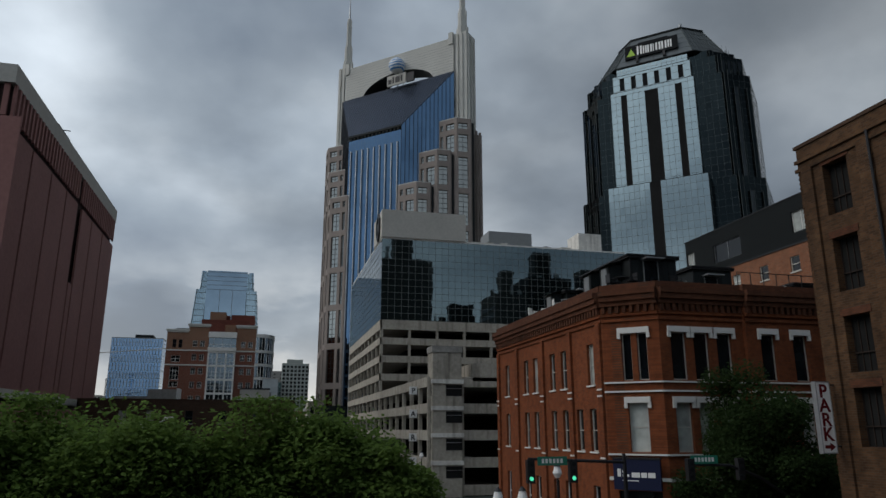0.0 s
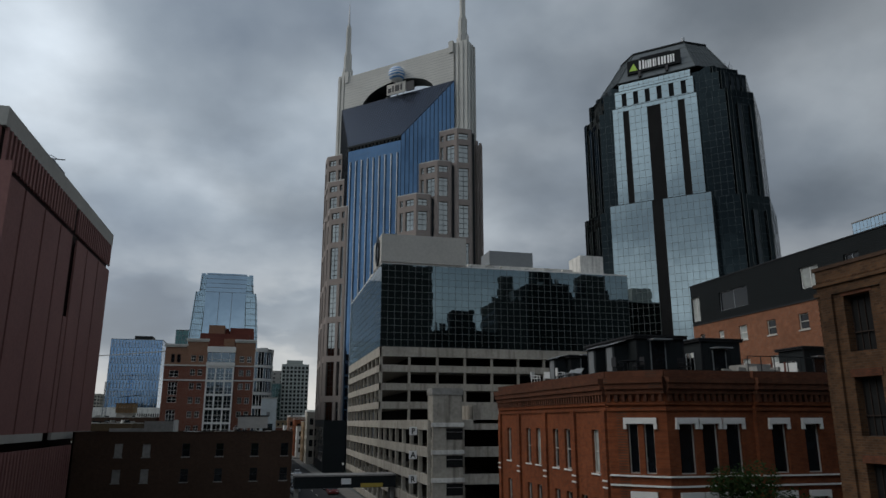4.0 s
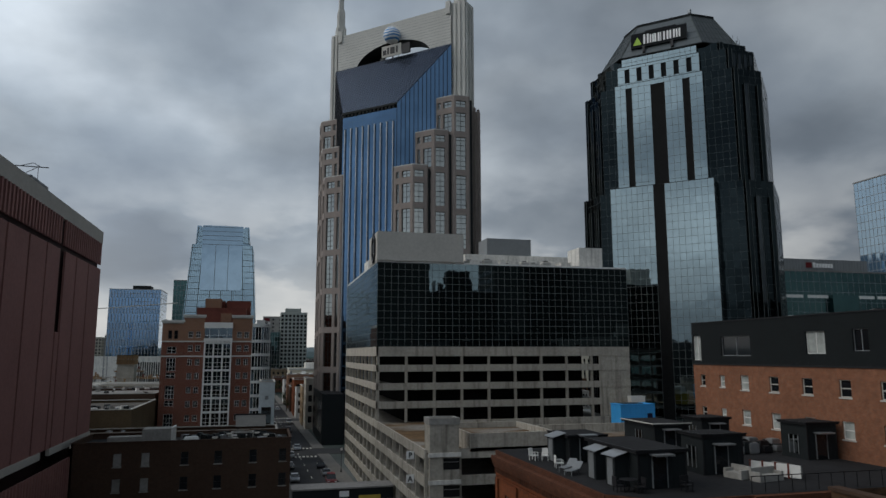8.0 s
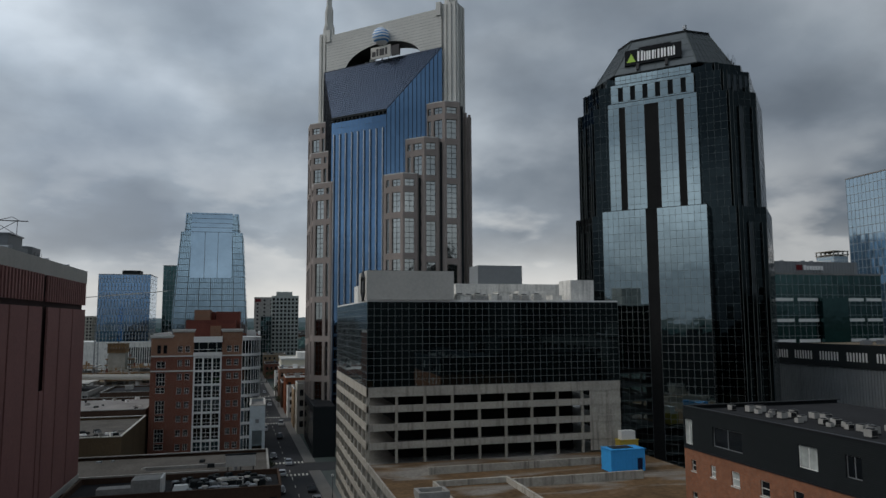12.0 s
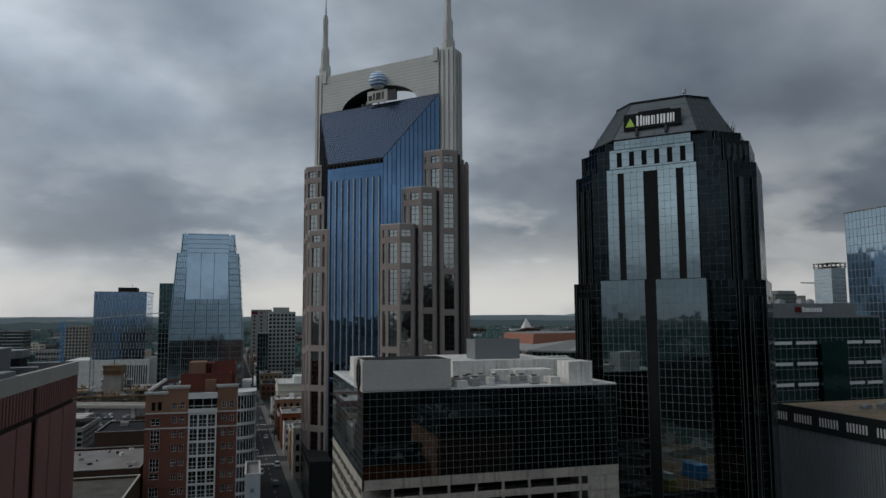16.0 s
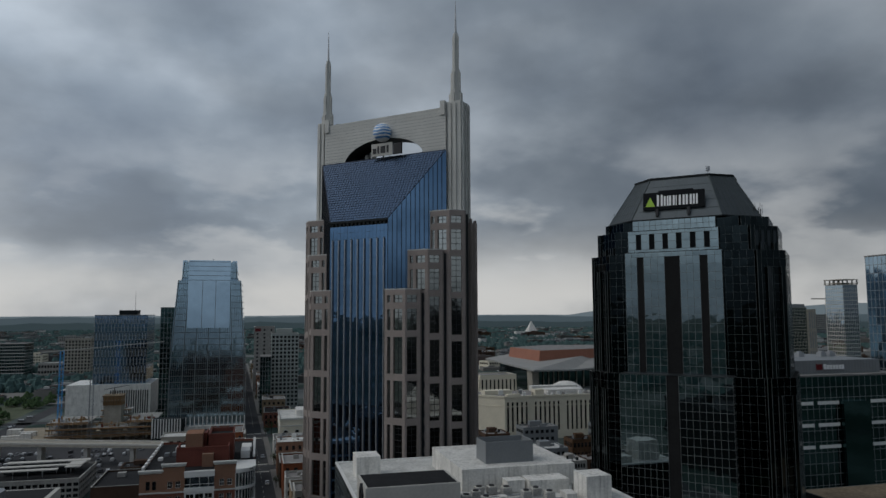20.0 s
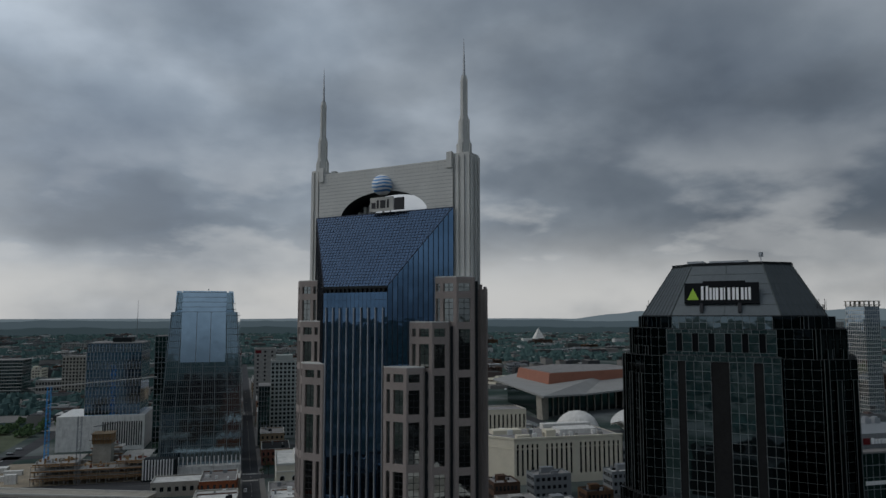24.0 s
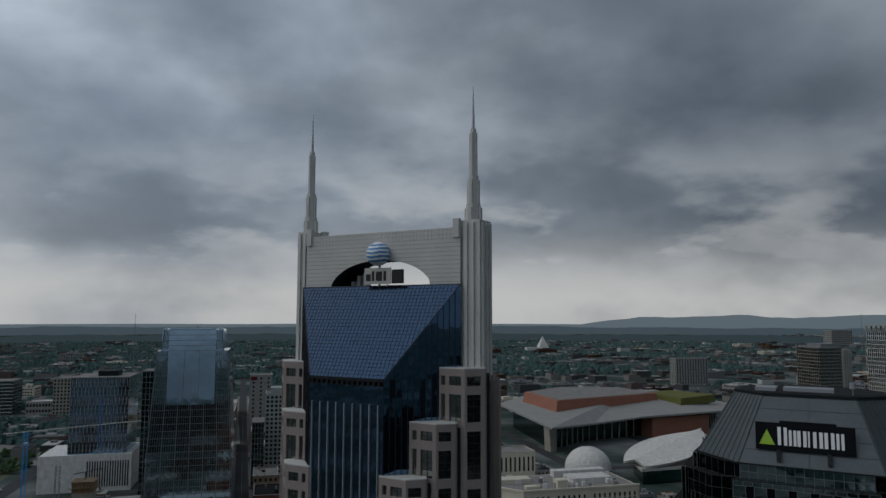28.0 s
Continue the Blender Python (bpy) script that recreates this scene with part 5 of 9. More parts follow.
    # roof railing
    for i in range(12):
        s = Shape(o)
        s.beam((22 + i, 0.5, 17.0), (22 + i, 0.5, 18.0), 0.03)
        part("rail_post", s, root, DARK_STEEL)
    s = Shape(o)
    s.beam((22, 0.5, 18.0), (33, 0.5, 18.0), 0.035)
    part("handrail", s, root, DARK_STEEL)
    # corner sign
    sg = thing("shop_sign", "navy shop sign with white lettering over a corner door", "sign", 14.3, 1.25, 4.4, -44)
    s = Shape()
    s.box(-1.4, -0.6, 0, 1.4, -0.3, 1.75)
    bd = part("board", s, sg, NAVY)
    s = Shape()
    s.box(-1.45, -0.63, 1.75, 1.45, -0.27, 1.85)
    part("top_rail", s, sg, DARK_STEEL)
    for a, b, c, d in ((-1.15, -0.95, 0.75, 1.2), (-0.85, -0.62, 0.95, 1.12), (-0.85, -0.45, 0.75, 0.88), (-0.3, 0.2, 0.72, 1.0), (0.27, 0.6, 0.72, 1.0), (0.67, 1.1, 0.72, 1.0), (-0.85, 0.1, 0.5, 0.56)):
        s = Shape()
        s.box(a, -0.62, c, b, -0.6, d)
        part("bar", s, bd, SIGN_WHITE)


corner_building()
# roof terrace fence, ducts and small plant
fence = thing("terrace_fence", "white panel fence with rust red posts on a roof terrace", "fence", 27.5, 5.1, 17.0, -63)
for k in range(4):
    x = -1.7 + k * 0.9
    s = Shape()
    s.box(x, -0.04, 0.08, x + 0.76, 0.04, 0.95)
    part("panel", s, fence, WHITE_TRIM)
    s = Shape()
    s.box(x - 0.13, -0.07, 0, x, 0.07, 1.02)
    part("post", s, fence, RUST)
rt = random.Random(23)
for k in range(22):
    x, y = rt.uniform(32, 38), rt.uniform(15.2, 18.4)
    w, d, h = rt.uniform(0.3, 0.7), rt.uniform(0.3, 0.5), rt.uniform(0.4, 1.0)
    s = Shape()
    s.box(-w, -d, 0.12, w, d, h)
    s.box(-w * 0.8, -d * 0.8, h, w * 0.8, d * 0.8, h + 0.08)
    for a in (-w * 0.8, w * 0.6):
        s.box(a, -d * 0.9, 0, a + 0.1, d * 0.9, 0.12)
    solid("roof_unit", s, "small metal plant box on a dark terrace roof", "roof unit", rt.choice((GREY_PANEL, STEEL, DARK_METAL, DARK_STEEL)), at=(x, y, 17.0), rz=rt.choice((0, 0, 90, 20)), group="terrace roof units")
for k in range(5):
    s = Shape()
    s.beam((0, 0, 0.2), (rt.uniform(2, 5), rt.uniform(-0.4, 0.4), 0.2), 0.12, 0, 6)
    for a in (0.3, 1.6):
        s.box(a, -0.15, 0, a + 0.1, 0.15, 0.16)
    solid("roof_pipe", s, "thin steel pipe laid across a dark roof", "pipe", rt.choice((STEEL, DARK_STEEL, PALE_CAP)), at=(rt.uniform(25, 33), rt.uniform(16.6, 19), 17.0), group="terrace roof pipes")
for x, y, r, mat, lab in ((13.9, 16.8, 40, WHITE_TRIM, "white plastic patio chair on a roof terrace"), (14.8, 16.5, -30, WHITE_TRIM, "white plastic patio chair on a roof terrace"), (14.3, 12.6, 80, WHITE_TRIM, "white plastic patio chair on a roof terrace"),
                      (14.2, 3.0, 90, DARK_STEEL, "black metal patio chair beside a table"), (15.2, 2.2, -90, DARK_STEEL, "black metal patio chair beside a table"), (18.4, 2.0, 0, DARK_STEEL, "black metal patio chair beside a low roof room")):
    chair = thing("patio_chair", lab, "chair", x, y, 17.0, r, group="roof terrace chairs")
    pieces = [("seat", (-0.3, -0.3, 0.36, 0.3, 0.26, 0.42)), ("backrest", (-0.3, 0.26, 0.36, 0.3, 0.32, 0.95))]
    for a in (-0.27, 0.22):
        pieces += [("leg", (a, b, 0, a + 0.05, b + 0.05, 0.36)) for b in (-0.28, 0.24)]
        pieces += [("armrest", (a, -0.28, 0.6, a + 0.05, 0.26, 0.64)), ("arm_post", (a, -0.28, 0.42, a + 0.05, -0.23, 0.6))]
    for nm, bx in pieces:
        s = Shape()
        s.box(*bx)
        part(nm, s, chair, mat)
tb = thing("patio_table", "round black metal patio table on a roof terrace", "table", 14.9, 3.0, 17.0)
s = Shape()
s.prism([(0.6 * math.cos(a * math.pi / 8), 0.6 * math.sin(a * math.pi / 8)) for a in range(16)], 0.7, 0.74)
part("tabletop", s, tb, DARK_STEEL)
s = Shape()
s.beam((0, 0, 0), (0, 0, 0.7), 0.05)
s.prism([(0.35 * math.cos(a * math.pi / 4), 0.35 * math.sin(a * math.pi / 4)) for a in range(8)], 0, 0.04)
part("pedestal", s, tb, DARK_STEEL)
for x, y in ((14.2, 9.8), (14.4, 11.2)):
    s = Shape()
    s.box(-0.32, -0.95, 0.3, 0.32, 0.4, 0.36)
    s.poly(((-0.32, 0.4, 0.36), (0.32, 0.4, 0.36), (0.32, 1.0, 0.8), (-0.32, 1.0, 0.8)))
    s.poly(((-0.32, 0.4, 0.30), (-0.32, 1.0, 0.74), (0.32, 1.0, 0.74), (0.32, 0.4, 0.30)))
    for a in (-0.3, 0.25):
        for b in (-0.9, 0.3):
            s.box(a, b, 0, a + 0.05, b + 0.05, 0.3)
    solid("sun_lounger", s, "grey fabric sun lounger on a roof terrace", "lounger", GREY_PANEL, at=(x, y, 17.0), rz=-50, group="roof terrace loungers")
for x, y, r, w in ((25.9, 4.0, 10, 2.2), (28.9, 5.6, 100, 1.8), (24.6, 5.4, -80, 1.6)):
    s = Shape()
    s.box(-w / 2, -0.45, 0, w / 2, 0.45, 0.42)
    s.box(-w / 2, 0.3, 0.42, w / 2, 0.5, 0.85)
    s.box(-w / 2, -0.45, 0.42, -w / 2 + 0.2, 0.3, 0.62)
    s.box(w / 2 - 0.2, -0.45, 0.42, w / 2, 0.3, 0.62)
    solid("patio_sofa", s, "pale cushioned patio sofa on a roof terrace", "sofa", CONCRETE_OLD, at=(x, y, 17.0), rz=r, group="roof terrace sofas")


# ---- brown brick building beside the camera's street, with its blade sign ----
def side_building():
    root = thing("old_brick_building", "old brown brick building with deep dark window openings", "building", 20, -35)
    o = (20, -35, 0)
    X, Y1, Y0, H = 14.7, -14.0, -62.0, 20.1
    west, north = Side((X, Y1), (X, Y0)), Side((X + 14, Y1), (X, Y1))
    holes = []
    for k in range(14):
        u = 1.35 + k * 3.3
        for z in (16.6, 13.35, 10.1, 7.25):
            holes.append((u, u + 1.3, z, z + 2.25))
        holes.append((u - 0.2, u + 1.6, 0.4, 4.4))
    s = Shape(o)
    west.wall(s, 0, H, holes, 0.45)
    north.wall(s, 0, H, [], 0.4)
    part("wall", s, root, BRICK_BROWN)
    for h in holes:
        if h[2] > 2 and h[0] < 24:
            # near-black panes paint the shade inside open, barred holes
            add_window(root, west, h[0], h[2], -0.42, 1.3, 2.25, 4, 1, RUST_BAR, INSIDE, 0.03)
            s = Shape(o)
            west.slab(s, h[0] - 0.12, h[1] + 0.12, h[3], h[3] + 0.3, -0.05, 0.03)
            part("lintel", s, root, BRICK_DEEP_RED)
            s = Shape(o)
            west.slab(s, h[0], h[1], h[2] + 0.75, h[2] + 0.8, -0.36, -0.3)
            part("guard_bar", s, root, RUST_BAR)
    s = Shape(o)
    for h in holes:
        if h[2] < 2 or h[0] >= 24:
            west.rect(s, h[0], h[1], h[2], h[3], -0.44)
    tagged(part("dark_opening_net", s, root, GLASS_ROOM), kind="stuff")
    for u in (0.55, 3.6, 6.9):
        s = Shape(o)
        west.slab(s, u - 0.3, u + 0.3, 0, 19.0, 0.0, 0.12)
        part("pilaster", s, root, BRICK_BROWN)
    for z0, z1, out in ((19.0, 19.15, 0.1), (19.4, 19.55, 0.1), (20.1, 20.25, 0.06)):
        s = Shape(o)
        west.slab(s, -0.1, west.w, z0, z1, 0 if z0 < 20 else -0.5, out)
        part("cornice_course", s, root, BRICK_BROWN if z0 < 20 else BRICK_DARK)
    # toothed corner bricks
    me = Shape()
    me.box(0, -0.03, 0, 0.24, 0.0, 0.085)
    me = me.mesh("brick", BRICK_BROWN)
    for k in range(120):
        part("brick", me, root, at=west.place(root, 0.0 if k % 2 else 0.14, 6 + k * 0.11, 0.0), rz=west.rz)
    s = Shape(o)
    s.box(X, Y0, H - 0.6, X + 14, Y1, H - 0.5)
    part("roof", s, root, BLACK_ROOF)
    s = Shape(o)
    s.beam((X - 0.12, -17.9, 0), (X - 0.12, -17.9, 19.4), 0.06, 0, 8)
    part("drain_pipe", s, root, DARK_STEEL)
    sg = thing("blade_sign", "tall white blade sign with dark red letters on a brick wall", "sign", 13.95, -14.45, 7.03)
    s = Shape()
    s.box(-0.31, -0.1, 0, 0.31, 0.1, 2.72)
    b = part("panel", s, sg, SIGN_WHITE)
    s = Shape()
    for a in ((-0.34, -0.12, -0.04, 0.34, 0.12, 0.0), (-0.34, -0.12, 2.72, 0.34, 0.12, 2.76), (-0.34, -0.12, 0, -0.31, 0.12, 2.72), (0.31, -0.12, 0, 0.34, 0.12, 2.72)):
        s.box(*a)
    part("edge_frame", s, sg, STEEL)
    for z in (0.2, 2.6):
        s = Shape()
        s.box(0.34, -0.03, z, 0.76, 0.03, z + 0.06)
        part("bracket", s, sg, DARK_STEEL)
    for k, c in enumerate("PARK"):
        letter(c, b, (-0.01, -0.115, 2.13 - k * 0.56), 0.74, 0, SKIN_RED)
    s = Shape()
    s.box(-0.22, -0.13, 0.15, 0.04, -0.1, 0.28)
    s.poly(((0.0, -0.135, 0.05), (0.25, -0.135, 0.215), (0.0, -0.135, 0.38)))
    part("arrow", s, b, SKIN_RED)


side_building()


# ---- orange brick building with dark clad top storey ----
def clad_building():
    root = thing("clad_brick_building", "orange brick building with dark ribbed metal top storey", "building", 48, 16)
    o = (48, 16, 0)
    X, Y1, Y0 = 38.93, 31.4, 0.0
    west, back = Side((X, Y1), (X, Y0)), Side((60, Y1), (X, Y1))
    ys = (29.75, 26.4, 22.85, 18.65, 14.4, 10.2, 6.1, 2.2)
    holes = []
    for i, y in enumerate(ys):
        w = 0.42 if i < 2 else 0.62
        u = Y1 - y
        for z in (22.0, 18.6, 15.2, 11.8):
            holes.append((u - w, u + w, z + (0.15 if i < 2 else 0), z + 1.45 - (0.1 if i < 2 else 0)))
    s = Shape(o)
    west.wall(s, 0, 24.5, holes, 0.22)
    part("brick_wall", s, root, BRICK_ORANGE)
    for h in holes:
        w, hh = h[1] - h[0], h[3] - h[2]
        pale = random.random() < 0.45
        add_window(root, west, h[0], h[2], -0.2, w, hh, 1, 2, WHITE_TRIM if pale else SASH, GLASS_BLIND if pale else GLASS_ROOM, 0.09)
        s = Shape(o)
        west.slab(s, h[0] - 0.08, h[1] + 0.08, h[2] - 0.12, h[2], 0.0, 0.07)
        part("sill", s, root, PALE_CAP)
    top = [(Y1 - 26.24, Y1 - 21.61, 25.4, 27.4), (Y1 - 14.2, Y1 - 11.95, 25.6, 27.55), (Y1 - 9.0, Y1 - 7.4, 25.8, 27.6), (0.15, 1.6, 24.9, 27.6), (Y1 - 4.6, Y1 - 2.6, 25.6, 27.5)]
    s = Shape(o)
    west.wall(s, 24.5, 28.95, top, 0.25)
    back.wall(s, 24.5, 28.95, [], 0.2)
    part("clad_wall", s, root, DARK_METAL)
    for k, h in enumerate(top):
        add_window(root, west, h[0], h[2], -0.22, h[1] - h[0], h[3] - h[2], 2, 1, WHITE_TRIM if k in (1, 3) else STEEL, GLASS_BLIND if k in (1, 3) else GLASS_ROOM, 0.06)
    for k in range(24):
        z = 24.62 + k * 0.18
        run = 0.0
        for a, b, c, d in sorted(top) + [(west.w, west.w, 0, 99)]:
            if a > run and c < z + 0.1 and d > z:
                s = Shape(o)
                west.slab(s, run, a, z, z + 0.09, 0.0, 0.04)
                part("cladding_rib", s, root, DARK_METAL)
                run = b
    s = Shape(o)
    back.wall(s, 0, 24.5, [], 0.2)
    s.box(X + 0.3, Y0, 0, 60, Y0 + 0.3, 24.5)
    part("brick_wall", s, root, BRICK_DARK)
    s = Shape(o)
    s.box(X + 0.3, Y0, 28.4, 60, Y1 - 0.3, 28.6)
    part("roof", s, root, BLACK_ROOF)
    s = Shape(o)
    west.slab(s, 0, west.w, 28.95, 29.05, -0.35, 0.1)
    back.slab(s, 0, back.w, 28.95, 29.05, -0.35, 0.1)
    part("coping", s, root, DARK_STEEL)
    s = Shape(o)
    west.slab(s, 0, west.w, 24.42, 24.58, 0.0, 0.08)
    part("flashing", s, root, DARK_STEEL)
    ac, gr, ft = Shape(), Shape(), Shape()
    ac.box(-0.36, -0.3, 0.1, 0.36, 0.3, 0.62)
    gr.box(-0.32, -0.33, 0.16, 0.32, -0.3, 0.56)
    ft.box(-0.4, -0.3, 0, 0.4, 0.3, 0.1)
    lid = Shape()
    lid.prism([(0.3 * math.cos(a * math.pi / 5), 0.3 * math.sin(a * math.pi / 5)) for a in range(10)], 0.62, 0.69)
    unit = (("foot_frame", ft.mesh("foot_frame", DARK_STEEL)), ("housing", ac.mesh("housing", CONCRETE_OLD)), ("grille", gr.mesh("grille", DARK_STEEL)), ("fan_ring", lid.mesh("fan_ring", DARK_STEEL)))
    for k in range(38):
        y = 28.5 - k * 0.72 + random.uniform(-0.3, 0.3)
        ac = thing("air_conditioner", "small weathered grey air conditioner unit on a black flat roof", "air conditioner", 42.6 + random.uniform(0, 2.0) + 2.4 * (k % 2), y, 28.6, random.choice((0, 90, 180, 12)), group="small rooftop units")
        big = random.uniform(0.7, 1.25)
        ac.matrix_world = ac.matrix_world @ Matrix.Diagonal((big, big, big, 1))
        for nm, me in unit:
            part(nm, me, ac)


clad_building()


# ---- low dark brick building with cluttered roof ----
def low_building():
    root = thing("low_brick_building", "low soot-dark brick building with cluttered black roof", "building", -19, 86)
    o = (-19, 86, 0)
    X0, X1, Y0, Y1, H = -35.6, -3.2, 80.0, 93.5, 12.3
    front, east = Side((X0, Y0), (X1, Y0)), Side((X1, Y0), (X1, Y1))
    cols = [(-29.6, True), (-25.6, True), (-19.9, False), (-14.9, False), (-9.6, False), (-5.0, False)]
    holes = [(x - X0, x - X0 + 1.15, z, z + 1.95) for x, _ in cols for z in (8.7, 4.95)]
    s = Shape(o)
    front.wall(s, 0, H, holes, 0.3)
    east.wall(s, 0, H, [(2 + 3 * k, 3.2 + 3 * k, z, z + 2) for k in range(4) for z in (8.7, 4.9)], 0.3)
    s.box(X0, Y1 - 0.3, 0, X1, Y1, H)
    s.box(X0, Y0, 0, X0 + 0.3, Y1, H)
    part("wall", s, root, BRICK_DARK)
    fill = Shape()
    fill.box(0, -0.06, 0, 1.15, 0, 1.95)
    fill = fill.mesh("bricked_window", CONCRETE_OLD)
    for (x, filled), zz in ((c, z) for c in cols for z in (8.7, 4.95)):
        if filled:
            part("bricked_window", fill, root, at=front.place(root, x - X0, zz, -0.25))
        else:
            add_window(root, front, x - X0, zz, -0.25, 1.15, 1.95, 1, 2, DARK_STEEL, GLASS_ROOM)
        s = Shape(o)
        front.slab(s, x - X0 - 0.1, x - X0 + 1.25, zz - 0.15, zz, 0.0, 0.1)
        part("sill", s, root, CONCRETE_OLD)
    for k in range(4):
        for z in (8.7, 4.9):
            add_window(root, east, 2 + 3 * k, z, -0.25, 1.15, 1.95, 1, 2, DARK_STEEL, GLASS_ROOM)
    s = Shape(o)
    s.box(X0 + 0.3, Y0 + 0.3, H - 0.9, X1 - 0.3, Y1 - 0.3, H - 0.8)
    part("roof", s, root, BLACK_ROOF)
    s = Shape(o)
    for a in ((X0 - 0.05, Y0 - 0.08, X1 + 0.1, Y0 + 0.35), (X1 - 0.3, Y0 + 0.35, X1 + 0.1, Y1), (X0, Y1 - 0.35, X1 - 0.3, Y1 + 0.05), (X0 - 0.05, Y0 + 0.35, X0 + 0.3, Y1 - 0.35)):
        s.box(a[0], a[1], H, a[2], a[3], H + 0.12)
    part("coping", s, root, BRICK_DARK)
    s = Shape(o)
    s.box(-26.0, 82, 11.5, -21.6, 86.0, 14.0)
    part("stair_head", s, root, CONCRETE_OLD)
    s = Shape(o)
    s.box(-31, 82, 11.5, -26.0, 84.4, 12.9)
    part("duct_box", s, root, CONCRETE_OLD)
    s = Shape(o)
    s.box(-21.7, 81.9, 11.5, -21.4, 86.1, 14.2)
    part("end_fin", s, root, WHITE_TRIM)
    hood = Shape()
    hood.loft([(-1.3, -0.9), (1.3, -0.9), (1.3, 0.9), (-1.3, 0.9)], 0, [(-1.0, -0.6), (1.0, -0.6), (1.0, 0.6), (-1.0, 0.6)], 0.9)
    solid("roof_hood", hood, "white sheet metal hood on a flat roof", "roof vent", WHITE_TRIM, at=(-18.9, 84.6, 11.5))
    rng = random.Random(4)
    unit = Shape()
    unit.box(-0.6, -0.45, 0, 0.6, 0.45, 0.8)
    unit.box(-0.5, -0.35, 0.8, 0.5, 0.35, 0.95)
    dark = unit.mesh("roof_unit", DARK_METAL)
    lite = unit.mesh("roof_unit", STEEL)
    flat = Shape()
    flat.box(-0.3, -0.9, 0, 0.3, 0.9, 0.35)
    flat.box(-0.38, -0.3, 0.35, 0.38, 0.3, 0.42)
    flat = flat.mesh("roof_unit", GREY_PANEL)
    cowl = Shape()
    cowl.beam((0, 0, 0), (0, 0, 0.8), 0.24, 0, 8)
    cowl.beam((0, 0, 0.8), (0, 0, 1.0), 0.5, 0, 8)
    cowl = cowl.mesh("roof_unit", PALE_CAP)
    for k in range(7):
        s = Shape(o)
        y = 81.4 + k * 1.65 + rng.uniform(-0.4, 0.4)
        xa, xb = sorted((rng.uniform(-21, -12), rng.uniform(-11, -4.5)))
        s.beam((xa, y, 11.75), (xb, y + rng.uniform(-0.3, 0.3), 11.75), 0.14, 0, 6)
        part("roof_pipe", s, root, rng.choice((STEEL, PALE_CAP, DARK_STEEL)))
    s = Shape(o)
    for x in (-12.6, -9.2):
        for y in (83.2, 85.2):
            s.beam((x, y, 11.5), (x, y, 13.0), 0.08)
        s.beam((x, 83.2, 13.0), (x, 85.2, 13.0), 0.08)
    for y in (83.2, 85.2):
        s.beam((-12.6, y, 13.0), (-9.2, y, 13.0), 0.08)
    part("duct_frame", s, root, PALE_CAP)
    for k in range(46):
        solid("roof_unit", rng.choice((dark, dark, dark, lite, flat, flat, cowl)), "small grey ventilation unit on a black roof", "roof unit", at=(rng.uniform(-20.5, -5), rng.choice((rng.uniform(85.6, 92), rng.uniform(81.4, 92))), 11.5), rz=rng.uniform(0, 90), group="low roof units")
    s = Shape()
    s.box(-2.6, 0, 0, 2.6, 0.25, 2.0)
    bb = thing("roof_board", "blank pale board with dark top edge on a roof", "board", -9.8, 95, 12.8)
    part("panel", s, bb, PALE_CAP)
    s = Shape()
    s.box(-2.7, -0.05, 2.0, 2.7, 0.3, 2.25)
    part("top_edge", s, bb, DARK_METAL)
    for x in (-2.2, 0, 2.2):
        s = Shape()
        s.box(x - 0.1, 0.25, -3.2, x + 0.1, 0.45, 2.0)
        part("board_post", s, bb, DARK_STEEL)


low_building()


# ---- plain mid-size buildings ----
def block(name, label, x0, x1, y0, y1, h, wall, glass, cols_f, cols_s, rows, roof=GREY_ROOF, side="w", win=(0.55, 0.55), z0=1.5, base=0.0, top=1.2, category="building", group="", bands=None, depth=0.25):
    """A building with real openings on its front and on one street side."""
    root = thing(name, label, category, (x0 + x1) / 2, (y0 + y1) / 2, base, group=group)
    o = ((x0 + x1) / 2, (y0 + y1) / 2, base)
    s, g, fr = Shape(o), Shape(o), Shape(o)
    faces = [(Side((x0, y0), (x1, y0)), cols_f)]
    faces.append((Side((x0, y1), (x0, y0)), cols_s if "w" in side else 0))
    faces.append((Side((x1, y0), (x1, y1)), cols_s if "e" in side else 0))
    faces.append((Side((x1, y1), (x0, y1)), 0))
    for sd, n in faces:
        holes = []
        for i in range(n):
            du, dz = sd.w / n, (h - z0 - top) / rows
            for j in range(rows):
                u, z = (i + 0.5) * du, base + z0 + (j + 0.5) * dz
                holes.append((u - du * win[0] / 2, u + du * win[0] / 2, z - dz * win[1] / 2, z + dz * win[1] / 2))
        sd.wall(s, base, base + h, holes, depth)
        for a, b, c, d in holes:
            sd.rect(g, a, b, c, d, -depth)
            m = (a + b) / 2
            sd.slab(fr, m - 0.05, m + 0.05, c, d, -depth, -depth + 0.08)
    part("wall", s, root, wall)
    if cols_f:
        tagged(part("window_panes", g, root, glass), kind="stuff")
        tagged(part("window_bar_net", fr, root, DARK_STEEL), kind="stuff")
    s = Shape(o)
    s.box(x0 + 0.3, y0 + 0.3, base + h - 0.7, x1 - 0.3, y1 - 0.3, base + h - 0.6)
    part("roof", s, root, roof)
    s = Shape(o)
    for a in ((x0 - 0.1, y0 - 0.1, x1 + 0.1, y0 + 0.35), (x0 - 0.1, y1 - 0.35, x1 + 0.1, y1 + 0.1), (x0 - 0.1, y0 + 0.35, x0 + 0.35, y1 - 0.35), (x1 - 0.35, y0 + 0.35, x1 + 0.1, y1 - 0.35)):
        s.box(a[0], a[1], base + h, a[2], a[3], base + h + 0.2)
    part("coping", s, root, PALE_CAP if wall not in (BRICK_DARK,) else CONCRETE_OLD)
    if bands:
        for z in bands:
            s = Shape(o)
            s.box(x0 - 0.12, y0 - 0.12, z, x1 + 0.12, y0 - 0.0, z + 0.5)
            part("band", s, root, PALE_STONE)
    return root


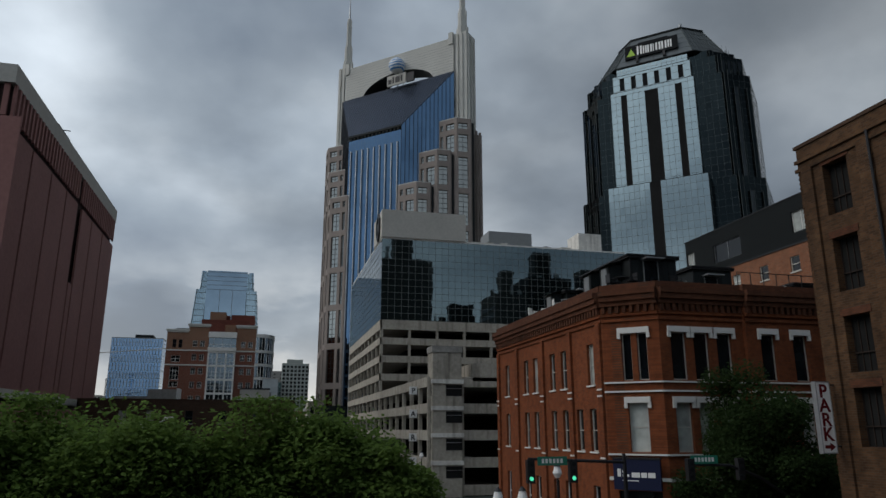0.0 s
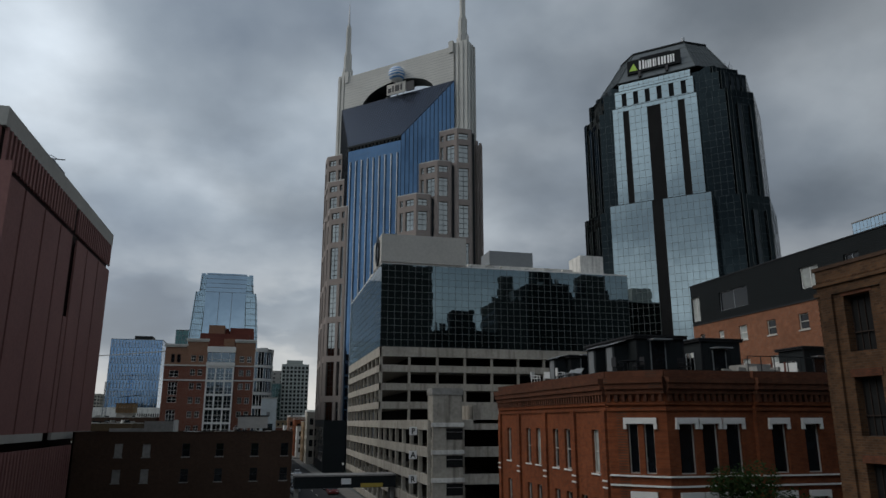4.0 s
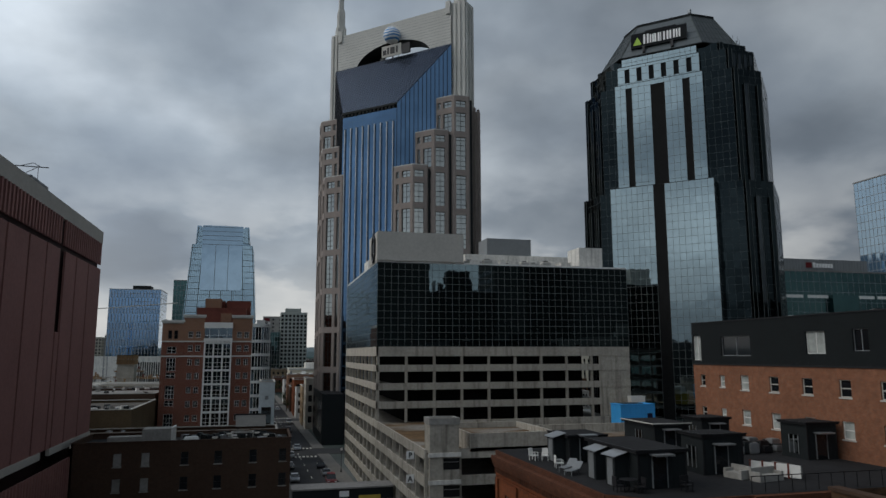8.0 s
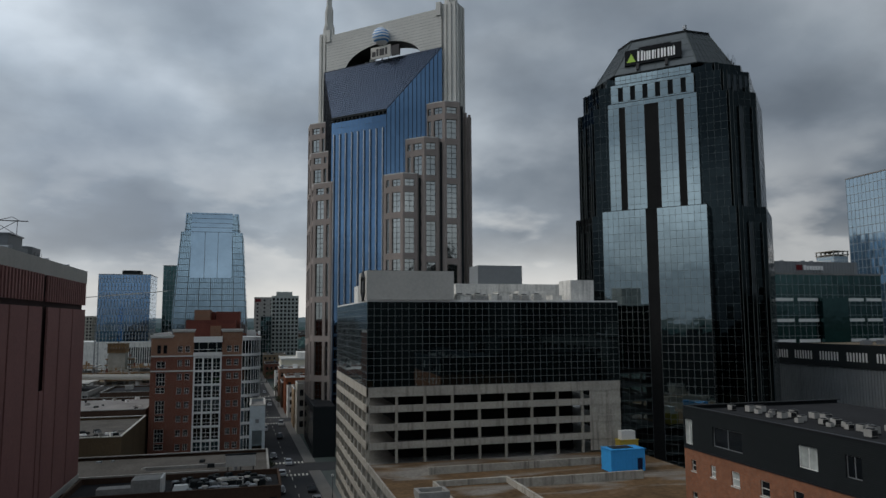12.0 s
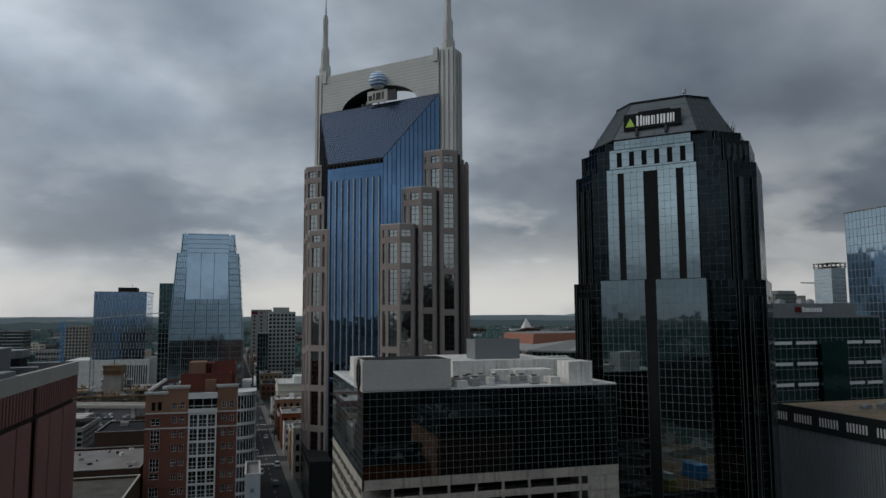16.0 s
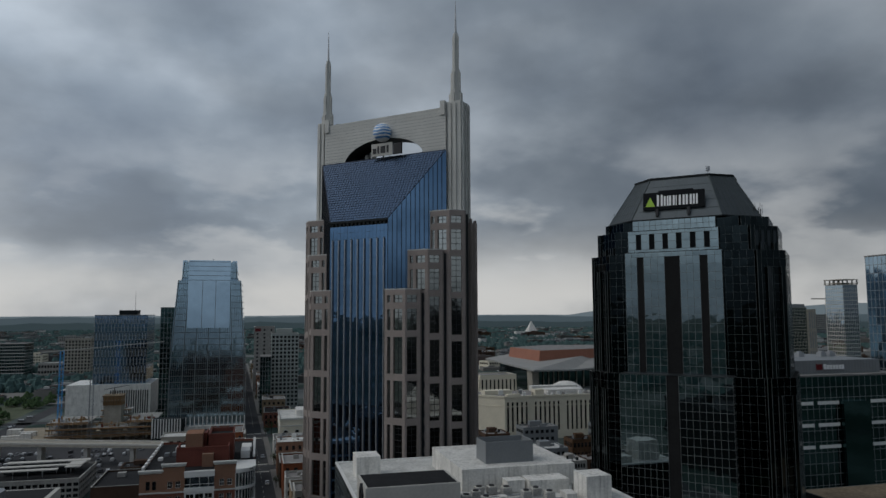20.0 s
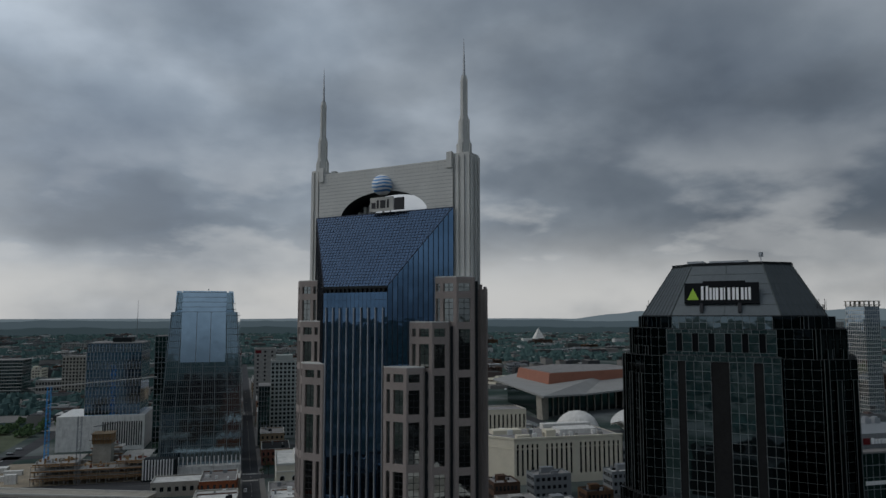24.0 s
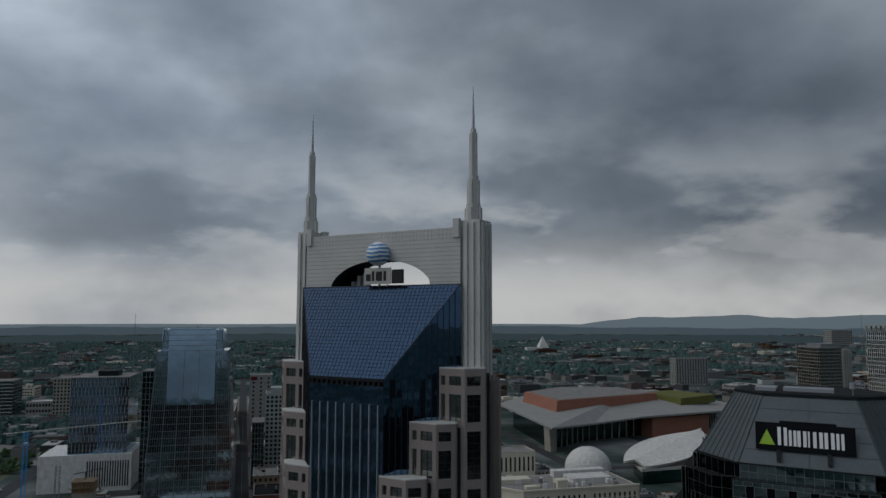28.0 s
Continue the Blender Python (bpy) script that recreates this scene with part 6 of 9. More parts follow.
def boxes(root, mat, name, *bs):
    o = org(root)
    for b in bs:
        s = Shape(o)
        s.box(*b)
        part(name, s, root, mat)


# ---- red brick condominium with white bay ----
def condo():
    root = thing("condo_building", "red brick condominium with white glazed bays and brown roof rooms", "building", -21, 190)
    o = (-21, 190, 0)
    X0, X1, Y0, Y1, H = -35.7, -11.4, 170.0, 215.0, 34.7
    secs = [(-35.7, -30.0, 170.4), (-30.0, -24.4, 170.0), (-24.4, -16.9, 169.5), (-16.9, -11.4, 170.0)]
    w2, w1, w3 = (1.25, 1.75, 2, 2, WHITE_TRIM), (1.0, 2.3, 1, 2, DARK_STEEL), (2.4, 3.6, 3, 3, WHITE_TRIM)
    FL = 3.83
    for k, (a, b, y) in enumerate(secs):
        sd = Side((a, y), (b, y))
        z1 = H + (1.6 if k in (1, 3) else 0)
        holes, wins = [], []
        if k in (1, 3):
            for j in range(9):
                z = 31.2 - j * FL
                for u in (1.3, 3.3):
                    holes.append((u, u + 1.25, z - 0.9, z + 0.85))
                    wins.append((w2, u, z - 0.9))
        elif k == 0:
            for z in (31.2,):
                for u in (1.6, 3.2):
                    holes.append((u, u + 1.0, z - 1.2, z + 1.1))
                    wins.append((w1, u, z - 1.2))
            for z in (26.9,):
                holes.append((1.5, 3.9, z - 0.9, z + 0.9))
                wins.append(((2.4, 1.8, 2, 2, WHITE_TRIM), 1.5, z - 0.9))
            for z in (21.3, 13.7, 6.0):
                holes.append((1.5, 3.9, z - 0.2, z + 3.4))
                wins.append((w3, 1.5, z - 0.2))
                holes.append((1.5, 3.9, z - 2.2, z - 0.6))
                wins.append(((2.4, 1.6, 2, 2, WHITE_TRIM), 1.5, z - 2.2))
        low, high = Shape(o), Shape(o)
        if k != 2:
            sd.wall(low, 0, 29.2, [h for h in holes if h[3] < 29.2], 0.3)
            sd.wall(high, 29.2, z1, [h for h in holes if h[2] > 29.2], 0.3)
            part("brick_wall", low, root, BRICK_CONDO)
            part("brick_wall", high, root, BRICK_TAN)
            for me, u, z in wins:
                add_window(root, sd, u, z, -0.27, *me, GLASS_ROOM, 0.09)
            for z in (29.1, 25.0):
                s = Shape(o)
                sd.slab(s, 0, sd.w, z, z + 0.35, 0.0, 0.15)
                part("string_course", s, root, PALE_STONE)
            s = Shape(o)
            sd.slab(s, -0.3, sd.w + 0.3, z1, z1 + 0.45, -0.5, 0.5)
            sd.slab(s, -0.15, sd.w + 0.15, z1 - 0.4, z1, -0.2, 0.25)
            part("cornice", s, root, PALE_STONE)
        else:
            s = Shape(o)
            sd.rect(s, 0, sd.w, 0, 33.5, -0.6)
            part("bay_glass", s, root, GLASS_CONDO)
            for u in (0, 2.35, 4.8, 7.1):
                s = Shape(o)
                sd.slab(s, u, u + 0.4, 0, 29.5, -0.6, 0.1)
                part("bay_pier", s, root, WHITE_TRIM)
            for j in range(8):
                z = 28.6 - j * FL
                s = Shape(o)
                sd.slab(s, 0, sd.w, z, z + 0.55, -0.6, 0.0)
                part("bay_spandrel", s, root, WHITE_TRIM)
            s = Shape(o)
            for j in range(9):
                for f in (0.33, 0.62):
                    z = 28.6 - j * FL + FL * f
                    sd.slab(s, 0, sd.w, z, z + 0.1, -0.6, -0.4)
            for u in (1.3, 3.7, 6.0):
                sd.slab(s, u, u + 0.1, 0, 33.5, -0.6, -0.4)
            tagged(part("bay_bar_net", s, root, WHITE_TRIM), kind="stuff")
            for z0, z1b in ((29.2, 30.2), (33.0, 34.6)):
                s = Shape(o)
                sd.slab(s, -0.1, sd.w + 0.1, z0, z1b, -0.6, 0.25)
                part("bay_band", s, root, WHITE_TRIM)
    # rounded corner bay
    cx, cy, R = -11.4, 174.8, 5.0
    pts = [(cx + R * math.sin(a), cy - R * math.cos(a)) for a in [math.pi / 2 * k / 9 for k in range(10)]]
    ring = pts + [(cx + R, 182), (cx, 182)]
    s = Shape(o)
    s.prism(ring, 0, 33.6)
    part("corner_glass", s, root, GLASS_CONDO)
    for j in range(9):
        z = 29.0 - j * FL
        s = Shape(o)
        big = [(cx + (R + 0.2) * math.sin(a), cy - (R + 0.2) * math.cos(a)) for a in [math.pi / 2 * k / 9 for k in range(10)]] + [(cx + R + 0.2, 182), (cx, 182)]
        s.prism(big, z, z + 0.75)
        part("corner_spandrel", s, root, WHITE_TRIM)
    s = Shape(o)
    s.prism(big, 33.4, 34.4)
    part("corner_cornice", s, root, WHITE_TRIM)
    for k in range(10):
        s = Shape(o)
        x, y = pts[k]
        s.beam((x, y, 0), (x, y, 33.4), 0.1)
        part("corner_mullion", s, root, WHITE_TRIM)
    s = Shape(o)
    west, east = Side((X0, Y1), (X0, 170.4)), Side((X1 + 5, 182), (X1 + 5, Y1))
    west.wall(s, 0, H, [], 0.3)
    east.wall(s, 0, H, [(2 + 4 * i, 3.6 + 4 * i, 3 + FL * j, 4.9 + FL * j) for i in range(8) for j in range(8)], 0.3)
    s.box(X0, Y1 - 0.4, 0, X1 + 5, Y1, H)
    part("side_wall", s, root, BRICK_CONDO)
    s = Shape(o)
    for i in range(8):
        for j in range(8):
            east.rect(s, 2 + 4 * i, 3.6 + 4 * i, 3 + FL * j, 4.9 + FL * j, -0.28)
    tagged(part("side_panes", s, root, GLASS_ROOM), kind="stuff")
    s = Shape(o)
    s.box(X0 + 0.3, 171, 34.0, X1 + 4.6, Y1 - 0.4, 34.1)
    part("roof", s, root, BLACK_ROOF)
    boxes(root, RUST, "roof_room", (-27.5, 178, 34.1, -13.5, 186, 38.2), (-25.5, 186, 34.1, -20, 194, 41.8), (-19.5, 184, 34.1, -12.5, 196, 40.6))
    # black caps paint the dark insides of the open-topped rooms
    boxes(root, BLACK_ROOF, "room_roof", (-27.1, 178.4, 38.2, -20.9, 185.6, 38.24), (-16.8, 178.4, 38.2, -13.9, 183.6, 38.24), (-19.1, 184.4, 40.6, -12.9, 195.6, 40.64), (-25.2, 190.4, 41.8, -20.4, 193.6, 41.84))
    for bx in ((-27.5, 178, -27.1, 186), (-27.1, 178, -13.9, 178.4), (-13.9, 178, -13.5, 184)):
        boxes(root, RUST, "room_parapet", (bx[0], bx[1], 38.2, bx[2], bx[3], 39.3))
    for bx in ((-19.5, 184, -19.1, 196), (-19.1, 184, -12.9, 184.4), (-12.9, 184, -12.5, 196), (-19.1, 195.6, -12.9, 196)):
        boxes(root, RUST, "room_parapet", (bx[0], bx[1], 40.6, bx[2], bx[3], 41.8))
    for k in range(12):
        boxes(root, (WHITE_TRIM, GREY_PANEL, CONCRETE)[k % 3], "roof_unit", (-33.5 + (k * 5.3) % 18, 188 + (k * 7.7) % 24, 34.1, -32.2 + (k * 5.3) % 18, 189.6 + (k * 7.7) % 24, 34.9 + 0.2 * (k % 3)))
    for k in range(9):
        boxes(root, WHITE_TRIM, "parapet_block", (-35.6, 173 + k * 4.6, 34.7, -34.9, 175.4 + k * 4.6, 35.5))
        boxes(root, WHITE_TRIM, "parapet_block", (-7.1, 184 + k * 3.4, 34.7, -6.4, 186 + k * 3.4, 35.5))
    boxes(root, BRICK_TAN, "roof_room", (-20.6, 176.4, 34.1, -17.6, 180, 37.6), (-25.6, 182.5, 38.2, -21, 190, 42.3))
    boxes(root, WHITE_TRIM, "roof_curb", (-30, 200, 34.1, -26, 206, 35.2), (-10.5, 186, 34.1, -8, 192, 36.2), (-10.5, 196, 34.1, -7.6, 203, 35.5))


condo()

ROOF_STAINED = surface("stained_roof_felt", (0.075, 0.068, 0.06), 0.95, var=0.55, big=5, small=0.6, bump=0.15)
# things along the far street and behind the low building
b = block("flat_roof_building", "low building with broad grey gravel roof", -60, -4.6, 96, 130, 9.6, BRICK_DARK, GLASS_ROOM, 10, 8, 2, side="e", roof=ROOF_STAINED)
boxes(b, CONCRETE_OLD, "roof_wall", (-40, 104, 9.6, -14, 104.5, 10.6), (-28, 112, 9.6, -10, 112.4, 10.3))
PALE_BLUE = surface("pale_blue_render", (0.42, 0.47, 0.49), 0.8, var=0.2, big=3, small=0.4)
b = block("white_street_building", "narrow pale blue rendered building with blue window", -8.7, -5.2, 132.6, 148, 19.2, PALE_BLUE, GLASS_ROOM, 0, 0, 3)
boxes(b, GLASS_SKY, "blue_window", (-8.1, 132.5, 8.0, -5.9, 132.58, 13.5))
boxes(b, GREY_PANEL, "vent_grille", (-7.4, 132.5, 15.2, -6.6, 132.58, 16.1))
BRICK_TAN3 = brickwork("dull_tan_brick", (0.13, 0.09, 0.05), (0.11, 0.075, 0.042), (0.12, 0.09, 0.06))
block("tan_brick_building", "plain tan brick wall building", -62, -36, 132, 168, 13.5, BRICK_TAN3, GLASS_ROOM, 0, 0, 3, roof=ROOF_STAINED)
block("red_shop_building", "low dark red brick shop building with flat roof", -64, -36.5, 170, 205, 15, BRICK_DARK, GLASS_ROOM, 4, 6, 4)
# rows of old shops on both sides of the bending street
CREAM = surface("cream_render", (0.44, 0.41, 0.35), 0.85, var=0.25, big=4, small=0.5)
ROW_LABEL = {BRICK_TAN2: "tan brick", BRICK_RED: "red brick", BRICK_TAN: "brown brick", WHITE_WALL: "white painted", BRICK_CONDO: "dark red brick", CREAM: "cream rendered", BEIGE: "beige stone", BRICK_DARK: "soot-dark brick"}
rr = random.Random(14)


def shop(x0, x1, y0, y1, h, wm, side):
    b = block("street_shop_building", ROW_LABEL[wm] + " shop building with upper windows on a side street", x0, x1, y0, y1, h, wm, GLASS_ROOM, max(3, round((x1 - x0) / 3.2)), max(3, round((y1 - y0) / 3.4)), max(2, round(h / 4.2)), roof=rr.choice((GREY_ROOF, BLACK_ROOF, WHITE_ROOF, GREY_ROOF)), side=side, group="shops up the street", win=(0.42, 0.6))
    for _ in range(rr.randint(3, 6)):
        x, y = rr.uniform(x0 + 1.5, x1 - 3), rr.uniform(y0 + 1.5, y1 - 3)
        w, d, t = rr.uniform(0.8, 2.4), rr.uniform(0.8, 2.2), rr.uniform(0.6, 2.0)
        boxes(b, rr.choice((WHITE_TRIM, GREY_PANEL, CONCRETE_OLD, DARK_METAL)), "roof_unit", (x, y, h - 0.6, x + w, y + d, h - 0.6 + t))
    return b


for y0, y1, h, wm, w in ((213, 226, 17, CREAM, 12), (226.5, 243, 14, BRICK_TAN2, 14), (256, 268, 12, WHITE_WALL, 12), (268.5, 290, 15, BRICK_RED, 17), (290.5, 312, 11, BRICK_DARK, 15), (312.5, 329, 16, BRICK_TAN, 18),
                         (342, 362, 12, WHITE_WALL, 16), (462, 492, 10, BRICK_CONDO, 18), (492.5, 519, 15, BRICK_TAN2, 16), (612, 640, 14, WHITE_WALL, 18), (641, 680, 20, BRICK_TAN, 20), (720, 770, 15, BRICK_DARK, 24), (772, 830, 12, CREAM, 26), (832, 900, 18, BRICK_TAN2, 26), (905, 985, 13, CREAM, 30)):
    x = street_x((y0 + y1) / 2) + 8.3 - (1.0 if y0 > 205 else 0)
    shop(x, x + w, y0, y1, h, wm, "w")
for y0, y1, h, wm, w in ((218, 226, 12, BRICK_DARK, 20), (226.5, 243, 15, BRICK_RED, 18), (256, 274, 10, WHITE_WALL, 22), (274.5, 296, 13, BRICK_TAN2, 20), (296.5, 329, 16, BRICK_CONDO, 18), (342, 366, 9, CREAM, 20), (366.5, 392, 13, BRICK_RED, 18),
                         (490, 519, 18, BRICK_DARK, 16), (532, 560, 12, CREAM, 18), (562, 600, 20, BRICK_TAN, 20), (602, 650, 15, WHITE_WALL, 22), (655, 698, 24, BRICK_DARK, 22), (715, 770, 14, CREAM, 26), (775, 850, 20, BRICK_TAN2, 28), (855, 930, 15, WHITE_WALL, 30)):
    x = street_x((y0 + y1) / 2) - 7.6
    shop(x - w, x, y0, y1, h, wm, "e")


def arched_hall():
    """Pale stone hall with tall arched openings, by the street."""
    root = thing("arched_stone_hall", "pale stone hall with tall arched openings and white roof", "building", 22, 395)
    o = org(root)
    x0, x1, y0, y1, h = 6.5, 38.0, 378.0, 418.0, 17.5
    for sd, n in ((Side((x0, y0), (x1, y0)), 5), (Side((x0, y1), (x0, y0)), 6)):
        holes = [((i + 0.5) * sd.w / n - 1.2, (i + 0.5) * sd.w / n + 1.2, 3.0, 10.0) for i in range(n)]
        s = Shape(o)
        sd.wall(s, 0, h, holes, 0.5)
        part("wall", s, root, BEIGE)
        for a, b, c, d in holes:
            s = Shape(o)
            sd.rect(s, a, b, c, d, -0.45)
            part("pane", s, root, GLASS_ROOM)
            s = Shape(o)
            m = (a + b) / 2
            ring = [(m + 1.3 * math.cos(math.pi * k / 10), d + 1.3 * math.sin(math.pi * k / 10)) for k in range(11)]
            s.poly([sd.at(u, z, 0.06) for u, z in ring])
            part("arch_head", s, root, GLASS_ROOM)
            s = Shape(o)
            for (ua, za), (ub, zb) in zip(ring, ring[1:]):
                s.beam(sd.at(ua, za, 0.1), sd.at(ub, zb, 0.1), 0.22)
            part("arch_ring", s, root, PALE_STONE)
        for z, t in ((13.2, 0.5), (16.8, 0.9)):
            s = Shape(o)
            sd.slab(s, -0.2, sd.w + 0.2, z, z + t, 0.0, 0.4)
            part("cornice", s, root, PALE_STONE)
    boxes(root, BEIGE, "rear_wall", (x0, y1 - 0.4, 0, x1, y1, h), (x1 - 0.4, y0 + 0.4, 0, x1, y1 - 0.4, h))
    boxes(root, WHITE_ROOF, "roof", (x0 + 0.4, y0 + 0.4, h - 0.5, x1 - 0.4, y1 - 0.4, h - 0.4))
    boxes(root, WHITE_WALL, "roof_room", (16, 388, h - 0.4, 28, 404, h + 3.2))


arched_hall()

# dark stone podium beside the street
pd = thing("dark_podium", "dark stone street podium of a tower with narrow slots", "building", 10, 188)
boxes(pd, DARK_METAL, "body", (8.7, 168, 0, 15, 206, 14.2))
for k in range(9):
    boxes(pd, GLASS_BLACK, "slot_window", (8.6, 169 + k * 4.1, 3, 8.7, 171 + k * 4.1, 12.5))
boxes(pd, BLACK_ROOF, "roof", (9.1, 168.3, 14.2, 15, 206, 14.3))
boxes(pd, DARK_METAL, "coping", (8.6, 167.9, 14.2, 9.1, 206, 14.5))

# bits and pieces left on the flat roofs by the parking lot
ru = random.Random(77)
for n in range(54):
    x, y, z = (ru.uniform(-60, -37), ru.uniform(133, 140), 13.5) if n < 22 else (ru.uniform(-58, -8), ru.uniform(97, 128), 9.6) if n < 40 else (ru.uniform(-62, -38), ru.uniform(171, 200), 15.0)
    w, d, h = ru.uniform(0.4, 1.8), ru.uniform(0.4, 1.4), ru.uniform(0.25, 0.9)
    s = Shape()
    s.loft([(-w / 2, -d / 2), (w / 2, -d / 2), (w / 2, d / 2), (-w / 2, d / 2)], 0, [(-w / 2.4, -d / 2.4), (w / 2.4, -d / 2.4), (w / 2.4, d / 2.4), (-w / 2.4, d / 2.4)], h)
    solid("roof_vent", s, "small weathered roof vent on a flat roof", "roof vent", ru.choice((CONCRETE_OLD, WHITE_TRIM, GREY_PANEL, DARK_METAL)), at=(x, y, z), rz=ru.uniform(0, 90), group="scattered roof vents")

# bridge over the street between garage and low building
br = thing("street_bridge", "low dark covered bridge across the street", "bridge", 4, 69)
boxes(br, DARK_METAL, "deck", (-3.2, 67, 4.7, 11.3, 71, 6.3))
boxes(br, GREY_ROOF, "roof", (-3.4, 66.8, 6.3, 11.4, 71.2, 6.5))
boxes(br, SIGN_WHITE, "sign_plate", (3.4, 66.9, 5.2, 4.8, 66.98, 6.0))
boxes(br, YELLOW_PAINT, "height_bar", (6.2, 66.86, 4.75, 9.4, 66.98, 5.3))
boxes(br, CONCRETE_OLD, "pier", (-3.1, 68, 0, -2.5, 70, 4.7), (10.7, 68, 0, 11.3, 70, 4.7))

# blue site cabin and skip on the garage deck
cb = thing("site_cabin", "bright blue steel site cabin on a garage deck", "cabin", 52, 68.8, 13.72)
s = Shape()
s.box(-3.1, -1.6, 0.1, 3.1, 1.8, 3.6)
body = part("body", s, cb, BLUE_PAINT)
s = Shape()
s.box(-3.2, -1.7, 3.6, 3.2, 1.9, 3.72)
part("roof", s, cb, BLUE_PAINT)
# black slab paints the dark inside of the cabin's open top
s = Shape()
s.box(-2.2, -0.9, 3.72, 1.4, 1.3, 3.8)
part("hatch", s, cb, DARK_STEEL)
s = Shape()
s.box(1.7, -1.66, 0.1, 2.6, -1.6, 2.2)
part("door", s, body, NAVY)
for x in (-2.6, -1.5, -0.4, 0.7):
    s = Shape()
    s.box(x, -1.64, 0.3, x + 0.08, -1.6, 3.4)
    part("rib", s, body, BLUE_PAINT)
boxes(cb, DARK_STEEL, "skid", (49, 67.4, 13.72, 55, 67.6, 13.82))
s = Shape()
s.box(-1.9, -1.0, 0.0, 1.9, 1.0, 2.3)
s.box(-2.0, -1.1, 2.3, 2.0, 1.1, 2.42)
solid("yellow_plant", s, "yellow painted machine base on a garage deck", "machine", YELLOW_PAINT, at=(60.9, 83.4, 13.72))
s = Shape()
s.box(-1.45, -0.7, 0.15, 1.45, 0.7, 1.5)
s.box(-1.5, -0.75, 0.0, 1.5, 0.75, 0.15)
s.box(-1.48, -0.73, 1.5, 1.48, 0.73, 1.58)
for k in range(5):
    s.box(-1.3 + k * 0.54, -0.74, 0.35, -0.95 + k * 0.54, -0.7, 1.3)
solid("white_generator", s, "white louvred cooling unit on a yellow machine base", "cooling unit", WHITE_TRIM, at=(60.9, 83.4, 16.14))


# ---- towers further off ----
def tapered_tower():
    root = thing("tapered_glass_tower", "tapered pale blue glass office tower with notched crown", "skyscraper", -37.4, 463)
    o = (-37.4, 463, 0)
    cx, y0 = -37.4, 443.0
    prof = ((0, 23.6), (40, 23.3), (70, 21.5), (98, 19.5), (98.01, 17.4), (110, 16.3))
    for (za, wa), (zb, wb) in zip(prof, prof[1:]):
        core = Shape(o)
        ra = [(cx - wa, y0 + (23.4 - wa) * 0.35), (cx + wa, y0 + (23.4 - wa) * 0.35), (cx + wa, y0 + 38), (cx - wa, y0 + 38)]
        rb = [(cx - wb, y0 + (23.4 - wb) * 0.35), (cx + wb, y0 + (23.4 - wb) * 0.35), (cx + wb, y0 + 38), (cx - wb, y0 + 38)]
        core.loft(ra, za, rb, zb)
        part("body_stage", core, root, GLASS_TOWER)
    net = Shape(o)
    for k in range(27):
        z = 2 + k * 3.9
        w = np.interp(z, [p[0] for p in prof], [p[1] for p in prof])
        net.box(cx - w - 0.1, y0 + (23.4 - w) * 0.35 - 0.12, z, cx + w + 0.1, y0 + (23.4 - w) * 0.35 + 0.3, z + 0.3)
        net.box(cx + w - 0.2, y0 + 1, z, cx + w + 0.12, y0 + 37, z + 0.3)
    for (za, wa), (zb, wb) in zip(prof, prof[1:]):
        if zb - za < 1:
            continue
        for i in range(37):
            f = -0.97 + 1.94 * i / 36
            ya, yb = y0 + (23.4 - wa) * 0.35 - 0.1, y0 + (23.4 - wb) * 0.35 - 0.1
            net.beam((cx + f * wa, ya - 0.1, za), (cx + f * wb, yb - 0.1, zb), 0.12 if i % 6 else 0.35)
    sheets = Shape(o)
    for k in range(26):
        za, zb = 2 + k * 3.9, 5.9 + k * 3.9
        wa, wb = (np.interp(z, [p[0] for p in prof], [p[1] for p in prof]) for z in (za, zb))
        for i in range(36):
            fa, fb = -0.97 + 1.94 * i / 36, -0.97 + 1.94 * (i + 1) / 36
            t, q = random.gauss(0, 0.002), random.gauss(0, 0.006)
            ya, yb = y0 + (23.4 - wa) * 0.35 - 0.06, y0 + (23.4 - wb) * 0.35 - 0.06
            sheets.poly(((cx + fa * wa, ya - t - q, za), (cx + fb * wa, ya + t - q, za), (cx + fb * wb, yb + t + q, zb), (cx + fa * wb, yb - t + q, zb)))
    tagged(part("glass_panes", sheets, root, GLASS_TOWER), kind="stuff")
    tagged(part("mullion_net", net, root, SEAM), kind="stuff")
    s = Shape(o)
    s.loft([(-50.5, y0 - 0.9), (-24.6, y0 - 0.9), (-24.6, y0 + 3), (-50.5, y0 + 3)], 67.5, [(-50.5, y0 + 1.4), (-24.6, y0 + 1.4), (-24.6, y0 + 4), (-50.5, y0 + 4)], 111)
    shield = part("glass_shield", s, root, GLASS_SKY, label="bright projecting glass panel")
    s = Shape(o)
    for x in (-41.7, -33.5):
        s.beam((x, y0 - 0.95, 67.5), (x, y0 + 0.65, 98), 0.2)
    for k in range(5):
        y = y0 - 1.0 + 2.3 * (30.5 + k * 3) / 43.5
        s.box(-50.5, y, 98 + k * 3, -24.6, y + 0.3, 98.25 + k * 3)
    tagged(part("shield_bar_net", s, shield, GREY_PANEL), kind="stuff")
    for m in (-1, 1):
        s = Shape(o)
        a, b = sorted((cx + m * 13.4, cx + m * 17.2))
        s.loft([(a, y0 + 3), (b, y0 + 3), (b, y0 + 9), (a, y0 + 9)], 104, [(a + 0.4, y0 + 3.4), (b - 0.6, y0 + 3.4), (b - 0.6, y0 + 9), (a + 0.4, y0 + 9)], 111)
        part("crown_fin", s, root, GLASS_SKY)
    boxes(root, GREY_PANEL, "roof_plant", (-46, 450, 109, -30, 470, 110.2))
    boxes(root, DARK_METAL, "podium", (-68, 432, 0, -50, 443, 12))
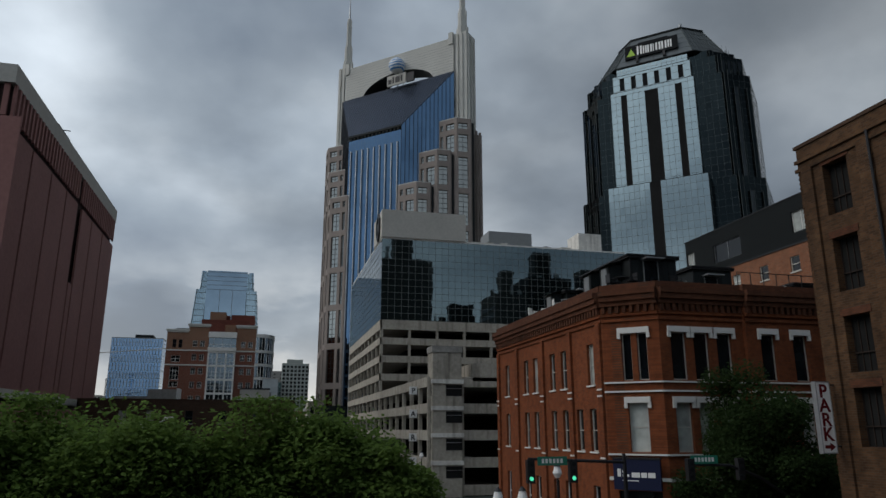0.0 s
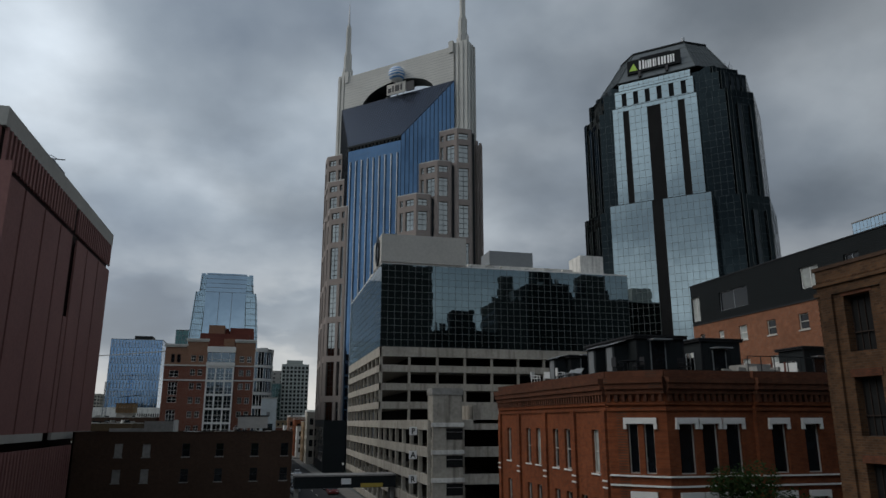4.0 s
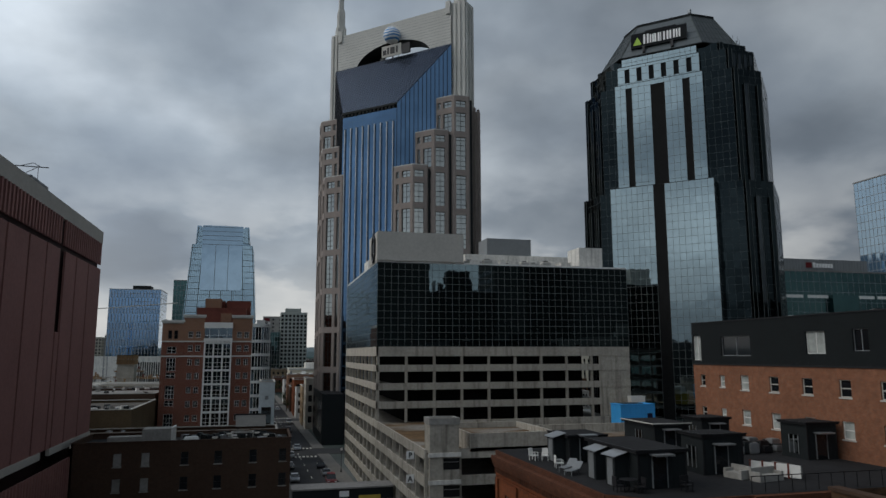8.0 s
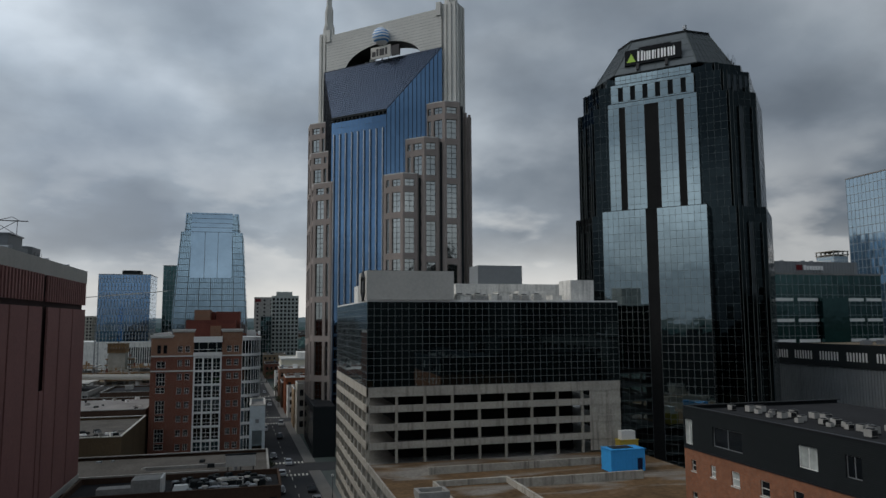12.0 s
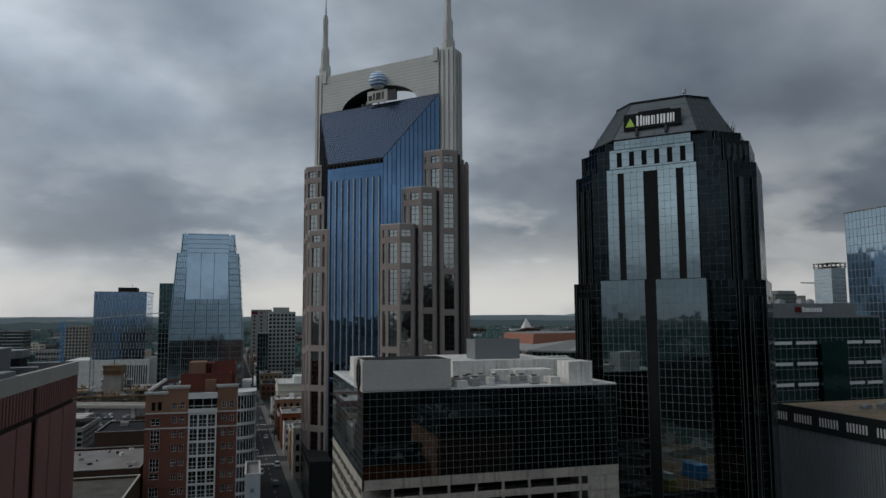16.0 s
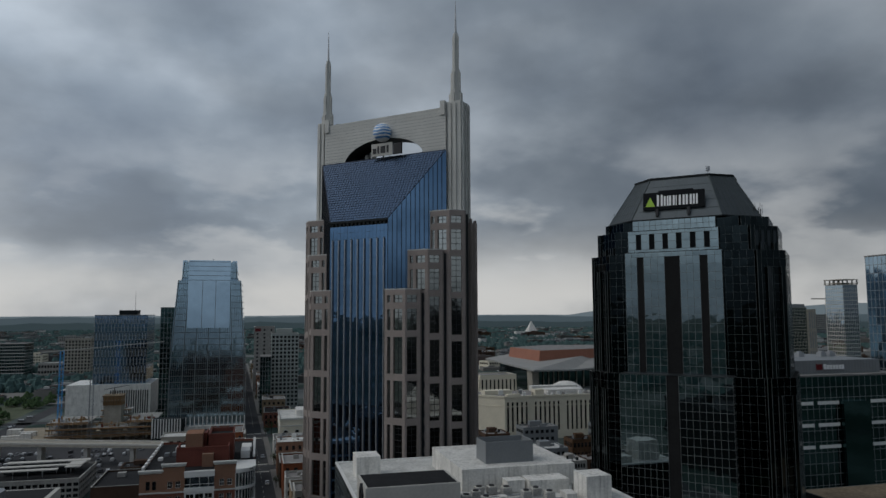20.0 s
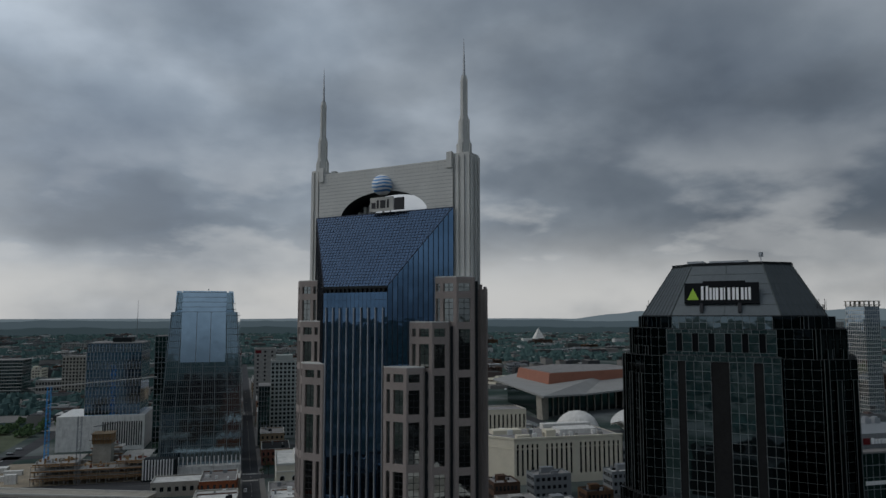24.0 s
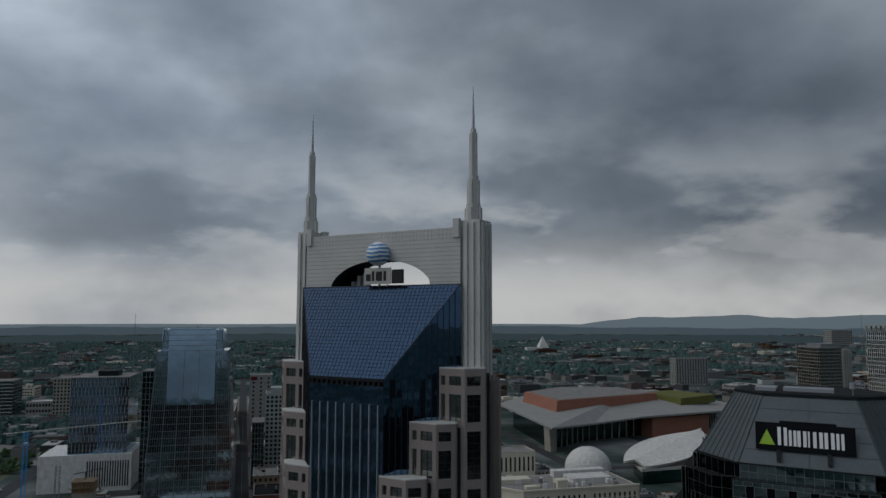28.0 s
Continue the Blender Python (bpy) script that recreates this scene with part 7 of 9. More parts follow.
    for k in range(11):
        boxes(root, WHITE_TRIM, "podium_fin", (-68 + k * 1.6, 431.6, 1, -67.3 + k * 1.6, 432, 12.4))
    boxes(root, WHITE_WALL, "base_band", (-49.5, 436, 0, -13.5, 442.4, 6.5))
    for k in range(15):
        boxes(root, WHITE_TRIM, "base_fin", (-49 + k * 2.5, 435.4, 6.5, -48.5 + k * 2.5, 436.0, 12.5))
    s = Shape(o)
    s.beam((-36, 452, 110.2), (-36, 452, 112.6), 0.3)
    part("mast", s, root, STEEL)


tapered_tower()


def glass_office(name, label, x0, x1, y0, y1, h, z0, cols_f, cols_s, rows, glass, bars, sides="we", bar=0.3, tilt=0.004):
    root = thing(name, label, "office tower", (x0 + x1) / 2, (y0 + y1) / 2, z0)
    o = org(root)
    s = Shape(o)
    s.box(x0 + 0.2, y0 + 0.2, z0, x1 - 0.2, y1 - 0.2, h - 0.3)
    part("core", s, root, INSIDE)
    curtain(root, Side((x0, y0), (x1, y0)), 0, x1 - x0, z0, h, cols_f, rows, glass, bars, bar=bar, tilt=tilt)
    if "w" in sides:
        curtain(root, Side((x0, y1), (x0, y0)), 0, y1 - y0, z0, h, cols_s, rows, glass, bars, bar=bar, tilt=tilt)
    if "e" in sides:
        curtain(root, Side((x1, y0), (x1, y1)), 0, y1 - y0, z0, h, cols_s, rows, glass, bars, bar=bar, tilt=tilt)
    s = Shape(o)
    s.box(x0 - 0.2, y0 - 0.2, h, x1 + 0.2, y1 + 0.2, h + 0.5)
    part("roof", s, root, GREY_ROOF)
    return root


b = glass_office("blue_office_tower", "blue glass office tower above a white podium", -125, -88, 543, 580, 75.5, 24, 16, 14, 17, GLASS_OFFICE, CONCRETE, tilt=0.0012, bar=0.22)
boxes(b, DARK_METAL, "roof_plant", (-110, 552, 76, -97, 566, 79.5))
for k in range(17):
    for j in range(8):
        boxes(b, STEEL, "window_fin", (-125 + k * 2.3 + (j % 2) * 1.1, 542.2, 26 + j * 6.2, -124.6 + k * 2.3 + (j % 2) * 1.1, 542.9, 31.4 + j * 6.2)) if -125 + k * 2.3 + (j % 2) * 1.1 < -88.5 else None
b = thing("white_podium", "white podium with dark vertical slots", "building", -113, 560)
boxes(b, WHITE_WALL, "wall", (-142, 540, 0, -84, 584, 24.4))
for k in range(17):
    boxes(b, DARK_METAL, "slot", (-112 + k * 1.6, 539.85, 3, -111.2 + k * 1.6, 540, 20))
b = glass_office("dark_slab_tower", "slim dark glass tower behind another", -76, -52, 520, 540, 81, 0, 10, 8, 22, GLASS_TEAL, GREY_PANEL)
APARTMENT = surface("grey_green_render", (0.34, 0.365, 0.34), 0.85, var=0.15, big=6, small=0.5)
b = block("apartment_tower", "grey-green apartment tower with rows of windows", 4.2, 26, 560, 585, 60.2, APARTMENT, GLASS_ROOM, 7, 8, 18, side="we", win=(0.62, 0.62))
boxes(b, APARTMENT, "roof_room", (8, 565, 60, 21, 578, 64))
b = block("grey_slab_tower", "plain grey concrete tower with red roof sign", -10.5, 9.5, 690, 716, 63.5, CONCRETE_OLD, GLASS_ROOM, 3, 4, 16, side="we", win=(0.25, 0.5))
boxes(b, SKIN_RED, "roof_sign", (-9.6, 689.6, 59, -4, 690, 62))
b = glass_office("dark_midrise", "dark glass mid-rise on the street", -4.6, 3.6, 532, 556, 43, 0, 4, 10, 12, GLASS_TEAL, GREY_PANEL)

# teal office block with white spandrels, and the dark slotted hall before it
b = glass_office("teal_office_block", "teal glass office block with white spandrel panels", 165.5, 214, 168, 215, 54.4, 4, 20, 18, 14, GLASS_TEAL, GREY_PANEL, sides="w", bar=0.16)
boxes(b, GREY_PANEL, "penthouse", (168, 172, 54.9, 208, 205, 59.5))
for k in range(30):
    boxes(b, GREY_PANEL, "penthouse_rib", (169 + k * 1.28, 171.85, 55.2, 169.25 + k * 1.28, 172, 59.3))
for x in (166.5, 177, 199, 207):
    for z in (45.0, 37.7, 30.5):
        boxes(b, WHITE_TRIM, "spandrel", (x, 167.8, z, x + (8.6 if x < 190 else 6.6), 168, z + 1.1))
boxes(b, GLASS_TEAL, "bay", (186, 166.2, 10, 197, 168, 46))
sg = thing("office_sign", "small red and white rooftop office sign", "sign", 186, 171.7, 56.2)
boxes(sg, SKIN_RED, "emblem", (180.6, 171.4, 56.3, 182.9, 171.7, 58.2))
for k in range(7):
    boxes(sg, SIGN_WHITE, "bar", (183.6 + k * 1.25, 171.4, 56.4, 184.5 + k * 1.25, 171.7, 57.9 if k else 58.2))
for x in (190, 200, 204):
    s = Shape()
    s.box(-1.2, -1.2, 0, 1.2, 1.2, 1.6)
    s.prism([(0.9 * math.cos(a * math.pi / 5), 0.9 * math.sin(a * math.pi / 5)) for a in range(10)], 1.6, 2.1)
    solid("rooftop_fan", s, "grey rooftop fan housing", "roof unit", STEEL, at=(x, 190, 59.5), group="office roof fans")


def slotted_hall():
    root = thing("slotted_hall", "long dark ribbed hall with slotted band and brown roof", "building", 150, 80)
    o = (150, 80, 0)
    west, south = Side((123, 118), (123, 30)), Side((123, 30), (180, 30))
    s = Shape(o)
    s.box(123.2, 30.2, 0, 185, 118, 32.2)
    part("body", s, root, GREY_PANEL)
    for k in range(110):
        s = Shape(o)
        west.slab(s, k * 0.8, k * 0.8 + 0.4, 0, 27.5, -0.2, 0.05)
        part("cladding_rib", s, root, GREY_PANEL)
    s = Shape(o)
    west.slab(s, 0, west.w, 27.5, 32.8, -0.2, 0.3)
    part("dark_band", s, root, DARK_METAL)
    n = 0
    for g in range(11):
        for k in range(7):
            s = Shape(o)
            u = 1 + g * 8 + k * 0.85
            west.slab(s, u, u + 0.4, 29.0, 31.0, 0.3, 0.36)
            part("slot_fin", s, root, WHITE_TRIM)
    s = Shape(o)
    s.box(123.5, 30.5, 32.2, 184.5, 117.5, 32.3)
    part("roof", s, root, DECK)
    s = Shape(o)
    s.box(140, 96, 32.3, 143, 99, 34.5)
    part("roof_unit", s, root, STEEL)
    for k in range(9):
        s = Shape(o)
        s.box(136 + k * 1.7, 101 + (k % 3), 32.3, 137.2 + k * 1.7, 102.4 + (k % 3), 33.2 + 0.2 * (k % 2))
        part("roof_unit", s, root, STEEL)


slotted_hall()
glass_office("blue_glass_tower", "tall blue mirror glass tower", 240.5, 285, 175, 207, 99.2, 0, 22, 16, 28, GLASS_SKY, GREY_PANEL, sides="w", bar=0.2)
b = glass_office("grey_glass_tower", "slim grey tower with unfinished open upper floors", 572, 590, 557, 580, 104, 0, 8, 10, 26, GLASS_SKY, PALE_CAP, sides="w", bar=0.5)
boxes(b, CONCRETE, "open_floor", (571, 556, 105.5, 591, 581, 106.1), (571, 556, 109.3, 591, 581, 109.9))
for x in (572, 578, 584, 590):
    for y in (557, 569, 580):
        boxes(b, CONCRETE_OLD, "column", (x - 0.5, y - 0.5, 104.5, x + 0.5, y + 0.5, 109.3))
b = glass_office("dark_highrise", "dark glass high-rise with a pale concrete end", 626, 657, 702, 738, 82, 0, 14, 12, 21, GLASS_TEAL, CONCRETE, sides="w", bar=0.45)
boxes(b, CONCRETE, "side_core", (657.2, 700, 0, 669, 740, 80))
for k in range(9):
    boxes(b, GREY_PANEL, "core_slot", (659 + k % 3 * 3.4, 699.8, 8 + k // 3 * 24, 660.2 + k % 3 * 3.4, 700, 28 + k // 3 * 24))
boxes(b, GREY_PANEL, "roof_plant", (634, 708, 82.5, 660, 730, 86.5))
cr = thing("tower_crane", "pale tower crane beside an unfinished tower", "crane", 592, 600)
s = Shape((592, 600, 0))
for a in (-0.9, 0.9):
    for b in (-0.9, 0.9):
        s.beam((592 + a, 600 + b, 0), (592 + a, 600 + b, 93), 0.18)
for k in range(31):
    s.beam((591.1, 599.1, 3 * k), (592.9, 599.1, 3 * k + 3), 0.12)
part("mast", s, cr, PALE_CAP)
boxes(cr, PALE_CAP, "jib", (572, 599.5, 90, 604, 600.5, 91.2))
boxes(cr, CONCRETE_OLD, "counterweight", (600, 599, 87.5, 604, 601, 90))


# ---- beige hotel, arena, domes ----
def hotel():
    root = thing("beige_slotted_hotel", "long beige concrete building with tall dark slots", "building", 165, 395)
    o = (165, 395, 0)
    west, cant, front = Side((124, 410), (124, 388)), Side((124, 388), (138, 372)), Side((138, 372), (206, 372))
    s, g = Shape(o), Shape(o)
    for sd, n in ((west, 8), (cant, 0), (front, 22)):
        holes = [(1.5 + i * (sd.w - 2) / n, 1.5 + i * (sd.w - 2) / n + 1.3, 5, 22.5) for i in range(n) if i not in (5, 12)]
        sd.wall(s, 0, 25.2, holes, 0.6)
        for h in holes:
            sd.rect(g, *h[:2], h[2], h[3], -0.55)
    s.box(124, 409.5, 0, 206, 410, 25.2)
    s.box(205.5, 372, 0, 206, 409.5, 25.2)
    part("wall", s, root, BEIGE)
    tagged(part("slot_panes", g, root, GLASS_ROOM), kind="stuff")
    for sd in (west, cant, front):
        s = Shape(o)
        sd.slab(s, 0, sd.w, 25.2, 26.3, -0.6, 0.4)
        part("cornice", s, root, BEIGE)
    s = Shape(o)
    s.poly(((124.5, 409.5, 25), (124.5, 388, 25), (138, 372.5, 25), (205.5, 372.5, 25), (205.5, 409.5, 25)))
    part("roof", s, root, GREY_ROOF)
    for b in ((160, 378, 25, 166, 384, 29), (132, 392, 25, 150, 400, 27.5), (172, 385, 25, 196, 398, 27.8), (168, 402, 25, 200, 408, 28.5), (142, 378, 25, 150, 382, 26.6)):
        boxes(root, WHITE_WALL if b[0] > 165 else BEIGE, "roof_room", b)

    rh = random.Random(9)
    for k in range(46):
        x, y = rh.uniform(128, 202), rh.uniform(376, 407)
        if x < 140 and y < 392:
            continue
        w, d, h = rh.uniform(0.8, 3.2), rh.uniform(0.8, 2.4), rh.uniform(0.6, 2.0)
        boxes(root, rh.choice((WHITE_TRIM, CONCRETE, GREY_PANEL, CONCRETE_OLD)), "roof_unit", (x, y, 25.0, x + w, y + d, 25.0 + h + 0.8))
    for sd in (west, cant, front):
        s = Shape(o)
        sd.slab(s, 0, sd.w, 19.8, 20.3, 0.0, 0.2)
        part("string_course", s, root, BEIGE)


hotel()


ARENA_ROOF = surface("grey_beige_roof_sheet", (0.27, 0.265, 0.25), 0.7, var=0.15, big=12, small=1)


def arena():
    root = thing("curved_roof_arena", "concert hall with swept pale roof and copper drum", "arena", 340, 700)
    o = (340, 700, 0)
    rim = [(246, 738), (240, 577), (300, 618), (360, 634), (450, 640), (520, 700), (480, 820), (330, 830)]
    hz = [25, 24, 20, 22, 24, 20, 26, 27]
    wall = [(262, 735), (252, 610), (300, 640), (360, 656), (440, 660), (490, 705), (460, 800), (335, 812)]
    s = Shape(o)
    for i in range(8):
        j = (i + 1) % 8
        s.poly([(*rim[i], hz[i]), (*rim[j], hz[j]), (380, 715, 33)])
        s.poly([(*rim[j], hz[j] - 1.6), (*rim[i], hz[i] - 1.6), (380, 715, 28)])
        s.poly([(*rim[i], hz[i] - 1.6), (*rim[j], hz[j] - 1.6), (*rim[j], hz[j]), (*rim[i], hz[i])])
    part("swept_roof", s, root, ARENA_ROOF)
    s = Shape(o)
    s.prism(wall, 0, 20.5)
    part("glass_wall", s, root, GLASS_TEAL)
    for k in range(26):
        t = k / 26 * 4
        i = int(t)
        a, b = wall[i + 1], wall[i + 2]
        x, y = a[0] + (b[0] - a[0]) * (t - i), a[1] + (b[1] - a[1]) * (t - i)
        s = Shape(o)
        s.box(x - 0.6, y - 1.2, 0, x + 0.6, y, 20.5)
        part("mullion_post", s, root, CONCRETE)
    drum = [(275, 650), (335, 668), (410, 690), (400, 760), (330, 775), (272, 735)]
    s = Shape(o)
    s.loft(drum, 22, [(x * 0.96 + 340 * 0.04, y * 0.96 + 710 * 0.04) for x, y in drum], 37)
    part("copper_drum", s, root, COPPER)
    s = Shape(o)
    s.prism([(x * 0.9 + 340 * 0.1, y * 0.9 + 710 * 0.1) for x, y in drum], 37, 37.4)
    part("drum_roof", s, root, GREY_ROOF)
    s = Shape(o)
    s.prism([(372, 640), (440, 648), (430, 672), (368, 664)], 0, 19)
    part("brick_wing", s, root, COPPER)
    lawn = surface("roof_turf", (0.13, 0.13, 0.04), 0.95, var=0.2, big=8, small=1)
    s = Shape(o)
    s.prism([(420, 665), (478, 690), (455, 740), (412, 730)], 26, 34)
    part("turf_roof", s, root, lawn)
    s = Shape(o)
    s.loft([(247, 596), (254, 600), (252, 612), (246, 608)], 0, [(243, 590), (252, 596), (251, 608), (243, 602)], 23)
    part("prow_pier", s, root, CONCRETE)


arena()


def dome(name, label, x, y, z0, r, flat, mat):
    bm = bmesh.new()
    bmesh.ops.create_uvsphere(bm, u_segments=40, v_segments=20, radius=r)
    bmesh.ops.delete(bm, geom=[v for v in bm.verts if v.co.z < -0.01 * r], context="VERTS")
    for v in bm.verts:
        v.co.z *= flat
    for f in bm.faces:
        f.smooth = True
    me = bpy.data.meshes.new("dome")
    bm.to_mesh(me)
    bm.free()
    me.materials.append(mat)
    root = thing(name, label, "building", x, y)
    s = Shape()
    s.prism([(r * 0.98 * math.cos(a * math.pi / 16), r * 0.98 * math.sin(a * math.pi / 16)) for a in range(32)], 0, z0)
    part("drum", s, root, GLASS_TEAL)
    part("dome", me, root, at=(0, 0, z0))


dome("white_dome", "smooth white dome behind the hotel", 242, 512, 4, 17.5, 0.92, WHITE_WALL)
root = thing("leaf_roof_pavilion", "pavilion with a white leaf-shaped roof", "building", 290, 495)
s = Shape((290, 495, 0))
N = 16
for k in range(N):
    t0, t1 = k / N, (k + 1) / N
    def rim_pt(t, m):
        w = 26 * math.sin(math.pi * min(t * 0.92 + 0.08, 1)) ** 0.7
        return Vector((262 + 95 * t - m * w * 0.35, 478 + 60 * t + m * w, 16 + 10 * t - 3 * abs(m)))
    for m0, m1 in ((-1, -0.5), (-0.5, 0), (0, 0.5), (0.5, 1)):
        q = [rim_pt(t0, m0), rim_pt(t1, m0), rim_pt(t1, m1), rim_pt(t0, m1)]
        s.poly(q)
        s.poly([p - Vector((0, 0, 1.2)) for p in q[::-1]])
part("leaf_roof", s, root, WHITE_WALL)
s = Shape((290, 495, 0))
s.prism([(264, 470), (300, 472), (352, 530), (330, 548), (276, 505)], 0, 11)
part("glass_wall", s, root, GLASS_TEAL)
s = Shape((290, 495, 0))
s.prism([(262, 468), (302, 470), (356, 530), (332, 551), (273, 507)], 9.5, 11.5)
part("terrace_band", s, root, PALE_CAP)

# white pyramid church and mid-distance slabs
root = thing("white_pyramid_church", "white church with pyramid roof on a wooded slope", "church", 905, 2240, 6)
s = Shape()
s.loft([(-17, -17), (17, -17), (17, 17), (-17, 17)], 6, [(-0.5, -0.5), (0.5, -0.5), (0.5, 0.5), (-0.5, 0.5)], 44)
part("pyramid_roof", s, root, WHITE_WALL)
s = Shape()
s.box(-60, -10, -6, 20, 10, 8)
part("nave", s, root, WHITE_WALL)
b = block("wide_slab_building", "wide grey slab building in the town", 690, 752, 1100, 1120, 46, CONCRETE_OLD, GLASS_ROOM, 12, 4, 8, side="w", win=(0.4, 0.8))
block("far_hotel_slab", "distant grey slab on the hillside", 1990, 2080, 2150, 2190, 60, CONCRETE_OLD, GLASS_ROOM, 12, 4, 8, win=(0.5, 0.5), base=8)
for x, y, h in ((-236, 1420, 122), (1935, 1960, 130)):
    s = Shape()
    s.beam((0, 0, 0), (0, 0, h), (1.2, 0.25), 0, 4)
    solid("radio_mast", s, "thin distant radio mast", "mast", GREY_PANEL, at=(x, y, 0), group="radio masts")


# ---- building site, viaduct and low town on the near left ----
site = thing("building_site", "half-built concrete frame with timber formwork and scaffold", "building site", -95, 470)
rs = random.Random(31)
frames = ((-128, 437, -104, 470, 3), (-104, 437, -84, 452, 2), (-84, 437, -66, 476, 3), (-104, 462, -84, 480, 4))
for x0, y0, x1, y1, n in frames:
    for k in range(n):
        z = 3.6 + k * 3.7
        boxes(site, CONCRETE_OLD, "slab", (x0 + 0.3 * k, y0 + 1.2 * k, z, x1 - 0.3 * k, y1 - 1.2 * k, z + 0.4))
        boxes(site, TIMBER, "edge_form", (x0 + 0.3 * k, y0 + 1.2 * k - 0.25, z - 0.3, x1 - 0.3 * k, y0 + 1.2 * k, z + 0.5))
        for x in np.arange(x0 + 1.2, x1 - 0.6, 5.2):
            for y in (y0 + 2.2, y0 + 8.4):
                boxes(site, CONCRETE_OLD, "column", (x, y + 1.2 * k, z - 3.3, x + 0.7, y + 0.7 + 1.2 * k, z))
    top = 3.6 + (n - 1) * 3.7 + 0.4
    for x in np.arange(x0 + 2, x1 - 2, 4.1):
        for y in (y0 + 4, y0 + 10):
            if rs.random() < 0.75:
                h = rs.uniform(1.2, 3.6)
                boxes(site, rs.choice((TIMBER, TIMBER, RUST, CONCRETE)), "column_form", (x, y, top, x + 0.9, y + 0.9, top + h))
    for _ in range(9):
        x, y = rs.uniform(x0 + 2, x1 - 5), rs.uniform(y0 + 4, y0 + 13)
        boxes(site, rs.choice((TIMBER, CONCRETE, DECK, RUST, STEEL)), "stacked_load", (x, y, top, x + rs.uniform(0.8, 4), y + rs.uniform(0.8, 2.5), top + rs.uniform(0.3, 1.5)))
boxes(site, CONCRETE, "lift_core", (-99, 452.2, 0, -89, 461.8, 21))
boxes(site, TIMBER, "formwork", (-99.6, 451.6, 19.5, -88.4, 462.4, 25.2))
for k in range(8):
    boxes(site, DECK, "form_rib", (-99.4 + k * 1.5, 451.3, 19.5, -99.1 + k * 1.5, 451.6, 25.4))
boxes(site, DECK, "work_deck", (-101, 450.2, 22.0, -87, 451.3, 22.2), (-100.2, 450.8, 25.2, -87.8, 463, 25.5))
for k in range(9):
    boxes(site, STEEL, "deck_post", (-100.8 + k * 1.7, 450.3, 22.2, -100.7 + k * 1.7, 450.4, 23.3))
for k in range(13):
    s = Shape((-95, 470, 0))
    x = -127 + k * 4.9
    s.beam((x, 435, 0), (x, 435, 11.2 + rs.uniform(0, 2)), 0.12)
    part("scaffold_pole", s, site, STEEL)
for k in range(4):
    s = Shape((-95, 470, 0))
    s.box(-127, 434.4, 3.0 + k * 2.6, -66, 435.6, 3.15 + k * 2.6)
    part("scaffold_board", s, site, TIMBER)
s = Shape((-95, 470, 0))
s.beam((-94, 457, 25.5), (-94, 457, 30), 0.3)
s.beam((-100, 456, 29), (-86, 459, 31), 0.25)
part("concrete_boom", s, site, DARK_STEEL)
for x, y, w, d, h in ((-150, 455, 12, 3, 2.6), (-146, 470, 10, 3, 2.6), (-156, 480, 8, 6, 3), (-140, 446, 6, 3, 5.2), (-64, 440, 3, 12, 2.8)):
    s = Shape()
    s.box(-w / 2, -d / 2, 0, w / 2, d / 2, h)
    s.box(-w / 2 - 0.1, -d / 2 - 0.1, h, w / 2 + 0.1, d / 2 + 0.1, h + 0.15)
    solid("site_cabin", s, "pale site cabin beside a half-built frame", "cabin", WHITE_WALL, at=(x, y, 0), group="site cabins")
# bare earth round the site and lawns of the park beside it
s = Shape()
s.prism([(-170, 428), (-62, 428), (-62, 500), (-170, 505)], 0, 0.04)
solid("ground", s, "bare trodden earth round a building site", "ground", surface("bare_earth", (0.25, 0.21, 0.155), 0.95, var=0.4, big=9, small=1.0, bump=0.2), kind="structure")
s = Shape()
s.prism([(-330, 440), (-175, 440), (-180, 640), (-420, 640)], 0, 0.05)
solid("lawn", s, "mown park lawn with paths", "lawn", surface("park_grass", (0.085, 0.098, 0.06), 0.95, var=0.5, big=14, small=1.2, bump=0.2), kind="structure")
PATH_PALE = surface("pale_gravel_path", (0.27, 0.255, 0.21), 0.95, var=0.25, big=6, small=0.6)
for k in range(7):
    s = Shape()
    row = [(-182 - 22 * k + 16 * math.sin(0.9 * i + k) - 4 * i, 442 + 16 * i) for i in range(13)]
    for (xa, ya), (xb, yb) in zip(row, row[1:]):
        s.prism([(xa - 1.8, ya), (xa + 1.8, ya), (xb + 1.8, yb), (xb - 1.8, yb)], 0, 0.09 + 0.004 * k)
    solid("path", s, "pale curving gravel park path", "path", PATH_PALE, kind="structure")
for x, y, h in ((-124, 452, 54), (-103, 436, 38)):
    cr = thing("site_crane", "blue steel tower crane mast on a building site", "crane", x, y, group="site cranes")
    s = Shape((x, y, 0))
    for a in (-1, 1):
        for b in (-1, 1):
            s.beam((x + a, y + b, 0), (x + a, y + b, h), 0.15)
    for k in range(int(h / 2)):
        s.beam((x - 1, y - 1, 2 * k), (x + 1, y - 1, 2 * k + 2), 0.1)
        s.beam((x - 1, y + 1, 2 * k), (x - 1, y - 1, 2 * k + 2), 0.1)
    part("mast", s, cr, BLUE_PAINT if h > 50 else GREY_PANEL)
    if h > 50:
        s = Shape((x, y, 0))
        s.beam((x - 12, y + 2, h - 1), (x + 60, y - 6, h + 5), 0.35)
        part("jib", s, cr, PALE_CAP)
vd = thing("road_viaduct", "pale concrete road viaduct on piers", "bridge", -110, 365)
s = Shape((-110, 365, 0))
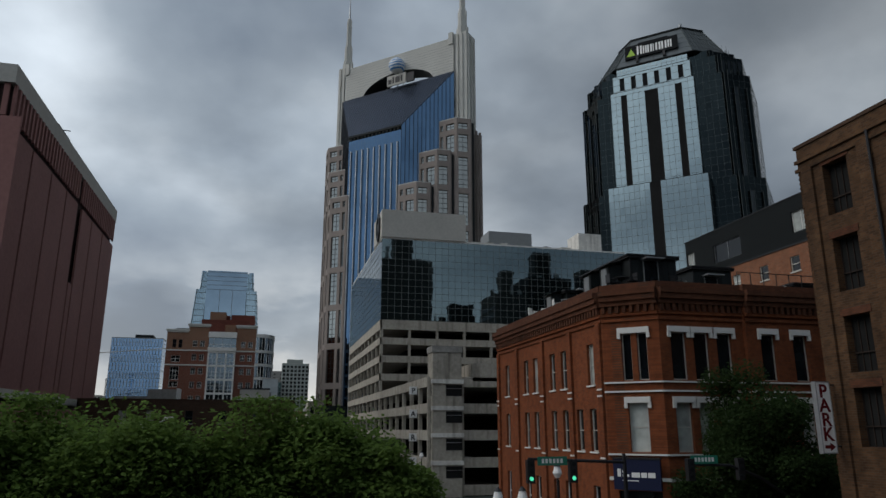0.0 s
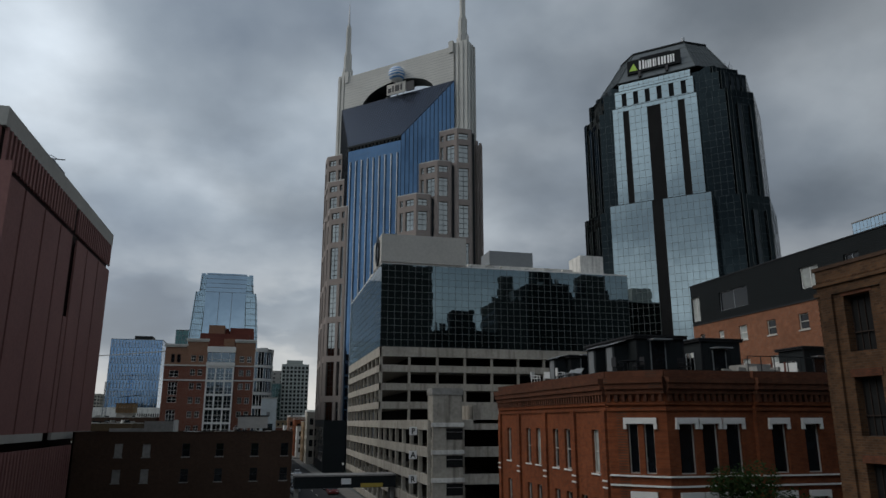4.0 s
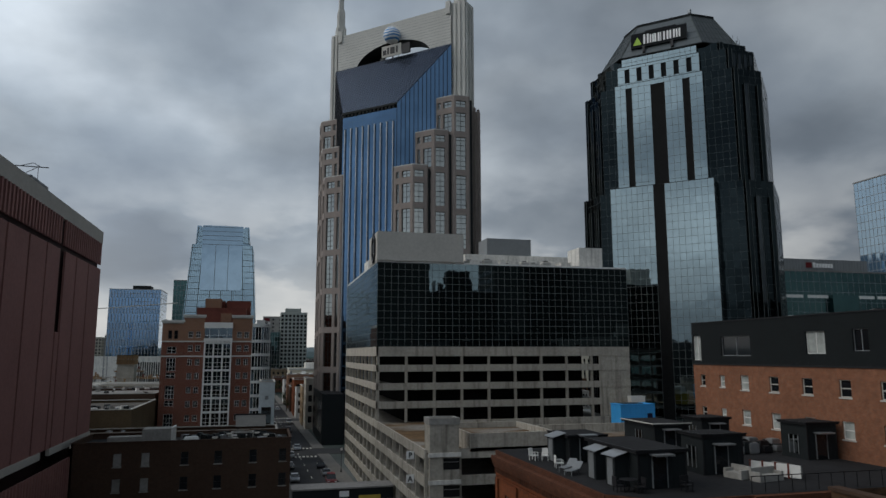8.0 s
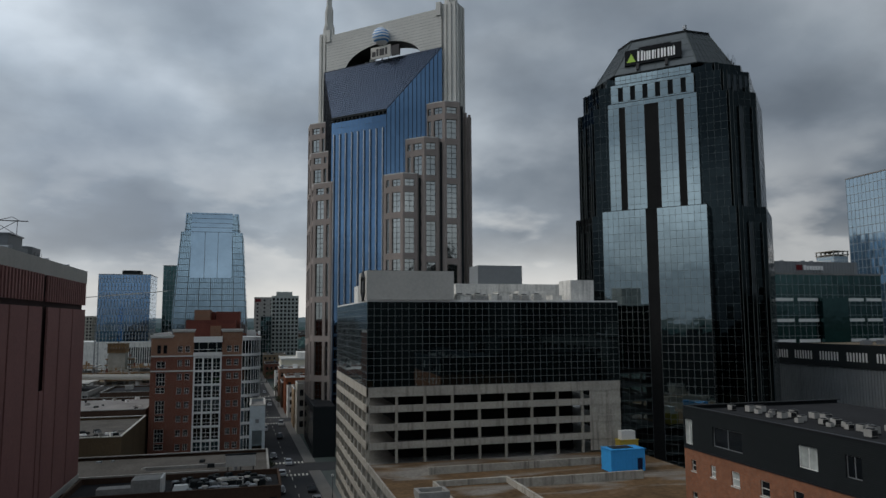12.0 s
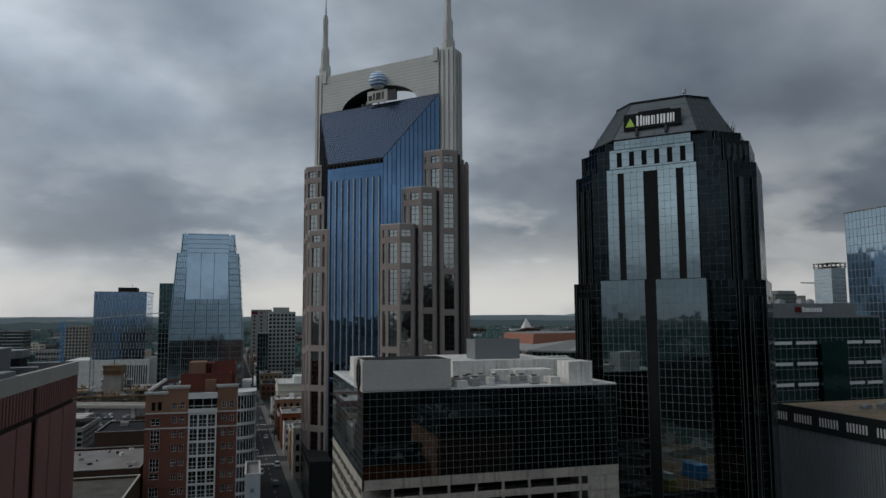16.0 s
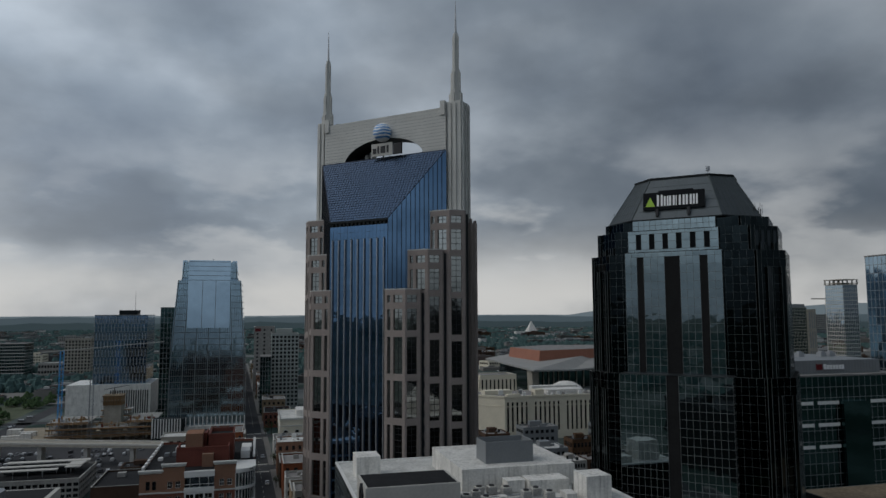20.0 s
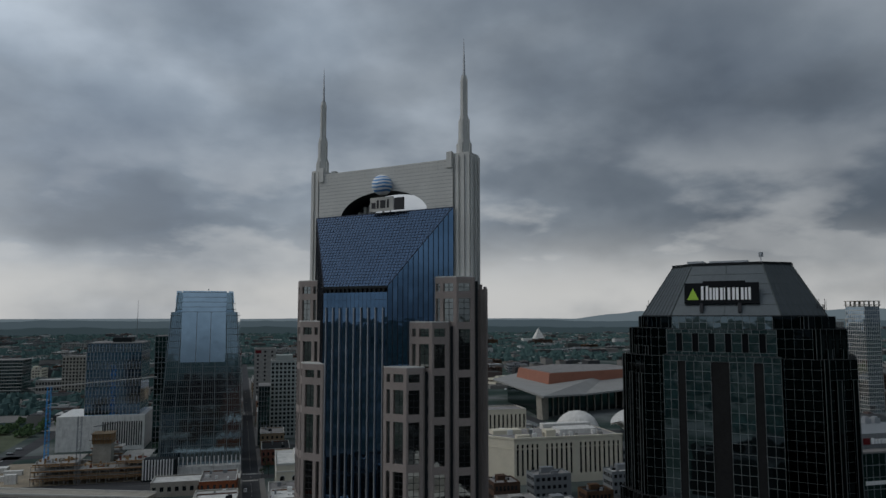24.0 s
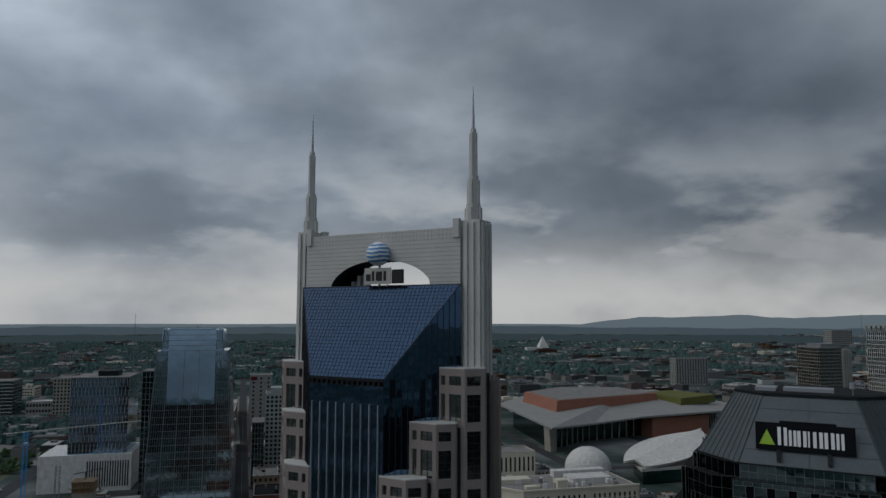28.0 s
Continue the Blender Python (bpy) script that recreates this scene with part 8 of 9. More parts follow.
for x0, y0, x1, y1 in ((-260, 428, -52, 355),):
    d = Vector((x1 - x0, y1 - y0)).normalized()
    n = Vector((-d.y, d.x)) * 5.5
    q = [(x0 - n.x, y0 - n.y), (x1 - n.x, y1 - n.y), (x1 + n.x, y1 + n.y), (x0 + n.x, y0 + n.y)]
    s.prism(q, 9.4, 10.5)
part("deck", s, vd, CONCRETE)
for m in (-5.2, 5.2):
    s = Shape((-110, 365, 0))
    a, b = Vector((-260, 428)) + d.orthogonal() * m, Vector((-52, 355)) + d.orthogonal() * m
    s.beam((a.x, a.y, 10.9), (b.x, b.y, 10.9), 0.5)
    part("parapet", s, vd, PALE_CAP)
for k in range(9):
    t = k / 9 + 0.04
    x, y = -260 + 208 * t, 428 - 73 * t
    boxes(vd, PALE_CAP, "pier", (x - 0.9, y - 4, 0, x + 0.9, y + 4, 9.4))
# black roof and dark box paint the shaded recess under the canopies
b = block("canopy_building", "low grey building with white roof canopies and a window band", -116, -76, 290, 322, 9.5, CONCRETE_OLD, GLASS_ROOM, 16, 10, 3, roof=BLACK_ROOF, side="e", win=(0.75, 0.6))
boxes(b, DARK_METAL, "roof_room", (-108, 304, 9.5, -84, 314, 11.8))
for x0, y0, x1, y1, z in ((-114, 296, -86, 299.5, 12.0), (-116, 303, -78, 306, 12.3), (-110, 312, -77, 316, 12.3), (-84, 299.5, -78, 312, 12.1)):
    boxes(b, PALE_CAP, "canopy", (x0, y0, z, x1, y1, z + 0.35))
    for x in np.arange(x0 + 0.5, x1 - 0.4, 5.5):
        boxes(b, STEEL, "canopy_post", (x, y0 + 0.4, 9.4, x + 0.25, y0 + 0.65, z))
b = block("brown_brick_warehouse", "plain red-brown brick warehouse with black roof", -66, -39, 262, 292, 11.5, BRICK_DARK, GLASS_ROOM, 0, 0, 3, roof=BLACK_ROOF)
boxes(b, CONCRETE_OLD, "roof_hatch", (-60, 280, 11.0, -57, 283, 12.6), (-48, 270, 11.0, -46, 273, 12.2))

# offices and halls along the park edge, and a low hall before the tapered tower
b = block("low_hall", "low pale hall with flat white roof", -58, -12.5, 394, 411, 7.6, CONCRETE, GLASS_ROOM, 12, 4, 1, roof=WHITE_ROOF, side="e", win=(0.5, 0.5))
b = glass_office("banded_office", "dark blue office building with pale floor bands", -350, -289, 955, 990, 40, 0, 22, 8, 10, GLASS_TEAL, GREY_PANEL, sides="e", bar=0.5)
for k in range(9):
    boxes(b, PALE_CAP, "floor_band", (-350.3, 954.4, 3.4 + k * 4.1, -288.7, 955, 4.2 + k * 4.1))
b = block("white_roof_hall", "long low hall with white roof", -272, -232, 950, 975, 16, CONCRETE_OLD, GLASS_ROOM, 12, 4, 2, roof=WHITE_ROOF, win=(0.7, 0.5))
b = block("park_apartment_block", "pale apartment block with balcony bays", -232, -203, 905, 935, 47, CONCRETE, GLASS_ROOM, 8, 6, 11, side="e", win=(0.55, 0.6))
b = block("slotted_concrete_hall", "beige concrete hall with dark slots behind a hotel", 144.5, 171.3, 440, 460, 33, BEIGE, GLASS_ROOM, 9, 5, 1, win=(0.4, 0.85), z0=20, top=2.5)
# pale boulevard, ramps and car parks beyond the building site
CHIP = surface("pale_road_surface", (0.20, 0.195, 0.18), 0.9, var=0.3, big=10, small=1.0)
for wid, pts in ((16, ((-330, 1120), (-285, 1000), (-205, 850), (-178, 740), (-176, 640))), (11, ((-420, 900), (-300, 830), (-205, 760), (-160, 660))), (9, ((-205, 850), (-130, 800), (-22, 790))), (12, ((-120, 1180), (-60, 980), (-30, 820), (-24, 700))), (10, ((150, 900), (260, 930), (420, 900), (560, 960))), (12, ((90, 560), (120, 700), (180, 980), (330, 1300)))):
    s = Shape()
    for (xa, ya), (xb, yb) in zip(pts, pts[1:]):
        d = Vector((xb - xa, yb - ya)).normalized()
        nx, ny = -d.y * wid / 2, d.x * wid / 2
        s.prism([(xa - nx, ya - ny), (xb - nx, yb - ny), (xb + nx, yb + ny), (xa + nx, ya + ny)], 0, 0.12)
    solid("road", s, "pale worn concrete road across the town", "road", CHIP, kind="structure")
for x0, y0, x1, y1 in ((-290, 700, -215, 745), (-165, 690, -70, 760), (-150, 860, -60, 930), (60, 470, 105, 540), (-270, 850, -235, 890)):
    s = Shape()
    s.box(x0, y0, 0, x1, y1, 0.1)
    solid("parking_lot", s, "grey open parking lot in the town", "parking lot", PAVING, kind="structure")
s = Shape()
s.box(-185, 322, 0, -60, 424, 0.06)
solid("parking_lot", s, "dark worn asphalt parking lot under a viaduct", "parking lot", ASPHALT, kind="structure")
rng = random.Random(11)
WALLS = (BRICK_DARK, BRICK_DARK, CONCRETE_OLD, CONCRETE_OLD, GREY_PANEL, GREY_PANEL, BRICK_BROWN, BEIGE)
ROOFS = (GREY_ROOF, BLACK_ROOF, CONCRETE, GREY_ROOF, WHITE_ROOF)
KEEP = [(-70, -36, 258, 296), (-120, -72, 286, 326), (-165, -70, 690, 760), (-290, -215, 700, 745), (-355, -200, 900, 995), (135, 175, 435, 465), (-64, -10, 390, 432), (-420, -170, 425, 645), (-160, -10, 425, 600), (-2, 60, 0, 720), (110, 215, 360, 420), (215, 530, 450, 840), (-80, -4, 160, 220), (-140, -36, 330, 440), (-125, -70, 290, 330), (380, 470, 410, 460), (60, 290, 0, 260), (670, 1060, 1090, 1150), (-34, 36, 150, 520), (-46, 30, 520, 1000), (-50, 10, 1000, 1400), (565, 600, 550, 610), (620, 675, 695, 745), (-36, 120, -20, 150)]
HOUSES = {}


def house_mesh(kind, wm, rm):
    """A low town block with window strips on a unit plan, shared by many."""
    key = (kind, wm.name, rm.name)
    if key not in HOUSES:
        s = Shape()
        s.box(-0.5, -0.5, 0, 0.5, 0.5, 1, 0, False)
        s.box(-0.46, -0.46, 1, 0.46, 0.46, 1.001, 1, False)
        for a in ((-0.5, -0.5, 0.5, -0.47), (-0.5, 0.47, 0.5, 0.5), (-0.5, -0.47, -0.47, 0.47), (0.47, -0.47, 0.5, 0.47)):
            s.box(a[0], a[1], 1, a[2], a[3], 1.06, 0, False)
        rows, cols = kind
        for j in range(rows):
            for i in range(cols):
                x, z = -0.44 + i * 0.88 / cols, (j + 0.3) / rows
                s.box(x, -0.505, z, x + 0.5 / cols, -0.5, z + 0.45 / rows, 2, False)
                s.box(-0.505, x, z, -0.5, x + 0.5 / cols, z + 0.45 / rows, 2, False)
                s.box(0.5, x, z, 0.505, x + 0.5 / cols, z + 0.45 / rows, 2, False)
        s.box(-0.2, 0.0, 1, 0.15, 0.3, 1.25, 0, False)
        rk = random.Random(len(HOUSES))
        for _ in range(9):
            x, y, w, d = rk.uniform(-0.4, 0.32), rk.uniform(-0.42, 0.36), rk.uniform(0.03, 0.12), rk.uniform(0.03, 0.1)
            s.box(x, y, 1, x + w, y + d, 1 + rk.uniform(0.05, 0.2), rk.choice((0, 2, 3)), False)
        HOUSES[key] = s.mesh("town_building", wm, rm, GLASS_ROOM, STEEL)
    return HOUSES[key]


taken = []
made = 0
while made < 170:
    y = rng.uniform(222, 640)
    x = rng.uniform(-0.48, 0.8) * (y + 45)
    w, d, h = rng.uniform(9, 22), rng.uniform(9, 20), rng.choice((4, 5, 7, 8, 10, 12))
    if any(a - w / 2 < x < b + w / 2 and c - d / 2 < y < e + d / 2 for a, b, c, e in KEEP) or any(abs(x - p) < (w + q) / 2 + 2 and abs(y - r) < (d + t) / 2 + 2 for p, q, r, t in taken):
        made += 0.03
        continue
    taken.append((x, w, y, d))
    me = house_mesh((max(1, int(h / 4)), 6), rng.choice(WALLS), rng.choice(ROOFS))
    ob = solid("town_building", me, "low flat-roofed town building", "building", at=(x, y, -0.05), rz=0, group="low town buildings")
    ob.scale = (w, d, h)
    made += 1
made = 0
while made < 125:
    y = 245 + 2100 * rng.random() ** 1.5
    x = rng.uniform(-0.42, 1.0) * (y + 45) + rng.uniform(-30, 30)
    w, d = rng.uniform(14, 40) * (1 + y / 2500), rng.uniform(12, 30) * (1 + y / 2500)
    h = rng.choice((5, 6, 8, 9, 11, 14, 18)) * (1.0 if y < 900 else 0.9)
    if any(a - w / 2 < x < b + w / 2 and c - d / 2 < y < e + d / 2 for a, b, c, e in KEEP):
        made += 0.02
        continue
    if any(abs(x - p) < (w + q) / 2 + 4 and abs(y - r) < (d + t) / 2 + 4 for p, q, r, t in taken):
        made += 0.02
        continue
    taken.append((x, w, y, d))
    wm, rm = rng.choice(WALLS), rng.choice(ROOFS)
    me = house_mesh((max(1, int(h / 4)), 6 if w < 30 else 9), wm, rm)
    ob = solid("town_building", me, "low flat-roofed town building", "building", at=(x, y, hills(x, y) - 0.05), rz=rng.choice((0, 0, 0, 8, -12, 20)) if y > 500 else 0, group="low town buildings")
    ob.scale = (w, d, h)
    made += 1

sh = Shape()
for _ in range(2600):
    y = 480 + 2500 * rng.random() ** 1.2
    x = rng.uniform(-0.45, 1.05) * (y + 45)
    w, d, h = rng.uniform(8, 26) * (1 + y / 3000), rng.uniform(8, 20) * (1 + y / 3000), rng.choice((4, 4, 5, 6, 7, 9, 12))
    if any(a - w / 2 < x < b + w / 2 and c - d / 2 < y < e + d / 2 for a, b, c, e in KEEP) or any(abs(x - p) < (w + q) / 2 + 4 and abs(y - r) < (d + t) / 2 + 4 for p, q, r, t in taken):
        continue
    taken.append((x, w, y, d))
    z = hills(x, y)
    sh.box(x - w / 2, y - d / 2, z - 2, x + w / 2, y + d / 2, z + h)
    sh.box(x - w / 2.3, y - d / 2.3, z + h, x + w / 2.3, y + d / 2.3, z + h + 0.6)
    sh.box(x - w / 8, y, z + h + 0.6, x + w / 6, y + d / 4, z + h + 2.4)
# far walls carry some distance haze in their base colours
FARTOWN = bpy.data.materials.new("hazed_far_walls")
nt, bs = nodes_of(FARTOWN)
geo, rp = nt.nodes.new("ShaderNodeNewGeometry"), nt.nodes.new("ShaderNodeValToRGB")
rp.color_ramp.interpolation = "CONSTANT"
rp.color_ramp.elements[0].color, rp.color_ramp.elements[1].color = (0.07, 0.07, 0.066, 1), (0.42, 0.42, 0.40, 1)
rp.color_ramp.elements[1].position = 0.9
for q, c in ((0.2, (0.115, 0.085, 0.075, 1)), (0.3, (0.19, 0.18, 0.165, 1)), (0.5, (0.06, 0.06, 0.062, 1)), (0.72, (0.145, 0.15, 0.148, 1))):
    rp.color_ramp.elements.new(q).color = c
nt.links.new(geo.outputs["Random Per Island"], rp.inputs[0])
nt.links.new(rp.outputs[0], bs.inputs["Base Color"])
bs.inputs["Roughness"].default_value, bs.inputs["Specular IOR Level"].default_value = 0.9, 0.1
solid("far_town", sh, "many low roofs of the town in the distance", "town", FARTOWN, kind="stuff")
sh = Shape()
for _ in range(900):
    y = rng.uniform(230, 1100)
    x = rng.uniform(-0.48, 0.9) * (y + 45)
    if any(abs(x - p) < q / 2 + 2 and abs(y - r) < t / 2 + 2 for p, q, r, t in taken):
        continue
    if any(a < x < b and c < y < e for a, b, c, e in KEEP) or abs(x - street_x(y)) < 8:
        continue
    a, b = (0.9, 2.2) if rng.random() < 0.5 else (2.2, 0.9)
    sh.box(x - a, y - b, 0.2, x + a, y + b, 0.9)
    sh.box(x - a * 0.75, y - b * 0.6, 0.9, x + a * 0.75, y + b * 0.6, 1.45)
for row in range(6):
    for k in range(34):
        if rng.random() < 0.55:
            x, y = -178 + k * 3.3, 332 + row * 14 + rng.uniform(-0.4, 0.4)
            if -120 < x < -72 and y < 326:
                continue
            sh.box(x - 0.9, y - 2.2, 0.2, x + 0.9, y + 2.2, 0.9)
            sh.box(x - 0.7, y - 1.3, 0.9, x + 0.7, y + 1.3, 1.45)
CARS = bpy.data.materials.new("mixed_car_paint")
nt, bs = nodes_of(CARS)
geo, rp = nt.nodes.new("ShaderNodeNewGeometry"), nt.nodes.new("ShaderNodeValToRGB")
rp.color_ramp.interpolation = "CONSTANT"
rp.color_ramp.elements[0].color, rp.color_ramp.elements[1].color = (0.02, 0.02, 0.022, 1), (0.6, 0.6, 0.6, 1)
rp.color_ramp.elements[1].position = 0.6
rp.color_ramp.elements.new(0.35).color = (0.2, 0.2, 0.21, 1)
nt.links.new(geo.outputs["Random Per Island"], rp.inputs[0])
nt.links.new(rp.outputs[0], bs.inputs["Base Color"])
bs.inputs["Roughness"].default_value = 0.35
solid("distant_cars", sh, "many small parked cars scattered across the town", "cars", CARS, kind="stuff")

# skyline ridges, distance haze painted as emission, the farther paler; nearer two added
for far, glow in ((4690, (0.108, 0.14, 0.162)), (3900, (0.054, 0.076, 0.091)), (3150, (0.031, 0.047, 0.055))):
    RIDGE = bpy.data.materials.new("painted_haze_glow")
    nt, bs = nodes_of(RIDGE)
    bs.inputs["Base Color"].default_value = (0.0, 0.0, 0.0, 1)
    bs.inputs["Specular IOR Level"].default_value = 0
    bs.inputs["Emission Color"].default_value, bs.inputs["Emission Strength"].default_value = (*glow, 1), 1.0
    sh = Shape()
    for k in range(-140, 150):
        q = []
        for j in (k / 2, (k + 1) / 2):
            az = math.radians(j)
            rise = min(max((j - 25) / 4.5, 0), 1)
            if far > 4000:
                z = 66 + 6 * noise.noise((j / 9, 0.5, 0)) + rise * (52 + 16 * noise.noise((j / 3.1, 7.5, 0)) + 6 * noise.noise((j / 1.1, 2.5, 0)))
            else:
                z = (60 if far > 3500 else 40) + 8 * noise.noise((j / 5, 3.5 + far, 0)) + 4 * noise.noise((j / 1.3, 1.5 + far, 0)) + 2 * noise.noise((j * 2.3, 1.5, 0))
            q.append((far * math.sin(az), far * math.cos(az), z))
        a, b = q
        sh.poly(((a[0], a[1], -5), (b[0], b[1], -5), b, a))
    solid("backdrop", sh, "horizon ridges with distance haze painted as glow", "backdrop", RIDGE, kind="structure")

# ---- unseen buildings added behind and beside the camera for the glass fronts to reflect ----
DARK_BLOCK = surface("dark_grey_precast", (0.05, 0.052, 0.05), 0.8, var=0.2, big=5, small=0.5)
# the first five follow silhouettes mirrored in the glass block
for k, (x0, x1, y0, y1, h) in enumerate(((40, 64, -130, -100, 79), (64, 94, -120, -95, 51), (95, 111, -125, -100, 66), (111, 133, -130, -100, 74), (133, 170, -135, -105, 69),
                                       (16, 38, -110, -66, 27), (-60, -14, -110, -70, 24), (-120, -64, -150, -40, 30), (-8, 36, -190, -150, 36), (-70, -20, -200, -130, 30), (175, 240, -120, -40, 45), (64, 110, -80, -20, 26), (115, 170, -85, -20, 30), (-180, -110, 0, 90, 34), (-150, -100, 110, 190, 26))):
    me = house_mesh((max(2, int(h / 4)), 9), (DARK_BLOCK, DARK_METAL)[k % 2], BLACK_ROOF)
    ob = solid("office_building", me, "plain dark city building out of view, reflected in glass", "building", at=((x0 + x1) / 2, (y0 + y1) / 2, 0), group="city blocks behind")
    ob.scale = (x1 - x0, y1 - y0, h)


# ---- trees ----
def leaf_mat(name, c1, c2, thin=True):
    m = bpy.data.materials.new(name)
    nt, b = nodes_of(m)
    geo, rp = nt.nodes.new("ShaderNodeNewGeometry"), nt.nodes.new("ShaderNodeValToRGB")
    rp.color_ramp.elements[0].color, rp.color_ramp.elements[1].color = (*c1, 1), (*c2, 1)
    nt.links.new(geo.outputs["Random Per Island"], rp.inputs[0])
    nt.links.new(rp.outputs[0], b.inputs["Base Color"])
    b.inputs["Roughness"].default_value = 0.75
    b.inputs["Specular IOR Level"].default_value = 0.1 if thin else 0.0
    if thin:
        tr, mix = nt.nodes.new("ShaderNodeBsdfTranslucent"), nt.nodes.new("ShaderNodeMixShader")
        nt.links.new(rp.outputs[0], tr.inputs["Color"])
        mix.inputs[0].default_value = 0.55
        nt.links.new(b.outputs[0], mix.inputs[1])
        nt.links.new(tr.outputs[0], mix.inputs[2])
        nt.links.new(mix.outputs[0], nt.nodes["Material Output"].inputs["Surface"])
    return m


LEAF = leaf_mat("street_tree_leaf", (0.084, 0.145, 0.033), (0.13, 0.203, 0.05))
LEAF_DARK = leaf_mat("dark_tree_leaf", (0.024, 0.046, 0.017), (0.045, 0.078, 0.026))
# far leaves: distance haze is put into the lighter, bluish base colour
LEAF_FAR = leaf_mat("hazed_wood_leaf", (0.044, 0.078, 0.076), (0.082, 0.128, 0.12), False)
LEAF_PARK = leaf_mat("park_tree_leaf", (0.045, 0.075, 0.035), (0.085, 0.125, 0.06), False)


def tree(name, label, x, y, h, r, seed, leaf, count=9000, low=0.35, lift=0.25):
    rg = random.Random(seed)
    root = thing(name, label, "tree", x, y, 0.1)
    tips = []
    wood = Shape()
    fork = h * low
    lean = Vector((rg.uniform(-0.3, 0.3), rg.uniform(-0.3, 0.3), fork))
    wood.beam((0, 0, 0), lean * 0.5, (0.2, 0.16), 0, 8)
    wood.beam(lean * 0.5, lean, (0.16, 0.13), 0, 8)
    for k in range(9):
        a = 2 * math.pi * k / 9 + rg.uniform(-0.3, 0.3)
        up = rg.uniform(lift, 1.0)
        tip = lean + Vector((math.cos(a) * r * rg.uniform(0.5, 0.85) * (1.2 - up * 0.7), math.sin(a) * r * rg.uniform(0.5, 0.85) * (1.2 - up * 0.7), (h - fork) * up * 0.85))
        midp = lean.lerp(tip, 0.5) + Vector((0, 0, 0.25))
        wood.beam(lean, midp, (0.09, 0.06), 0, 5)
        wood.beam(midp, tip, (0.06, 0.02), 0, 5)
        tips += [tip, midp.lerp(tip, 0.5)]
        for _ in range(3):
            q = midp.lerp(tip, rg.random()) + Vector((rg.uniform(-1, 1), rg.uniform(-1, 1), rg.uniform(-0.2, 0.9))) * r * 0.32
            wood.beam(midp.lerp(tip, 0.4), q, (0.03, 0.01), 0, 4)
            tips.append(q)
    part("trunk", wood, root, BARK)
    crown = Shape()
    size = [rg.uniform(0.5, 0.95) for _ in tips]
    for _ in range(count):
        k = rg.randrange(len(tips))
        c, s = tips[k], size[k]
        while True:
            d = Vector((rg.gauss(0, 1), rg.gauss(0, 1), rg.gauss(0, 0.75)))
            if d.length > 0.01:
                break
        p = c + d.normalized() * (rg.random() ** 0.45) * s * r * 0.45
        if p.z > h * 1.03 or p.z < fork * 0.8:
            continue
        ax = Vector((rg.uniform(-1, 1), rg.uniform(-1, 1), rg.uniform(-0.8, 0.3))).normalized()
        bx = ax.cross(Vector((rg.uniform(-0.5, 0.5), rg.uniform(-0.5, 0.5), 1))).normalized()
        l = rg.uniform(0.12, 0.22)
        crown.poly((p, p + ax * l * 0.5 + bx * l * 0.42, p + ax * l * 1.15, p + ax * l * 0.5 - bx * l * 0.42))
    part("crown", crown, root, leaf)


for k, (x, y, h, r) in enumerate(((-24.5, -10.6, 8.75, 3.7), (-20.6, -12.0, 8.65, 3.7), (-16.4, -11.2, 8.8, 3.8), (-12.2, -12.2, 8.7, 3.8), (-8.2, -11.4, 8.75, 3.8), (-4.4, -11.9, 8.6, 3.2), (-28.5, -10.2, 8.8, 3.6), (-14.2, -9.8, 8.7, 3.5), (-18.4, -9.6, 8.65, 3.5), (-10.2, -10.0, 8.6, 3.4), (-6.2, -10.4, 8.6, 3.2), (-2.9, -12.6, 7.8, 2.2))):
    tree("street_tree", "leafy green street tree beside the pavement", x, y, h, r * 1.1, 20 + k, LEAF, 34000, 0.22, 0.5)
tree("street_tree", "dense dark green street tree before a brick building", 19.1, -3.8, 12.1, 4.7, 40, LEAF_DARK, 60000, 0.2)
for k, (x, y, h) in enumerate(((-3.0, 118, 6), (-4.0, 142, 6.5), (-7.8, 232, 7), (-8.0, 262, 6), (2.6, 292, 6), (-9.4, 300, 7), (2.8, 340, 7), (4.5, 366, 8), (9.5, 369, 9), (15, 367, 8),
                               (-1.0, 425, 8), (3, 432, 9), (9, 430, 9), (14, 434, 8), (1, 446, 9), (7, 448, 8), (13, 445, 9), (-14.8, 415, 7), (-15.4, 440, 7), (-16.0, 470, 8), (-2.4, 505, 7), (-18, 540, 8), (-7, 600, 8))):
    tree("street_tree", "small green street tree on a far pavement", x, y, h, 2.2, 60 + k, LEAF_DARK, 1200, 0.35)

# woods and gardens of the far town
sh = Shape()
rg = random.Random(3)
ico = [(math.cos(2 * math.pi * k / 5), math.sin(2 * math.pi * k / 5)) for k in range(5)]
count = 0


def clump(x, y, z, r, h):
    a0 = rg.random() * 6
    low = [(x + r * rg.uniform(0.7, 1.1) * math.cos(a0 + 1.257 * k), y + r * rg.uniform(0.7, 1.1) * math.sin(a0 + 1.257 * k), z + h * rg.uniform(0.3, 0.5)) for k in range(5)]
    if y > 1500 or y < 0:
        top = (x + rg.uniform(-1, 1), y, z + h * 1.3)
        for k in range(5):
            sh.poly((low[k], low[(k + 1) % 5], top))
    else:
        f = rg.uniform(0.5, 0.7)
        up = [(x + (a - x) * f, y + (b - y) * f, z + h * rg.uniform(0.95, 1.2)) for a, b, _ in low]
        sh.poly(up)
        for k in range(5):
            j = (k + 1) % 5
            sh.poly((low[k], low[j], up[j], up[k]))
    for k in range(5):
        j = (k + 1) % 5
        sh.poly((low[j], low[k], (low[k][0], low[k][1], z), (low[j][0], low[j][1], z)))


